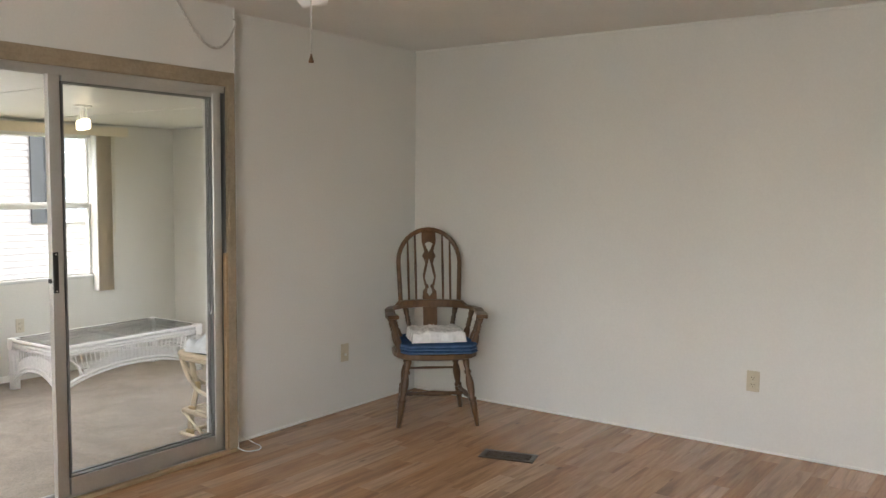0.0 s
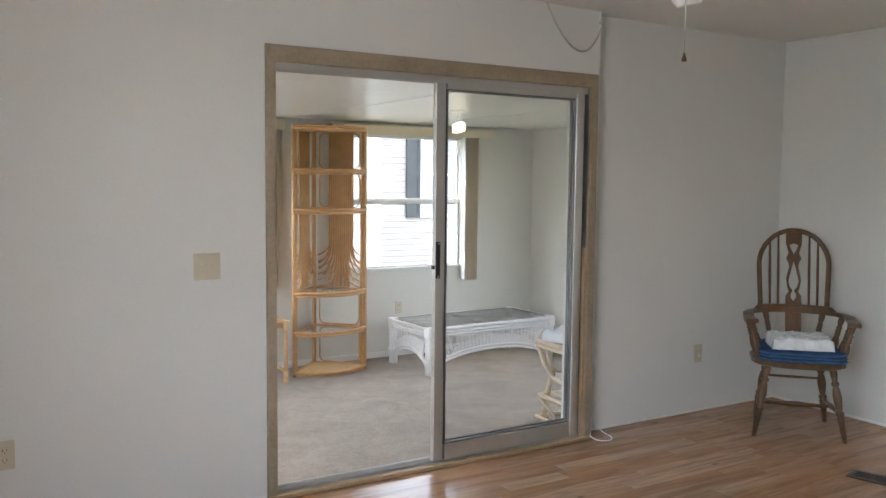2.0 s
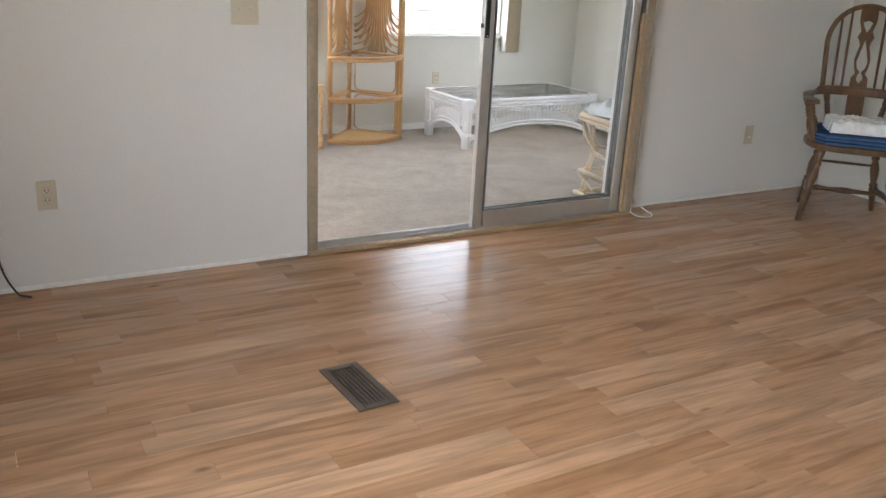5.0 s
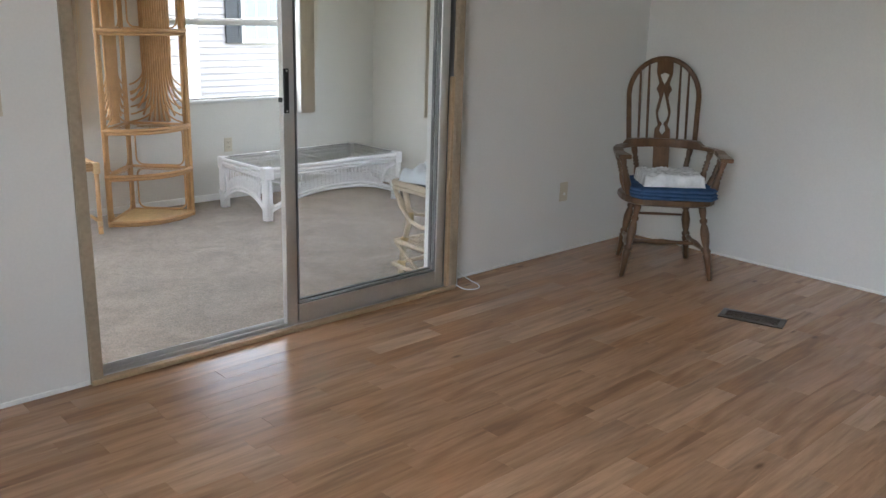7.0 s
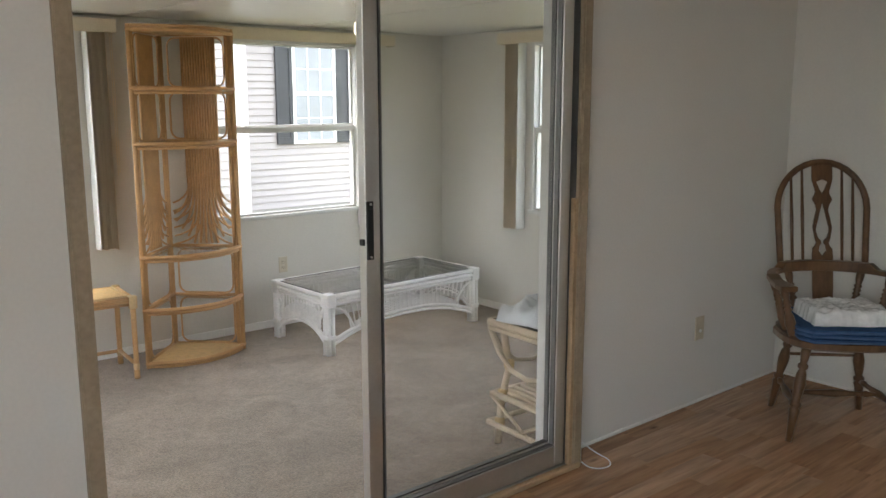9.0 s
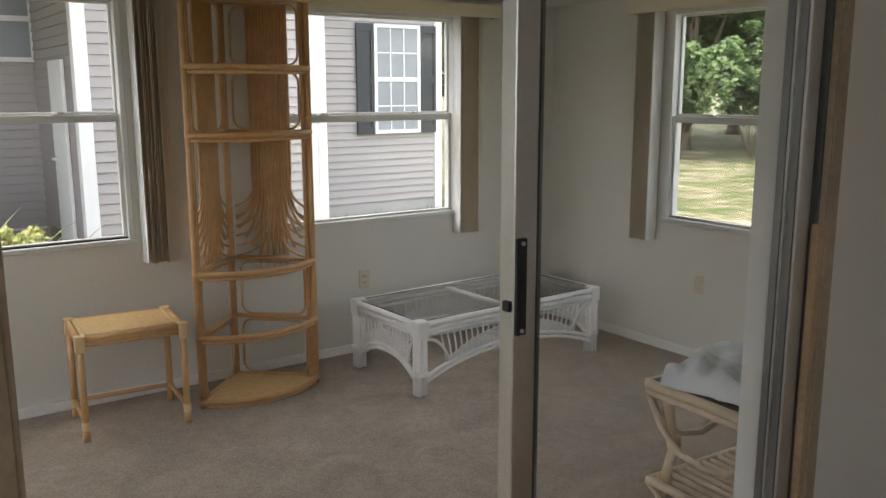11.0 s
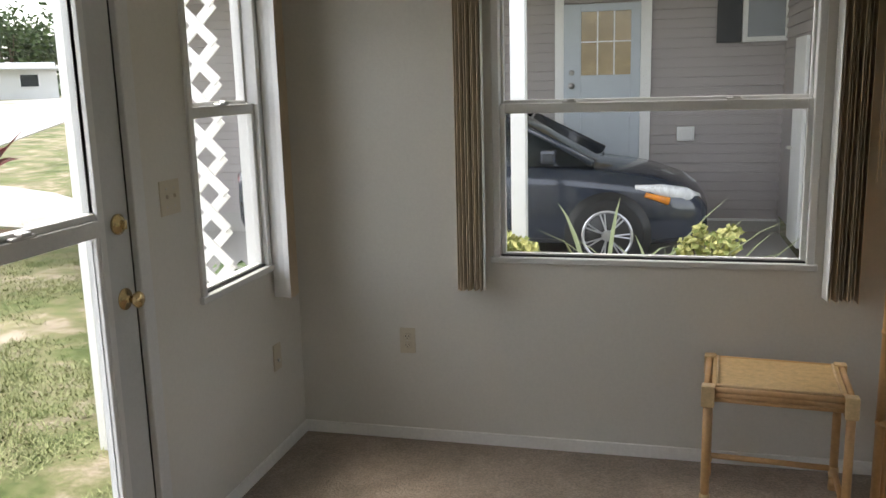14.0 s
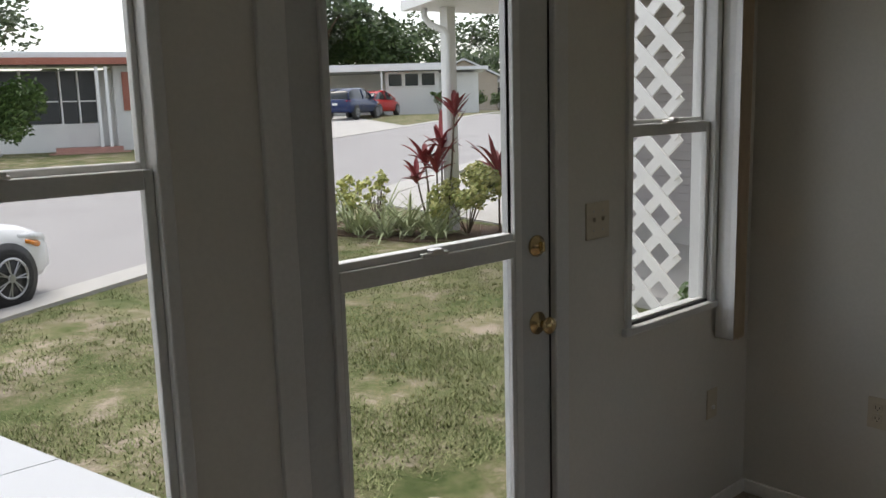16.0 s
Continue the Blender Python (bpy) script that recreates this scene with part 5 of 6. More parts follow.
def shrub(x, y, w, h, seed, label, mat, count=700, size=0.06, z=None, group="shrubs"):
    r = random.Random(seed)
    t = thing("shrub", (x, y, gz(x, y) if z is None else z), 0, label, "shrub", group)
    clumps = []
    for k in range(10):
        a = 0.63 * k + r.uniform(-0.2, 0.2)
        end = Vector((math.cos(a) * w * 0.36 * r.uniform(0.3, 1), math.sin(a) * w * 0.36 * r.uniform(0.3, 1), h * r.uniform(0.45, 0.88)))
        part("stem", tube(bmesh.new(), [(0, 0, -0.02), end * 0.5 + Vector((0, 0, 0.02)), end], [0.009, 0.007, 0.004], 5), BARK, t)
        clumps += [(*(end + Vector((r.gauss(0, 1), r.gauss(0, 1), r.gauss(0, 0.7))) * w * 0.07), w * r.uniform(0.07, 0.13)) for _ in range(3)]
    me = leaves(r, clumps, count, size, 1.0)
    me.materials.append(mat)
    c = new("foliage", me)
    c.parent = t
    return t


def strap(bm, base, a, length, width, droop, rise):
    d, side = Vector((math.cos(a), math.sin(a), 0)), Vector((-math.sin(a), math.cos(a), 0))
    prev = None
    for k in range(6):
        f = k / 5
        p = Vector(base) + d * length * f + Vector((0, 0, rise * length * f - droop * length * f * f))
        w = width * (0.35 + 1.3 * f) * (1 - f) * 1.6 + width * 0.06
        now = [bm.verts.new(p - side * w), bm.verts.new(p + Vector((0, 0, -w * 0.5))), bm.verts.new(p + side * w)]
        if prev:
            bm.faces.new((prev[0], prev[1], now[1], now[0])), bm.faces.new((prev[1], prev[2], now[2], now[1]))
        prev = now


def tuft(x, y, n, length, seed, label, z=None):
    r = random.Random(seed)
    t = thing("strap_plant", (x, y, gz(x, y) if z is None else z), 0, label, "plant", "strap-leaved plants")
    for _ in range(n):
        bm = bmesh.new()
        strap(bm, (r.uniform(-0.05, 0.05), r.uniform(-0.05, 0.05), 0), r.uniform(0, 6.28), length * r.uniform(0.6, 1.1), 0.018, r.uniform(0.5, 1.2), r.uniform(0.9, 1.9))
        part("leaf", bm, LEAF_BLADE, t)
    return t


def cordyline(x, y, stems, seed, label):
    r = random.Random(seed)
    t = thing("cordyline", (x, y, gz(x, y)), 0, label, "plant", "red cordylines")
    for dx, dy, h, n, ln in stems:
        part("cane", tube(bmesh.new(), [(dx * 0.4, dy * 0.4, -0.02), (dx * 0.8, dy * 0.8, h * 0.6), (dx, dy, h)], [0.016, 0.013, 0.011], 6), BARK, t, "", True)
        for k in range(n):
            bm = bmesh.new()
            strap(bm, (dx, dy, h - 0.12 * k / n), 2.4 * k, ln * r.uniform(0.7, 1.1), 0.046, r.uniform(0.2, 0.9), r.uniform(0.5, 1.9))
            part("leaf", bm, LEAF_RED, t)
    return t


cordyline(-8.10, 8.05, ((-0.16, -0.1, 1.05, 14, 0.34), (0.10, -0.12, 0.95, 13, 0.32), (-0.02, 0.1, 1.25, 14, 0.36), (0.30, 0.05, 1.70, 9, 0.26), (-0.28, -0.16, 0.80, 12, 0.30)), 2, "tall red-leaved cordyline beside the white post")
cordyline(-7.50, 8.62, ((0, 0, 0.85, 14, 0.44),), 4, "low red-leaved cordyline behind the lime shrub")
shrub(-7.72, 8.22, 1.25, 0.88, 3, "lime and yellow variegated shrub in the bed", LEAF_LIME, 3200, 0.075)
shrub(-9.25, 7.35, 0.75, 0.75, 7, "sparse variegated shrub at the bed's edge", LEAF_LIME, 620, 0.07)
shrub(-8.85, 7.55, 0.45, 0.95, 8, "thin upright variegated shrub", LEAF_LIME, 260, 0.07)
for k, (x, y) in enumerate(((-8.55, 7.35), (-8.2, 7.55), (-8.75, 7.15), (-8.0, 7.75), (-9.3, 6.95), (-8.4, 7.7), (-8.35, 7.3), (-7.75, 7.7), (-9.0, 7.2))):
    tuft(x, y, 34, 0.55, 20 + k, "pale striped strap-leaved plant in the bed")
strip("flower_bed", [(-9.7, 6.7), (-7.8, 7.3), (-6.9, 8.3)], [(-9.9, 7.7), (-8.6, 8.7), (-7.4, 8.95)], SOIL, 0.02, "dark mulch bed")
# bed under the carport window
shrub(-0.40, 5.15, 0.50, 0.86, 31, "lime variegated shrub by the carport post", LEAF_LIME, 620, 0.062)
shrub(0.86, 5.35, 0.50, 0.90, 32, "lime variegated shrub under the window", LEAF_LIME, 900, 0.05)
shrub(1.30, 5.35, 0.40, 0.76, 33, "lime variegated shrub under the window", LEAF_LIME, 460, 0.055)
shrub(1.80, 5.5, 0.40, 0.74, 34, "lime variegated shrub near the corner", LEAF_LIME, 360, 0.055)
for k, (x, y) in enumerate(((0.42, 5.2), (0.2, 5.3), (0.62, 5.25))):
    tuft(x, y, 44, 0.80, 40 + k, "pale striped strap-leaved plant under the window")
shrub(-2.05, 4.75, 0.6, 0.75, 36, "dark shrub behind the lattice", LEAF_MID, 500, 0.06)
tuft(-1.75, 4.6, 24, 0.5, 47, "pale striped strap-leaved plant by the lattice")
rock = surface("pale_rock", (0.36, 0.33, 0.30), 0.9, 0.15, 8, 40, 0.6)
r = random.Random(9)
for k in range(11):
    a = 6.283 * k / 11
    bm = bmesh.new()
    bmesh.ops.create_icosphere(bm, subdivisions=2, radius=1)
    for v in bm.verts:
        v.co *= 0.85 + 0.3 * noise.noise(v.co * 1.7 + Vector((k * 3.1, 0, 0)))
        v.co = Vector((v.co.x * 0.085, v.co.y * 0.07, v.co.z * 0.055))
    st = solid("garden_stone", bm, rock, True)
    st.matrix_basis = pose(-1.93 + 0.25 * math.cos(a) * r.uniform(0.9, 1.1), 2.36 + 0.23 * math.sin(a), GROUND + r.uniform(0.0, 0.03), 0, 0, r.uniform(0, 180))
    tagged(st, "pale rounded stone in a ring on the lawn", "stone", "stone ring")
tagged(solid("soil_patch", poles(([(-1.93, 2.36, GROUND - 0.02), (-1.93, 2.36, GROUND + 0.02)], 0.23), n=20), SOIL), "dark soil inside the stone ring", "soil")

# ---- lattice and carport of the neighbouring house ----
LAT_X, LAT_Y, LAT_Z, LAT_P = -1.39, 3.3, -0.002, 0.1655
lat = thing("lattice_panel", (0, LAT_Y, 0), 0, "white plastic lattice privacy panel", "lattice")
slat = surface("white_vinyl", (0.78, 0.77, 0.74), 0.5, 0.03, 5, 60, 0.03)
lx0, lx1, lz0, lz1 = LAT_X - 0.75, LAT_X, GROUND, 2.2
for s in (-1, 1):
    c = -3.2
    while c < 3.4:
        pts = []
        for q in range(121):
            x = lx0 + (lx1 - lx0) * q / 120
            zz = s * (x - lx1) + c + LAT_Z
            if lz0 <= zz <= lz1:
                pts.append((x, zz))
        if len(pts) > 2:
            bm = bmesh.new()
            bar(bm, (pts[0][0], 0.006 * s, pts[0][1]), (pts[-1][0], 0.006 * s, pts[-1][1]), 0.010, 0.045)
            part("slat", bm, slat, lat)
        c += LAT_P
part("end_post", blocks((lx0 - 0.04, lx0, -0.02, 0.02, GROUND, lz1)), slat, lat)

SIDING = surface("taupe_vinyl_siding", (0.37, 0.34, 0.33), 0.6, 0.05, 2, 80, 0.08, stretch=(0.3, 0.3, 1))
NTRIM = surface("house_white_trim", (0.80, 0.80, 0.79), 0.5, 0.03, 4, 70, 0.03)
SHUTTER = surface("black_shutter", (0.035, 0.037, 0.042), 0.5, 0.08, 6, 80, 0.05)
DARKGLASS = surface("blind_behind_glass", (0.27, 0.29, 0.31), 0.3, 0.08, 3, 40, 0.0)
SHINGLE = surface("grey_shingle", (0.20, 0.19, 0.18), 0.9, 0.15, 3, 40, 0.4)
house = thing("neighbour_house", (0, 0, 0), 0, "taupe vinyl-sided house with white trim and black shutters", "house")
YM, YA, TOP = 9.3, 7.3, 2.85
AX0, AX1, BX1 = 1.75, 4.19, 7.22


def sided(ax, ay, bx, by, z0, z1):
    """A wall of lapped courses from a to b, its face to the right of that way."""
    A, B = Vector((ax, ay)), Vector((bx, by))
    d = (B - A).normalized()
    n = Vector((d.y, -d.x))
    w = part("wall", blocks((0, 0.01, 0, 0.01, 0, 0.01)), SIDING, house)
    bm = bmesh.new()
    P = [(A, 0.0), (B, 0.0), (B, -0.12), (A, -0.12)]
    lo = [bm.verts.new((*(p + n * o), z0)) for p, o in P]
    hi = [bm.verts.new((*(p + n * o), z1)) for p, o in P]
    bm.faces.new(lo[::-1]), bm.faces.new(hi)
    for i in range(4):
        bm.faces.new((lo[i], lo[(i + 1) % 4], hi[(i + 1) % 4], hi[i]))
    bm.to_mesh(w.data)
    bm.free()
    H = 0.1
    bm = bmesh.new()
    for p in (A, B):
        for o, zz in ((0.001, 0.0), (0.020, 0.003), (0.020, 0.010), (0.003, H)):
            bm.verts.new((*(p + n * o), zz))
    bm.verts.ensure_lookup_table()
    v = bm.verts
    for i in range(4):
        bm.faces.new((v[i], v[(i + 1) % 4], v[4 + (i + 1) % 4], v[4 + i]))
    bm.faces.new(v[0:4][::-1]), bm.faces.new(v[4:8])
    bmesh.ops.recalc_face_normals(bm, faces=bm.faces)
    me = bpy.data.meshes.new("siding_course")
    bm.to_mesh(me)
    bm.free()
    me.materials.append(SIDING)
    z = z0
    while z + H <= z1 + 0.01:
        c = new("siding_course", me)
        c.location.z = z
        c.parent = w
        z += H
    return w


sided(-6.5, YM, AX0, YM, -0.11, TOP)
sided(AX0, YM, AX0, YA, -0.05, TOP)
sided(AX0, YA, AX1, YA, -0.05, TOP)
sided(AX1, YA, AX1, YM, -0.12, TOP)
sided(AX1, YM, BX1, YM, -0.16, TOP)
sided(BX1, YM, BX1, YM + 7, -0.16, TOP)
for b in ((AX0 - 0.03, AX0 + 0.10, YA - 0.03, YA + 0.10), (AX1 - 0.14, AX1 + 0.03, YA - 0.03, YA + 0.10), (BX1 - 0.10, BX1 + 0.03, YM - 0.03, YM + 0.1)):
    part("corner_trim", blocks((*b, GROUND, TOP), bevel=0.004, seg=1), NTRIM, house)
part("foundation", blocks((-6.5, AX0 + 0.02, YM - 0.012, YM + 0.1, GROUND, -0.11), (AX0 + 0.002, AX1, YA + 0.002, YA + 0.1, GROUND, -0.05), (AX1, BX1, YM + 0.002, YM + 0.1, GROUND, -0.16)), CONCRETE, house)
part("base_trim", blocks((0.45, AX0 - 0.02, YM - 0.03, YM - 0.012, -0.125, -0.10)), NTRIM, house)
part("downspout", blocks((AX1 - 0.01, AX1 + 0.07, YA - 0.10, YA - 0.035, GROUND + 0.03, TOP - 0.1), bevel=0.008), NTRIM, house)
part("roof", blocks((-6.8, BX1 + 0.35, YM - 0.4, YM + 7.4, TOP, TOP + 0.18), (AX0 - 0.15, AX1 + 0.2, YA - 0.3, YM - 0.4, TOP, TOP + 0.16)), SHINGLE, house)
part("fascia", blocks((AX0 - 0.17, AX1 + 0.22, YA - 0.33, YA - 0.302, TOP - 0.03, TOP + 0.15), (AX1 + 0.222, BX1 + 0.37, YM - 0.43, YM - 0.402, TOP - 0.03, TOP + 0.16)), NTRIM, house)


def house_window(x0, x1, z0, z1, y, shutters=(), bars=(3, 2)):
    w = part("window", blocks((x0 - 0.05, x0, y - 0.05, y, z0 - 0.05, z1 + 0.05), (x1, x1 + 0.05, y - 0.05, y, z0 - 0.05, z1 + 0.05), (x0, x1, y - 0.05, y, z1, z1 + 0.05), (x0, x1, y - 0.06, y, z0 - 0.05, z0), (x0, x1, y - 0.045, y, (z0 + z1) / 2 - 0.03, (z0 + z1) / 2 + 0.03), bevel=0.003, seg=1), NTRIM, house)
    for a, b in ((z0, (z0 + z1) / 2 - 0.03), ((z0 + z1) / 2 + 0.03, z1)):
        part("pane", blocks((x0, x1, y - 0.03, y - 0.024, a, b)), DARKGLASS, w)
        for k in range(1, bars[0]):
            x = x0 + (x1 - x0) * k / bars[0]
            part("glazing_bar", blocks((x - 0.008, x + 0.008, y - 0.036, y - 0.0305, a, b)), NTRIM, w)
        for k in range(1, bars[1]):
            zz = a + (b - a) * k / bars[1]
            part("glazing_bar", blocks((x0, x1, y - 0.038, y - 0.0365, zz - 0.008, zz + 0.008)), NTRIM, w)
    for a, b in shutters:
        sh = part("shutter", blocks((a, a + 0.045, y - 0.05, y - 0.02, z0 - 0.05, z1 + 0.05), (b - 0.045, b, y - 0.05, y - 0.02, z0 - 0.05, z1 + 0.05), (a + 0.045, b - 0.045, y - 0.05, y - 0.02, z0 - 0.05, z0 + 0.05), (a + 0.045, b - 0.045, y - 0.05, y - 0.02, z1 - 0.05, z1 + 0.05),
                                  (a + 0.045, b - 0.045, y - 0.05, y - 0.02, (z0 + z1) / 2 - 0.05, (z0 + z1) / 2 + 0.05), (a + 0.045, b - 0.045, y - 0.035, y - 0.02, z0, z1)), SHUTTER, house)
    return w


house_window(6.13, 6.80, 0.86, 2.27, YM - 0.018, ((5.80, 6.07), (6.86, 7.12)))
house_window(1.36, 1.85 - 0.13, 1.78, 2.6, YM - 0.018, ((1.06, 1.30),), (1, 1))
NDOOR = surface("pale_blue_door", (0.50, 0.55, 0.60), 0.5, 0.04, 4, 70, 0.03)
nd = part("door", blocks((-0.505, -0.32, YM - 0.06, YM - 0.02, 0.10, 2.18), (0.20, 0.30, YM - 0.06, YM - 0.02, 0.10, 2.18), (-0.32, 0.20, YM - 0.06, YM - 0.02, 0.10, 1.44), (-0.32, 0.20, YM - 0.06, YM - 0.02, 2.1, 2.18), bevel=0.004, seg=1), NDOOR, house, "pale blue-grey entry door with a window")
part("pane", blocks((-0.32, 0.20, YM - 0.05, YM - 0.045, 1.44, 2.1)), surface("curtained_glass", (0.42, 0.33, 0.20), 0.15, 0.2, 6, 40, 0.0), nd, "glass with a tan curtain")
for x in (-0.147, 0.027):
    part("glazing_bar", blocks((x - 0.008, x + 0.008, YM - 0.055, YM - 0.0505, 1.44, 2.1)), NTRIM, nd)
part("glazing_bar", blocks((-0.32, 0.20, YM - 0.058, YM - 0.0555, 1.78, 1.795)), NTRIM, nd)
part("knob", turned(prof, (-0.42, YM - 0.06, 1.33), (-0.42, YM - 0.12, 1.33), 12), ALU, nd, "", True)
part("deadbolt", turned(((0, 0.03), (1, 0.026)), (-0.42, YM - 0.06, 1.47), (-0.42, YM - 0.08, 1.47), 12), ALU, nd, "", True)
part("door_casing", blocks((-0.60, -0.505, YM - 0.05, YM - 0.018, -0.2, 2.26), (0.30, 0.41, YM - 0.05, YM - 0.018, -0.2, 2.26)), NTRIM, house)
part("door_step", blocks((-0.75, 0.55, YM - 0.55, YM - 0.02, -0.24, 0.06)), CONCRETE, house)
part("vent_box", blocks((0.69, 0.87, YM - 0.06, YM - 0.018, 0.73, 0.88), (0.72, 0.84, YM - 0.08, YM - 0.06, 0.745, 0.86), bevel=0.006), NTRIM, house)
sd = part("side_door", blocks((AX0 - 0.05, AX0 - 0.018, 7.75, 8.35, -0.12, 1.72), bevel=0.004, seg=1), NTRIM, house, "narrow white storage door")
part("handle", blocks((AX0 - 0.10, AX0 - 0.05, 8.22, 8.30, 0.72, 0.745), bevel=0.003), ALU, sd)

cp = thing("carport", (0, 0, 0), 0, "white aluminium carport roof on slim posts", "carport")
poly = [(-8.62, 8.05), (-0.6, 5.0), (AX0 - 0.16, 5.0), (AX0 - 0.16, YM - 0.42), (-8.0, 11.6)]
bm = bmesh.new()
lo, hi = [bm.verts.new((*p, 2.72)) for p in poly], [bm.verts.new((*p, 2.84)) for p in poly]
bm.faces.new(lo[::-1]), bm.faces.new(hi)
for i in range(5):
    bm.faces.new((lo[i], lo[(i + 1) % 5], hi[(i + 1) % 5], hi[i]))
part("roof", bm, NTRIM, cp)
bm = bmesh.new()
bar(bm, (-8.66, 8.0, 2.78), (-0.6, 4.95, 2.78), 0.10, 0.14), bar(bm, (-0.6, 4.95, 2.78), (AX0 - 0.2, 4.95, 2.78), 0.10, 0.14)
part("gutter", bm, NTRIM, cp)
for x, y, w in ((-8.05, 8.25, 0.075), (-0.37, 5.3, 0.048), (-4.4, 6.6, 0.05)):
    part("post", blocks((x - w, x + w, y - w, y + w, gz(x, y), 2.72), bevel=0.006), NTRIM, cp)
part("downspout", tube(bmesh.new(), [(-8.27, 8.03, 2.72), (-8.27, 8.03, 2.60), (-8.20, 8.07, 2.50), (-8.03, 8.16, 2.42), (-7.985, 8.18, 2.34), (-7.985, 8.18, 0.0)], 0.045, 8), NTRIM, cp, "", True)

# ---- cars ----
TYRE = surface("tyre_rubber", (0.02, 0.02, 0.02), 0.85, 0.1, 10, 80, 0.2)
RIM = surface("alloy_rim", (0.45, 0.45, 0.46), 0.3, 0.05, 10, 80, 0.0, metal=0.7)
CARGLASS = surface("tinted_glass", (0.02, 0.025, 0.028), 0.06, 0.05, 3, 20, 0.0)
LENS = surface("headlight_lens", (0.70, 0.71, 0.72), 0.1, 0.15, 20, 60, 0.1)
AMBER = surface("amber_lens", (0.75, 0.26, 0.03), 0.2, 0.1, 20, 60, 0.0)
REDLENS = surface("red_lens", (0.35, 0.01, 0.01), 0.2, 0.1, 20, 60, 0.0)


def car(m, paint, label, L=4.4, W=1.72, H=1.45, suv=False, spokes=7):
    """A car: its nose at +x, wheels on z = 0, seen as a lofted body with a glazed cabin."""
    c = new("car")
    c.matrix_basis = m
    tagged(c, label, "car", "parked cars")
    hl, hw = L / 2, W / 2
    up = 0.16 if suv else 0.0
    st = ((-1.0, 0.78, 0.42, 0.70), (-0.97, 0.92, 0.30, 0.90), (-0.85, 0.97, 0.24, 0.98), (-0.6, 1.0, 0.22, 0.99), (-0.2, 1.0, 0.22, 0.97), (0.2, 1.0, 0.22, 0.95), (0.45, 1.0, 0.22, 0.93), (0.60, 0.98, 0.22, 0.89), (0.78, 0.94, 0.22, 0.83), (0.90, 0.86, 0.24, 0.74), (0.965, 0.76, 0.28, 0.64), (1.0, 0.62, 0.34, 0.54))
    bm = bmesh.new()
    rings = []
    for x, w, zb, zt in st:
        ring = []
        for s in (1, -1):
            prof2 = ((0.0, 0.0), (0.90, 0.0), (0.985, 0.14), (1.0, 0.45), (0.985, 0.72), (0.93, 0.90), (0.80, 0.985), (0.0, 1.03))
            for px, pz in (prof2 if s > 0 else prof2[-2:0:-1]):
                ring.append(bm.verts.new((x * hl, s * px * w * hw, (zb + (zt - zb) * pz) + up * (0.6 + 0.4 * pz))))
        rings.append(ring)
    for a, b in zip(rings, rings[1:]):
        for k in range(len(a)):
            bm.faces.new((a[k], a[(k + 1) % len(a)], b[(k + 1) % len(a)], b[k]))
    bm.faces.new(rings[0][::-1]), bm.faces.new(rings[-1])
    bmesh.ops.recalc_face_normals(bm, faces=bm.faces)
    body = part("body", bm, paint, c, "", True)
    # cabin: glass loft with a painted roof and pillars over it
    cab = ((-0.92, 0.80, 0.94), (-0.62, 0.74, 1.30), (-0.42, 0.73, 1.40), (-0.10, 0.73, H), (0.12, 0.74, H - 0.02), (0.24, 0.76, 1.32), (0.56, 0.84, 0.92)) if not suv else ((-0.97, 0.80, 0.98), (-0.88, 0.76, 1.34), (-0.6, 0.74, H - 0.03), (-0.10, 0.74, H), (0.14, 0.75, H - 0.04), (0.28, 0.78, 1.30), (0.52, 0.85, 0.95))
    bm = bmesh.new()
    rings = []
    for x, w, z in cab:
        rings.append([bm.verts.new((x * hl, s * k * hw, q)) for s, k, q in ((1, 0.90, 0.90), (1, w, z - 0.05), (1, w - 0.10, z), (-1, w - 0.10, z), (-1, w, z - 0.05), (-1, 0.90, 0.90))])
        for v in rings[-1]:
            v.co.z += up
    for a, b in zip(rings, rings[1:]):
        for k in range(5):
            bm.faces.new((a[k], a[k + 1], b[k + 1], b[k]))
    bm.faces.new(rings[0][::-1]), bm.faces.new(rings[-1])
    bmesh.ops.recalc_face_normals(bm, faces=bm.faces)
    part("windows", bm, CARGLASS, c, "tinted glass", True)
    bm = bmesh.new()
    mid = [k for k in cab if k[2] > 1.29]
    rr = []
    for x, w, z in mid:
        rr.append([bm.verts.new((x * hl, s * (w + q) * hw, z + d + up)) for s, q, d in ((1, 0.012, -0.06), (1, -0.09, 0.012), (-1, -0.09, 0.012), (-1, 0.012, -0.06))])
    for a, b in zip(rr, rr[1:]):
        for k in range(3):
            bm.faces.new((a[k], a[k + 1], b[k + 1], b[k]))
    part("roof", bm, paint, c, "", True)
    for s in (1, -1):
        for (xa, wa, za), (xb, wb, zb) in ((cab[-1], cab[-2]), (cab[0], cab[1])):
            part("pillar", tube(bmesh.new(), [(xa * hl, s * 0.90 * hw, 0.93 + up), (xb * hl, s * (wb + 0.01) * hw, zb - 0.03 + up)], 0.035, 6), paint, c, "", True)
        part("pillar", tube(bmesh.new(), [(-0.12 * hl, s * 0.91 * hw, 0.93 + up), (-0.14 * hl, s * 0.745 * hw, H - 0.06 + up)], 0.035, 6), paint, c, "", True)
        part("mirror", blocks((0.36 * hl, 0.42 * hl, min(s * 0.90 * hw, s * 1.08 * hw), max(s * 0.90 * hw, s * 1.08 * hw), 0.93 + up, 1.05 + up), bevel=0.025), paint, c)
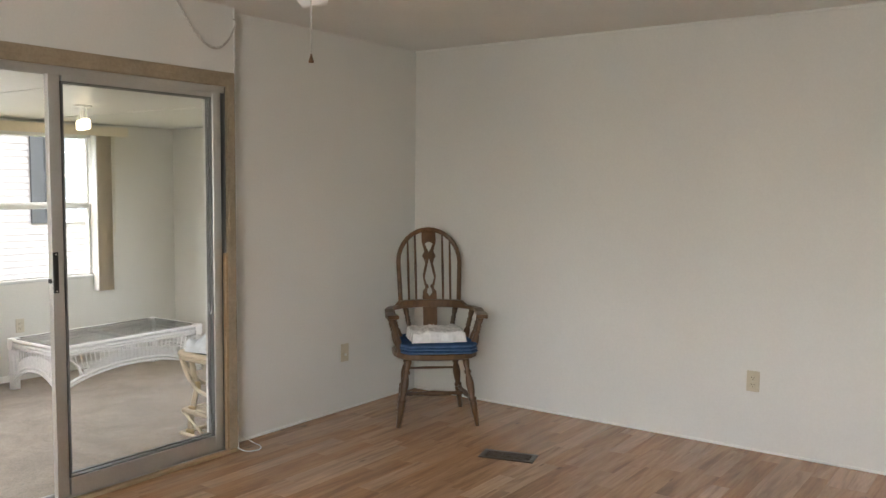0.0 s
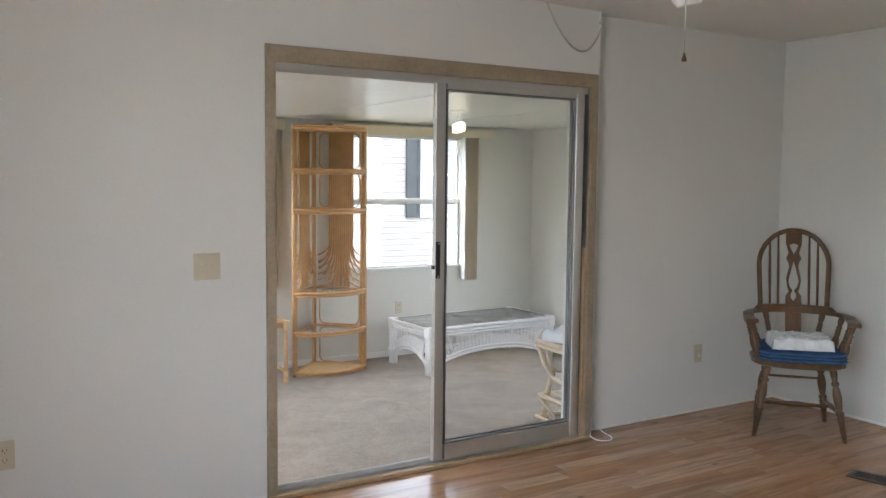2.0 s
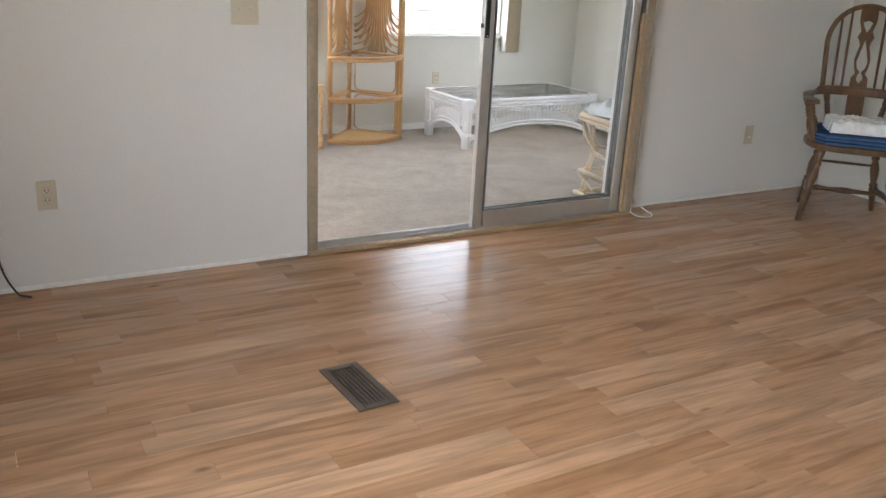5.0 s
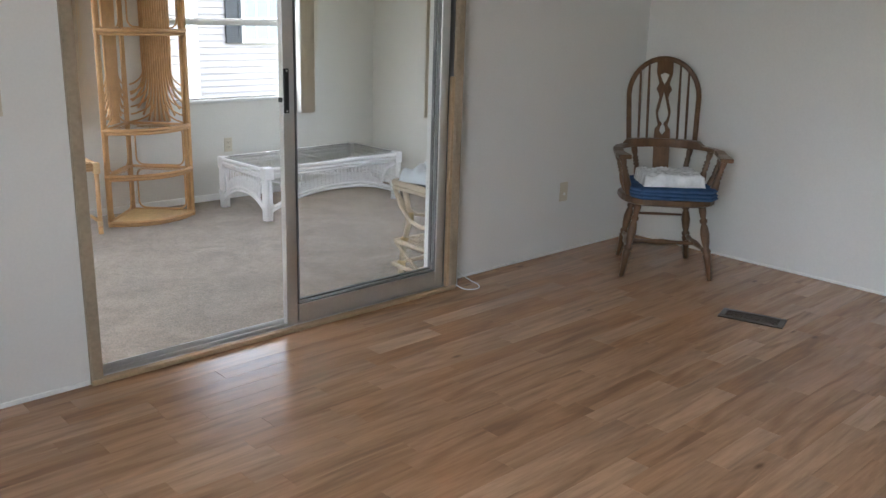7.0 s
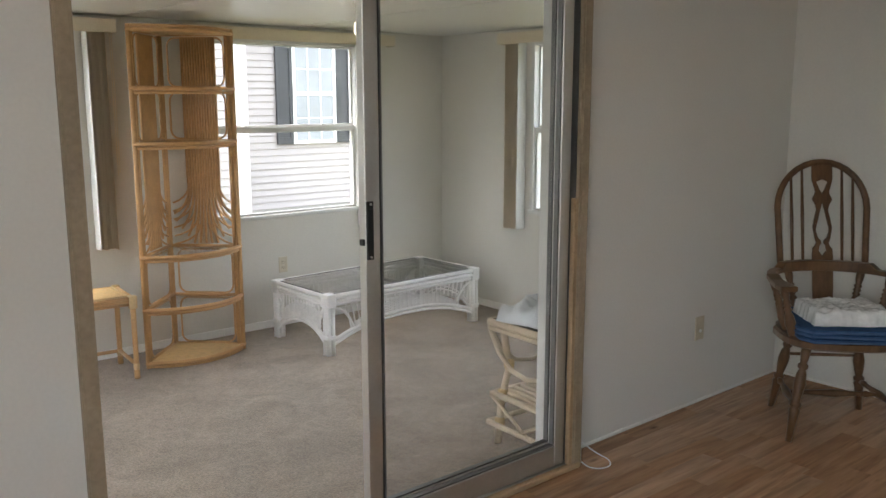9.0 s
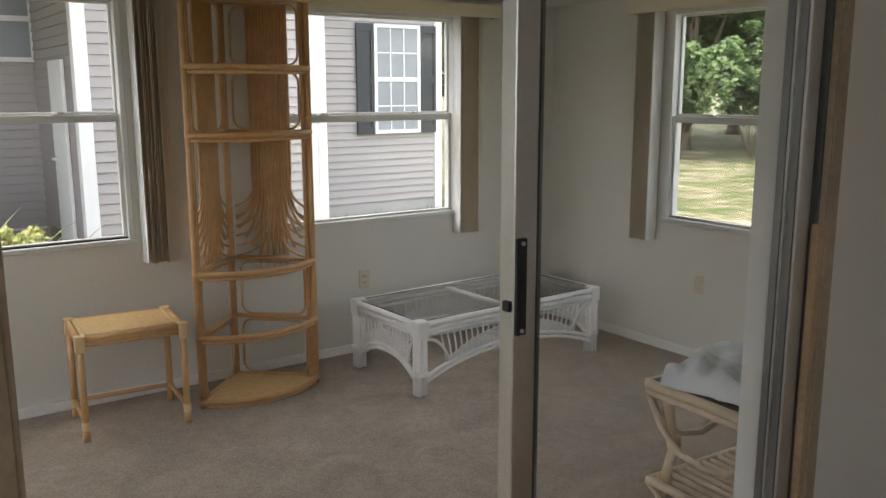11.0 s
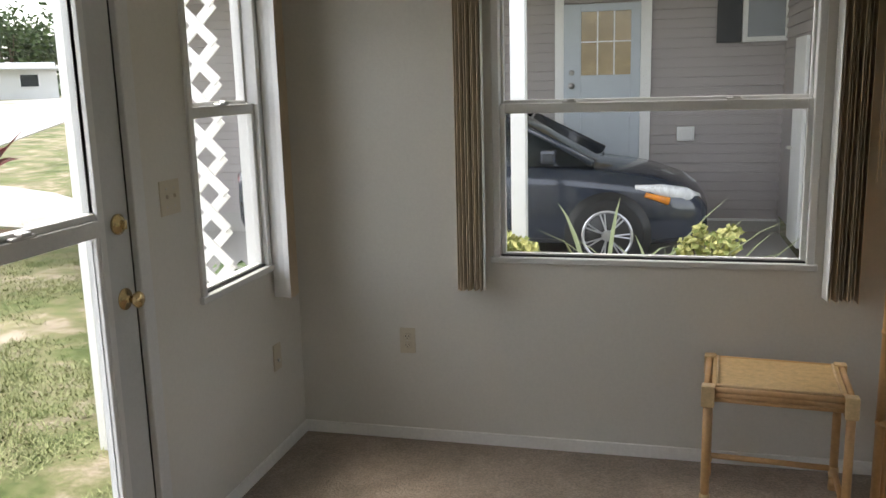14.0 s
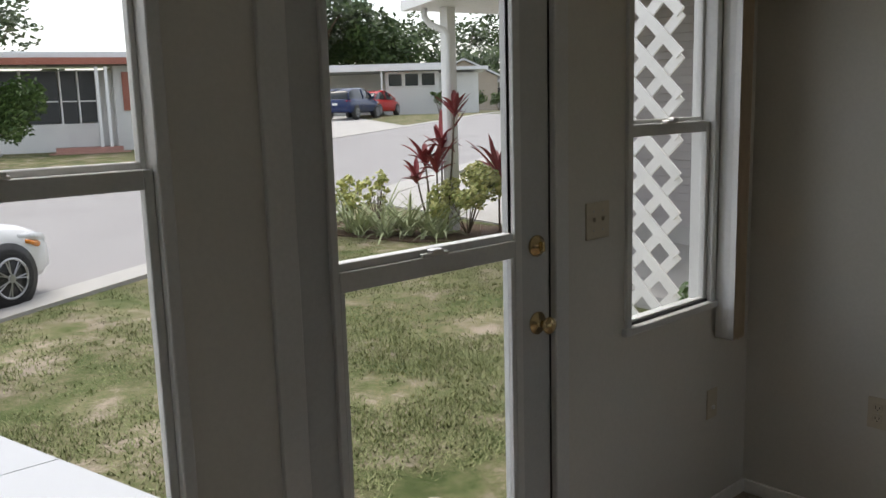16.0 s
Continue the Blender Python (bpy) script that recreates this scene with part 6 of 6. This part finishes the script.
        hlg = part("headlight", tube(bmesh.new(), [(0.72 * hl, s * 0.90 * hw, 0.72 + up), (0.82 * hl, s * 0.86 * hw, 0.69 + up), (0.91 * hl, s * 0.75 * hw, 0.64 + up), (0.955 * hl, s * 0.58 * hw, 0.60 + up)], [0.025, 0.055, 0.07, 0.05], 10), LENS, c, "clear headlight", True)
        part("indicator", tube(bmesh.new(), [(0.76 * hl, s * 0.935 * hw, 0.66 + up), (0.85 * hl, s * 0.885 * hw, 0.60 + up)], [0.02, 0.035], 8), AMBER, hlg, "amber indicator", True)
        part("tail_light", tube(bmesh.new(), [(-0.90 * hl, s * 0.90 * hw, 0.80 + up), (-0.985 * hl, s * 0.72 * hw, 0.78 + up)], [0.05, 0.06], 8), REDLENS, c, "red tail light", True)
        for x in (0.62, -0.60):
            R = 0.315 if not suv else 0.35
            y0, y1 = s * (hw - 0.17), s * (hw + 0.015)
            # black drum fills the uncut wheel arch, its shade put into the colour
            arch2 = part("wheel_arch", turned(((0, R + 0.05), (1, R + 0.055)), (x * hl, y0, R), (x * hl, y1 - s * 0.01, R), 28), BLACK, c, "", True)
            wh = part("wheel", turned(((0, R * 0.7), (0.02, R * 0.95), (0.15, R), (0.85, R), (0.97, R * 0.95), (1, R * 0.74)), (x * hl, y0, R), (x * hl, y1 + s * 0.012, R), 28), TYRE, c, "black tyre", True)
            # black disc behind the spokes, the dark of their gaps as colour
            part("rim", turned(((0, R * 0.68), (0.6, R * 0.70), (0.61, R * 0.64), (1, R * 0.62)), (x * hl, y1 - s * 0.005, R), (x * hl, y1 + s * 0.016, R), 28), BLACK, wh, "", True)
            ri = part("spokes", bmesh.new(), RIM, wh, "silver alloy spokes")
            bm = bmesh.new()
            tube(bm, [(x * hl + R * 0.66 * math.cos(6.28319 * k / 24), y1 + s * 0.018, R + R * 0.66 * math.sin(6.28319 * k / 24)) for k in range(24)], 0.014, 5, True)
            tube(bm, [(x * hl, y1 + s * 0.010, R), (x * hl, y1 + s * 0.03, R)], [0.055, 0.045], 10)
            for k in range(spokes):
                for dq in (-0.10, 0.10):
                    a = 6.28319 * k / spokes
                    tube(bm, [(x * hl + 0.04 * math.cos(a), y1 + s * 0.024, R + 0.04 * math.sin(a)), (x * hl + R * 0.64 * math.cos(a + dq), y1 + s * 0.02, R + R * 0.64 * math.sin(a + dq))], 0.008, 5)
            bm.to_mesh(ri.data)
            bm.free()
        part("door_handle", blocks((-0.02 * hl, 0.06 * hl, min(s * 1.0 * hw, s * 1.02 * hw), max(s * 1.0 * hw, s * 1.02 * hw), 0.80 + up, 0.825 + up), bevel=0.006), paint, c)
    part("grille", blocks((0.955 * hl, 0.99 * hl, -0.36 * hw, 0.36 * hw, 0.40 + up, 0.50 + up), bevel=0.01), BLACK, c)
    part("number_plate", blocks((-1.005 * hl, -0.99 * hl, -0.16, 0.16, 0.58 + up, 0.70 + up)), WHITE, c)
    return c


NAVY = surface("black_car_paint", (0.026, 0.033, 0.048), 0.10, 0.05, 3, 20, 0.0, gloss=0.8)
WHITECAR = surface("white_car_paint", (0.78, 0.78, 0.78), 0.2, 0.02, 3, 20, 0.0)
BLUECAR = surface("blue_car_paint", (0.014, 0.028, 0.095), 0.2, 0.03, 3, 20, 0.0)
REDCAR = surface("red_car_paint", (0.45, 0.02, 0.02), 0.2, 0.03, 3, 20, 0.0)
car(pose(-1.27, 8.03, -0.24, 0, 0, 0), NAVY, "black compact sedan parked in the neighbour's carport")
car(pose(-8.07, 1.02, gz(-8.5, 2) + 0.014, 0, 0, 117.6) @ Matrix.Scale(0.9, 4), WHITECAR, "white hatchback parked along the street")

# ---- across the street ----
WHITESIDE = surface("white_siding", (0.70, 0.70, 0.68), 0.6, 0.05, 2, 60, 0.1)
FASCIA = surface("red_brown_fascia", (0.36, 0.13, 0.09), 0.6, 0.08, 3, 60, 0.05)
ROOFW = surface("white_metal_roof", (0.72, 0.73, 0.74), 0.5, 0.05, 2, 40, 0.05)
SCREEN = surface("dark_screen", (0.035, 0.037, 0.04), 0.4, 0.1, 3, 60, 0.0)
TAN = surface("tan_stucco", (0.42, 0.36, 0.29), 0.85, 0.06, 2, 40, 0.2)
BRICK = surface("red_brick_step", (0.40, 0.22, 0.18), 0.85, 0.15, 6, 40, 0.3)


def house_at(x, y, turn, label):
    return thing("house", (x, y, gz(x, y)), turn, label, "house", "houses across the street")


h = house_at(-28.0, 9.4, 71.5, "white mobile home with a red-brown fascia and a screened porch")
part("wall", blocks((-8, 2.1, 0.9, 5, -0.4, 2.65), (2.1, 7, 0.2, 5, -0.4, 2.75)), WHITESIDE, h)
for k in range(14):
    part("siding_course", blocks((2.12, 6.98, 0.185, 0.2, 0.05 + 0.19 * k, 0.225 + 0.19 * k)), WHITESIDE, h)
part("roof", blocks((-9, 7.6, -0.5, 6, 2.95, 3.12), (-9, 7.6, 1.5, 4.5, 3.12, 3.3)), ROOFW, h)
part("fascia", blocks((-9, 7.6, -0.56, -0.5, 2.76, 2.97)), FASCIA, h)
part("knee_wall", blocks((-8, 1.55, 0.60, 0.72, -0.4, 0.92)), WHITESIDE, h)
for k, (a, b) in enumerate(((-7.4, -5.2), (-5.1, -2.9), (-2.8, -0.72), (-0.62, 0.42), (0.52, 0.98), (1.06, 1.55))):
    w = part("screen", blocks((a, b, 0.64, 0.66, 0.95 if k != 4 else 0.1, 2.6)), SCREEN, h, "dark insect screen")
    part("screen_frame", blocks((a - 0.05, a, 0.60, 0.68, 0.9, 2.66), (a, b, 0.60, 0.68, 1.62, 1.66)), NTRIM, w)
for x in (1.58, 1.86):
    part("porch_post", blocks((x - 0.05, x + 0.05, -0.45, -0.35, -0.3, 2.7)), NTRIM, h)
wn2 = part("window", blocks((2.6, 3.9, 0.12, 0.2, 1.35, 2.5)), NTRIM, h)
part("pane", blocks((2.68, 3.82, 0.10, 0.118, 1.42, 2.43)), CARGLASS, wn2)
part("shutter", blocks((2.36, 2.58, 0.13, 0.2, 1.3, 2.55)), FASCIA, h)
part("porch_step", blocks((0.2, 2.2, -0.5, 0.5, -0.4, 0.16), (0.0, 2.4, -0.8, -0.5, -0.4, 0.02)), BRICK, h)
shrub(-26.5, 13.0, 1.6, 1.3, 51, "clipped dark green hedge by the white home", LEAF_MID, 1800, 0.10)
shrub(-26.3, 14.0, 1.6, 1.25, 52, "clipped dark green hedge by the white home", LEAF_MID, 1500, 0.10)

h = house_at(-41.0, 36.3, 49, "long low white home with a flat roof and a carport")
part("wall", blocks((-2.0, 1.4, 0, 6, -0.6, 2.7), (-9, -2.0, 4, 6, -0.6, 2.7), (1.4, 4.0, 1.2, 6, -0.6, 2.6)), WHITESIDE, h)
part("roof", blocks((-10, 2.0, -1.0, 7, 2.8, 3.15), (2.0, 4.6, 0.4, 7, 2.75, 2.95)), ROOFW, h)
part("fascia", blocks((-10, 2.0, -1.06, -1.0, 2.72, 3.0)), NTRIM, h)
for k in range(3):
    a = -1.85 + 1.05 * k
    w = part("window", blocks((a, a + 0.95, -0.06, 0.0, 1.75, 2.6)), NTRIM, h)
    part("pane", blocks((a + 0.06, a + 0.89, -0.08, -0.061, 1.8, 2.55)), CARGLASS, w)
for a, b, c, dd in ((-7.6, -6.7, 0.0, 2.1), (-5.5, -4.6, 0.0, 2.1)):
    part("door", blocks((a, b, 3.93, 4.0, c, dd)), NTRIM, h)
w = part("window", blocks((-9.0, -7.9, 3.93, 4.0, 1.0, 2.2)), NTRIM, h)
part("pane", blocks((-8.9, -8.0, 3.9, 3.929, 1.08, 2.12)), CARGLASS, w)
for x in (-9.6, -5.9, -2.2):
    part("carport_post", blocks((x - 0.06, x + 0.06, -0.85, -0.73, -0.6, 2.8)), NTRIM, h)
car(pose(-38.4, 29.2, gz(-38.4, 29.2) + 0.03, 0, 0, 118), BLUECAR, "dark blue compact SUV parked across the street", 4.4, 1.8, 1.5, True)
car(pose(-40.6, 32.6, gz(-40.6, 32.6) + 0.03, 0, 0, 118), REDCAR, "red sedan parked under a carport across the street")

h = house_at(-53.3, 52.4, 46, "tan stucco house with a gable roof")
bm = bmesh.new()
pts = [(-2.9, -0.6), (2.9, -0.6), (2.9, 2.9), (0, 4.3), (-2.9, 2.9)]
a, b = [bm.verts.new((x, 0, z)) for x, z in pts], [bm.verts.new((x, 8, z)) for x, z in pts]
bm.faces.new(a), bm.faces.new(b[::-1])
for i in range(5):
    bm.faces.new((a[i], a[(i + 1) % 5], b[(i + 1) % 5], b[i]))
bmesh.ops.recalc_face_normals(bm, faces=bm.faces)
part("wall", bm, TAN, h)
for s in (-1, 1):
    bm = bmesh.new()
    v = [bm.verts.new(p) for p in ((0, -0.3, 4.36), (s * 3.3, -0.3, 2.78), (s * 3.3, 8.3, 2.78), (0, 8.3, 4.36), (0, -0.3, 4.52), (s * 3.3, -0.3, 2.94), (s * 3.3, 8.3, 2.94), (0, 8.3, 4.52))]
    for f in ((3, 2, 1, 0), (4, 5, 6, 7), (0, 1, 5, 4), (1, 2, 6, 5), (2, 3, 7, 6), (3, 0, 4, 7)):
        bm.faces.new([v[i] for i in f])
    bmesh.ops.recalc_face_normals(bm, faces=bm.faces)
    part("roof", bm, ROOFW, h)
w = part("window", blocks((-0.25, 0.25, -0.05, 0, 1.9, 2.6)), NTRIM, h)
h = house_at(-54.5, 60.5, 43, "low white home with a pale metal roof")
part("wall", blocks((-4, 6, 0, 6, -0.6, 2.5)), WHITESIDE, h)
part("roof", blocks((-4.8, 6.8, -1.4, 7, 2.5, 2.7), (-4, 6, 1, 5, 2.7, 3.1)), ROOFW, h)
for k in range(3):
    w = part("window", blocks((-3 + 3 * k, -1.4 + 3 * k, -0.05, 0, 1.0, 2.1)), NTRIM, h)
    part("pane", blocks((-2.9 + 3 * k, -1.5 + 3 * k, -0.08, -0.051, 1.05, 2.05)), CARGLASS, w)

shrub(-42.0, 42.4, 2.4, 1.5, 61, "rounded green shrub on the verge", LEAF_MID, 900, 0.2)
shrub(-45.0, 48.0, 2.0, 1.3, 62, "rounded green shrub on the verge", LEAF_MID, 700, 0.2)
shrub(-39.3, 36.6, 1.2, 1.5, 63, "green shrub against the white wall", LEAF_MID, 600, 0.15)
tree(-21.7, 5.5, 4.3, 3.2, 70, "small leafy tree beside a driveway", LEAF_MID, 9000, 0.13, 0.02)
shrub(-21.3, 5.7, 2.7, 2.4, 75, "bushy green growth round the foot of the small tree", LEAF_MID, 5200, 0.12)
tree(-52, 14, 8.5, 7, 71, "tree behind the white home", None, 2200, 0.4, 0.3)
tree(-58.5, 46.4, 7.5, 9, 72, "large dark oak behind the low home", None, 6500, 0.5, 0.2)
tree(-58, 40, 13, 13, 73, "large dark oak behind the low home", None, 5500, 0.5, 0.2)
tree(-66, 39, 13, 12, 74, "large dark oak behind the low home", None, 4500, 0.55, 0.15)
for k, (x, y, hh) in enumerate(((-84, 82, 11), (-78, 92, 11), (-92, 76, 12), (-72, 98, 10), (-88, 95, 12))):
    tree(x, y, hh, 15, 80 + k, "distant tree above the roofs", None, 2600, 0.7, 0.12)
for k, (x, y, hh, ww) in enumerate(((20.5, 15.5, 7.5, 7), (25, 14, 8, 8), (22, 20, 9, 8), (29, 20, 10, 9), (17, 21.5, 8, 7), (27, 10, 8, 8), (32, 15, 10, 9), (24, 26, 10, 9), (33, 26, 11, 10))):
    tree(x, y, hh, ww, 100 + k, "leafy tree at the back of the lawn", LEAF_MID if k % 3 else LEAF_DARK, 6500, 0.34, 0.04)
for k, (x, y) in enumerate(((17.5, 13.2), (19.6, 12.6), (21.5, 12.4), (18.2, 16.0), (20.2, 17.8), (23.2, 11.4), (16.3, 18.0))):
    shrub(x, y, 3.4, 3.0 + 0.5 * (k % 3), 140 + k, "dense dark green bush under the trees", LEAF_DARK if k % 2 else LEAF_MID, 5200, 0.17)
tree(11.2, 13.5, 6.5, 4.2, 120, "tree beyond the corner of the neighbour's house", LEAF_MID, 3600, 0.17, 0.22)
tree(15.0, 19.0, 8.0, 6, 121, "tree beyond the corner of the neighbour's house", LEAF_DARK, 3200, 0.25, 0.15)

# far woods that close the view
r = random.Random(77)
clumps = []
for k in range(420):
    a = r.uniform(0, 6.283)
    rad = r.uniform(150, 190)
    clumps.append((rad * math.cos(a), rad * math.sin(a), r.uniform(0.5, 8.5), r.uniform(3, 6)))
me = leaves(r, clumps, 14000, 2.4, 1.0)
me.materials.append(LEAF_DARK)
tagged(new("far_woods", me), "distant dark green woods", "trees", "", "stuff")

# ---- laminate floor boards ----


def boards_material():
    m = bpy.data.materials.new("laminate_boards")
    m.use_nodes = True
    n, link = m.node_tree.nodes, m.node_tree.links.new
    b = n["Principled BSDF"]
    geo, oi, add = n.new("ShaderNodeNewGeometry"), n.new("ShaderNodeObjectInfo"), n.new("ShaderNodeMath")
    add.operation = "ADD"
    link(geo.outputs["Random Per Island"], add.inputs[0]), link(oi.outputs["Random"], add.inputs[1])
    fr = n.new("ShaderNodeMath")
    fr.operation = "FRACT"
    link(add.outputs[0], fr.inputs[0])
    ramp = n.new("ShaderNodeValToRGB")
    e = ramp.color_ramp.elements
    e[0].color, e[1].color = (0.355, 0.19, 0.095, 1), (0.455, 0.28, 0.165, 1)
    mid = e.new(0.55)
    mid.color = (0.40, 0.228, 0.123, 1)
    link(fr.outputs[0], ramp.inputs[0])
    co, mp = n.new("ShaderNodeTexCoord"), n.new("ShaderNodeMapping")
    off = n.new("ShaderNodeCombineXYZ")
    ten = n.new("ShaderNodeMath")
    ten.operation = "MULTIPLY"
    ten.inputs[1].default_value = 37.0
    link(fr.outputs[0], ten.inputs[0]), link(ten.outputs[0], off.inputs[1])
    link(co.outputs["Object"], mp.inputs[0]), link(off.outputs[0], mp.inputs["Location"])
    mp.inputs["Scale"].default_value = (1.15, 11, 1)
    g1, g2 = n.new("ShaderNodeTexNoise"), n.new("ShaderNodeTexNoise")
    g1.inputs["Scale"].default_value, g1.inputs["Detail"].default_value, g1.inputs["Distortion"].default_value = 1.3, 6, 1.2
    g2.inputs["Scale"].default_value, g2.inputs["Detail"].default_value = 7, 4
    link(mp.outputs[0], g1.inputs["Vector"]), link(mp.outputs[0], g2.inputs["Vector"])
    r1, r2 = n.new("ShaderNodeMapRange"), n.new("ShaderNodeMapRange")
    for r, lo, hi in ((r1, 0.66, 1.16), (r2, 0.90, 1.07)):
        r.inputs[1].default_value, r.inputs[2].default_value, r.inputs[3].default_value, r.inputs[4].default_value = 0.3, 0.62, lo, hi
    link(g1.outputs["Fac"], r1.inputs[0]), link(g2.outputs["Fac"], r2.inputs[0])
    kn = n.new("ShaderNodeTexVoronoi")
    kn.inputs["Scale"].default_value = 2.2
    km = n.new("ShaderNodeMapping")
    km.inputs["Scale"].default_value = (1.0, 2.6, 1)
    link(co.outputs["Object"], km.inputs[0]), link(off.outputs[0], km.inputs["Location"]), link(km.outputs[0], kn.inputs["Vector"])
    kr = n.new("ShaderNodeMapRange")
    kr.inputs[1].default_value, kr.inputs[2].default_value, kr.inputs[3].default_value, kr.inputs[4].default_value = 0.02, 0.085, 0.42, 1.0
    link(kn.outputs["Distance"], kr.inputs[0])
    a, c = n.new("ShaderNodeMath"), n.new("ShaderNodeMath")
    a.operation = c.operation = "MULTIPLY"
    link(r1.outputs[0], a.inputs[0]), link(r2.outputs[0], a.inputs[1]), link(a.outputs[0], c.inputs[0]), link(kr.outputs[0], c.inputs[1])
    sc = n.new("ShaderNodeVectorMath")
    sc.operation = "SCALE"
    link(ramp.outputs[0], sc.inputs[0]), link(c.outputs[0], sc.inputs["Scale"])
    link(sc.outputs[0], b.inputs["Base Color"])
    b.inputs["Roughness"].default_value = 0.24
    b.inputs["Specular IOR Level"].default_value = 0.5
    bp = n.new("ShaderNodeBump")
    bp.inputs["Strength"].default_value, bp.inputs["Distance"].default_value = 0.06, 0.002
    link(g1.outputs["Fac"], bp.inputs["Height"]), link(bp.outputs[0], b.inputs["Normal"])
    return m


BOARDS = boards_material()
fl = tagged(new("floor"), "honey-brown laminate floor of random narrow strips", "", "", "structure")
rng = random.Random(11)
WIDE = 0.092
far = bmesh.new()
lengths = (0.36, 0.48, 0.60, 0.75, 0.95)
shared = {}
for L in lengths:
    bm = blocks((0.0004, L - 0.0004, 0.0003, WIDE - 0.0003, -0.009, 0.0))
    me = bpy.data.meshes.new("board")
    bm.to_mesh(me)
    bm.free()
    me.materials.append(BOARDS)
    shared[L] = me
near_count = 0
y = 0.0
while y > SOUTH - 0.02:
    x = LW - rng.random() * 0.5
    while x < RW - 0.01:
        L = rng.choice(lengths)
        inside = x >= LW and x + L <= RW and y + WIDE <= 0.0
        if inside and near_count < 300 and -2.9 < y < 0.0 and x > -1.5:
            ob = new("board", shared[L])
            ob.location = (x, y, 0)
            ob.parent = fl
            near_count += 1
        else:
            xa, xb = max(x, LW), min(x + L, RW)
            if y + WIDE > 0.0:
                xa = max(xa, 1.935)
            if xb - xa > 0.01:
                box(far, xa + 0.0004, xb - 0.0004, y + 0.0003, y + WIDE - 0.0003, -0.009, 0.0)
        x += L
    y -= WIDE
tagged(part("boards", far, BOARDS, fl, "further narrow laminate strips"), kind="stuff")
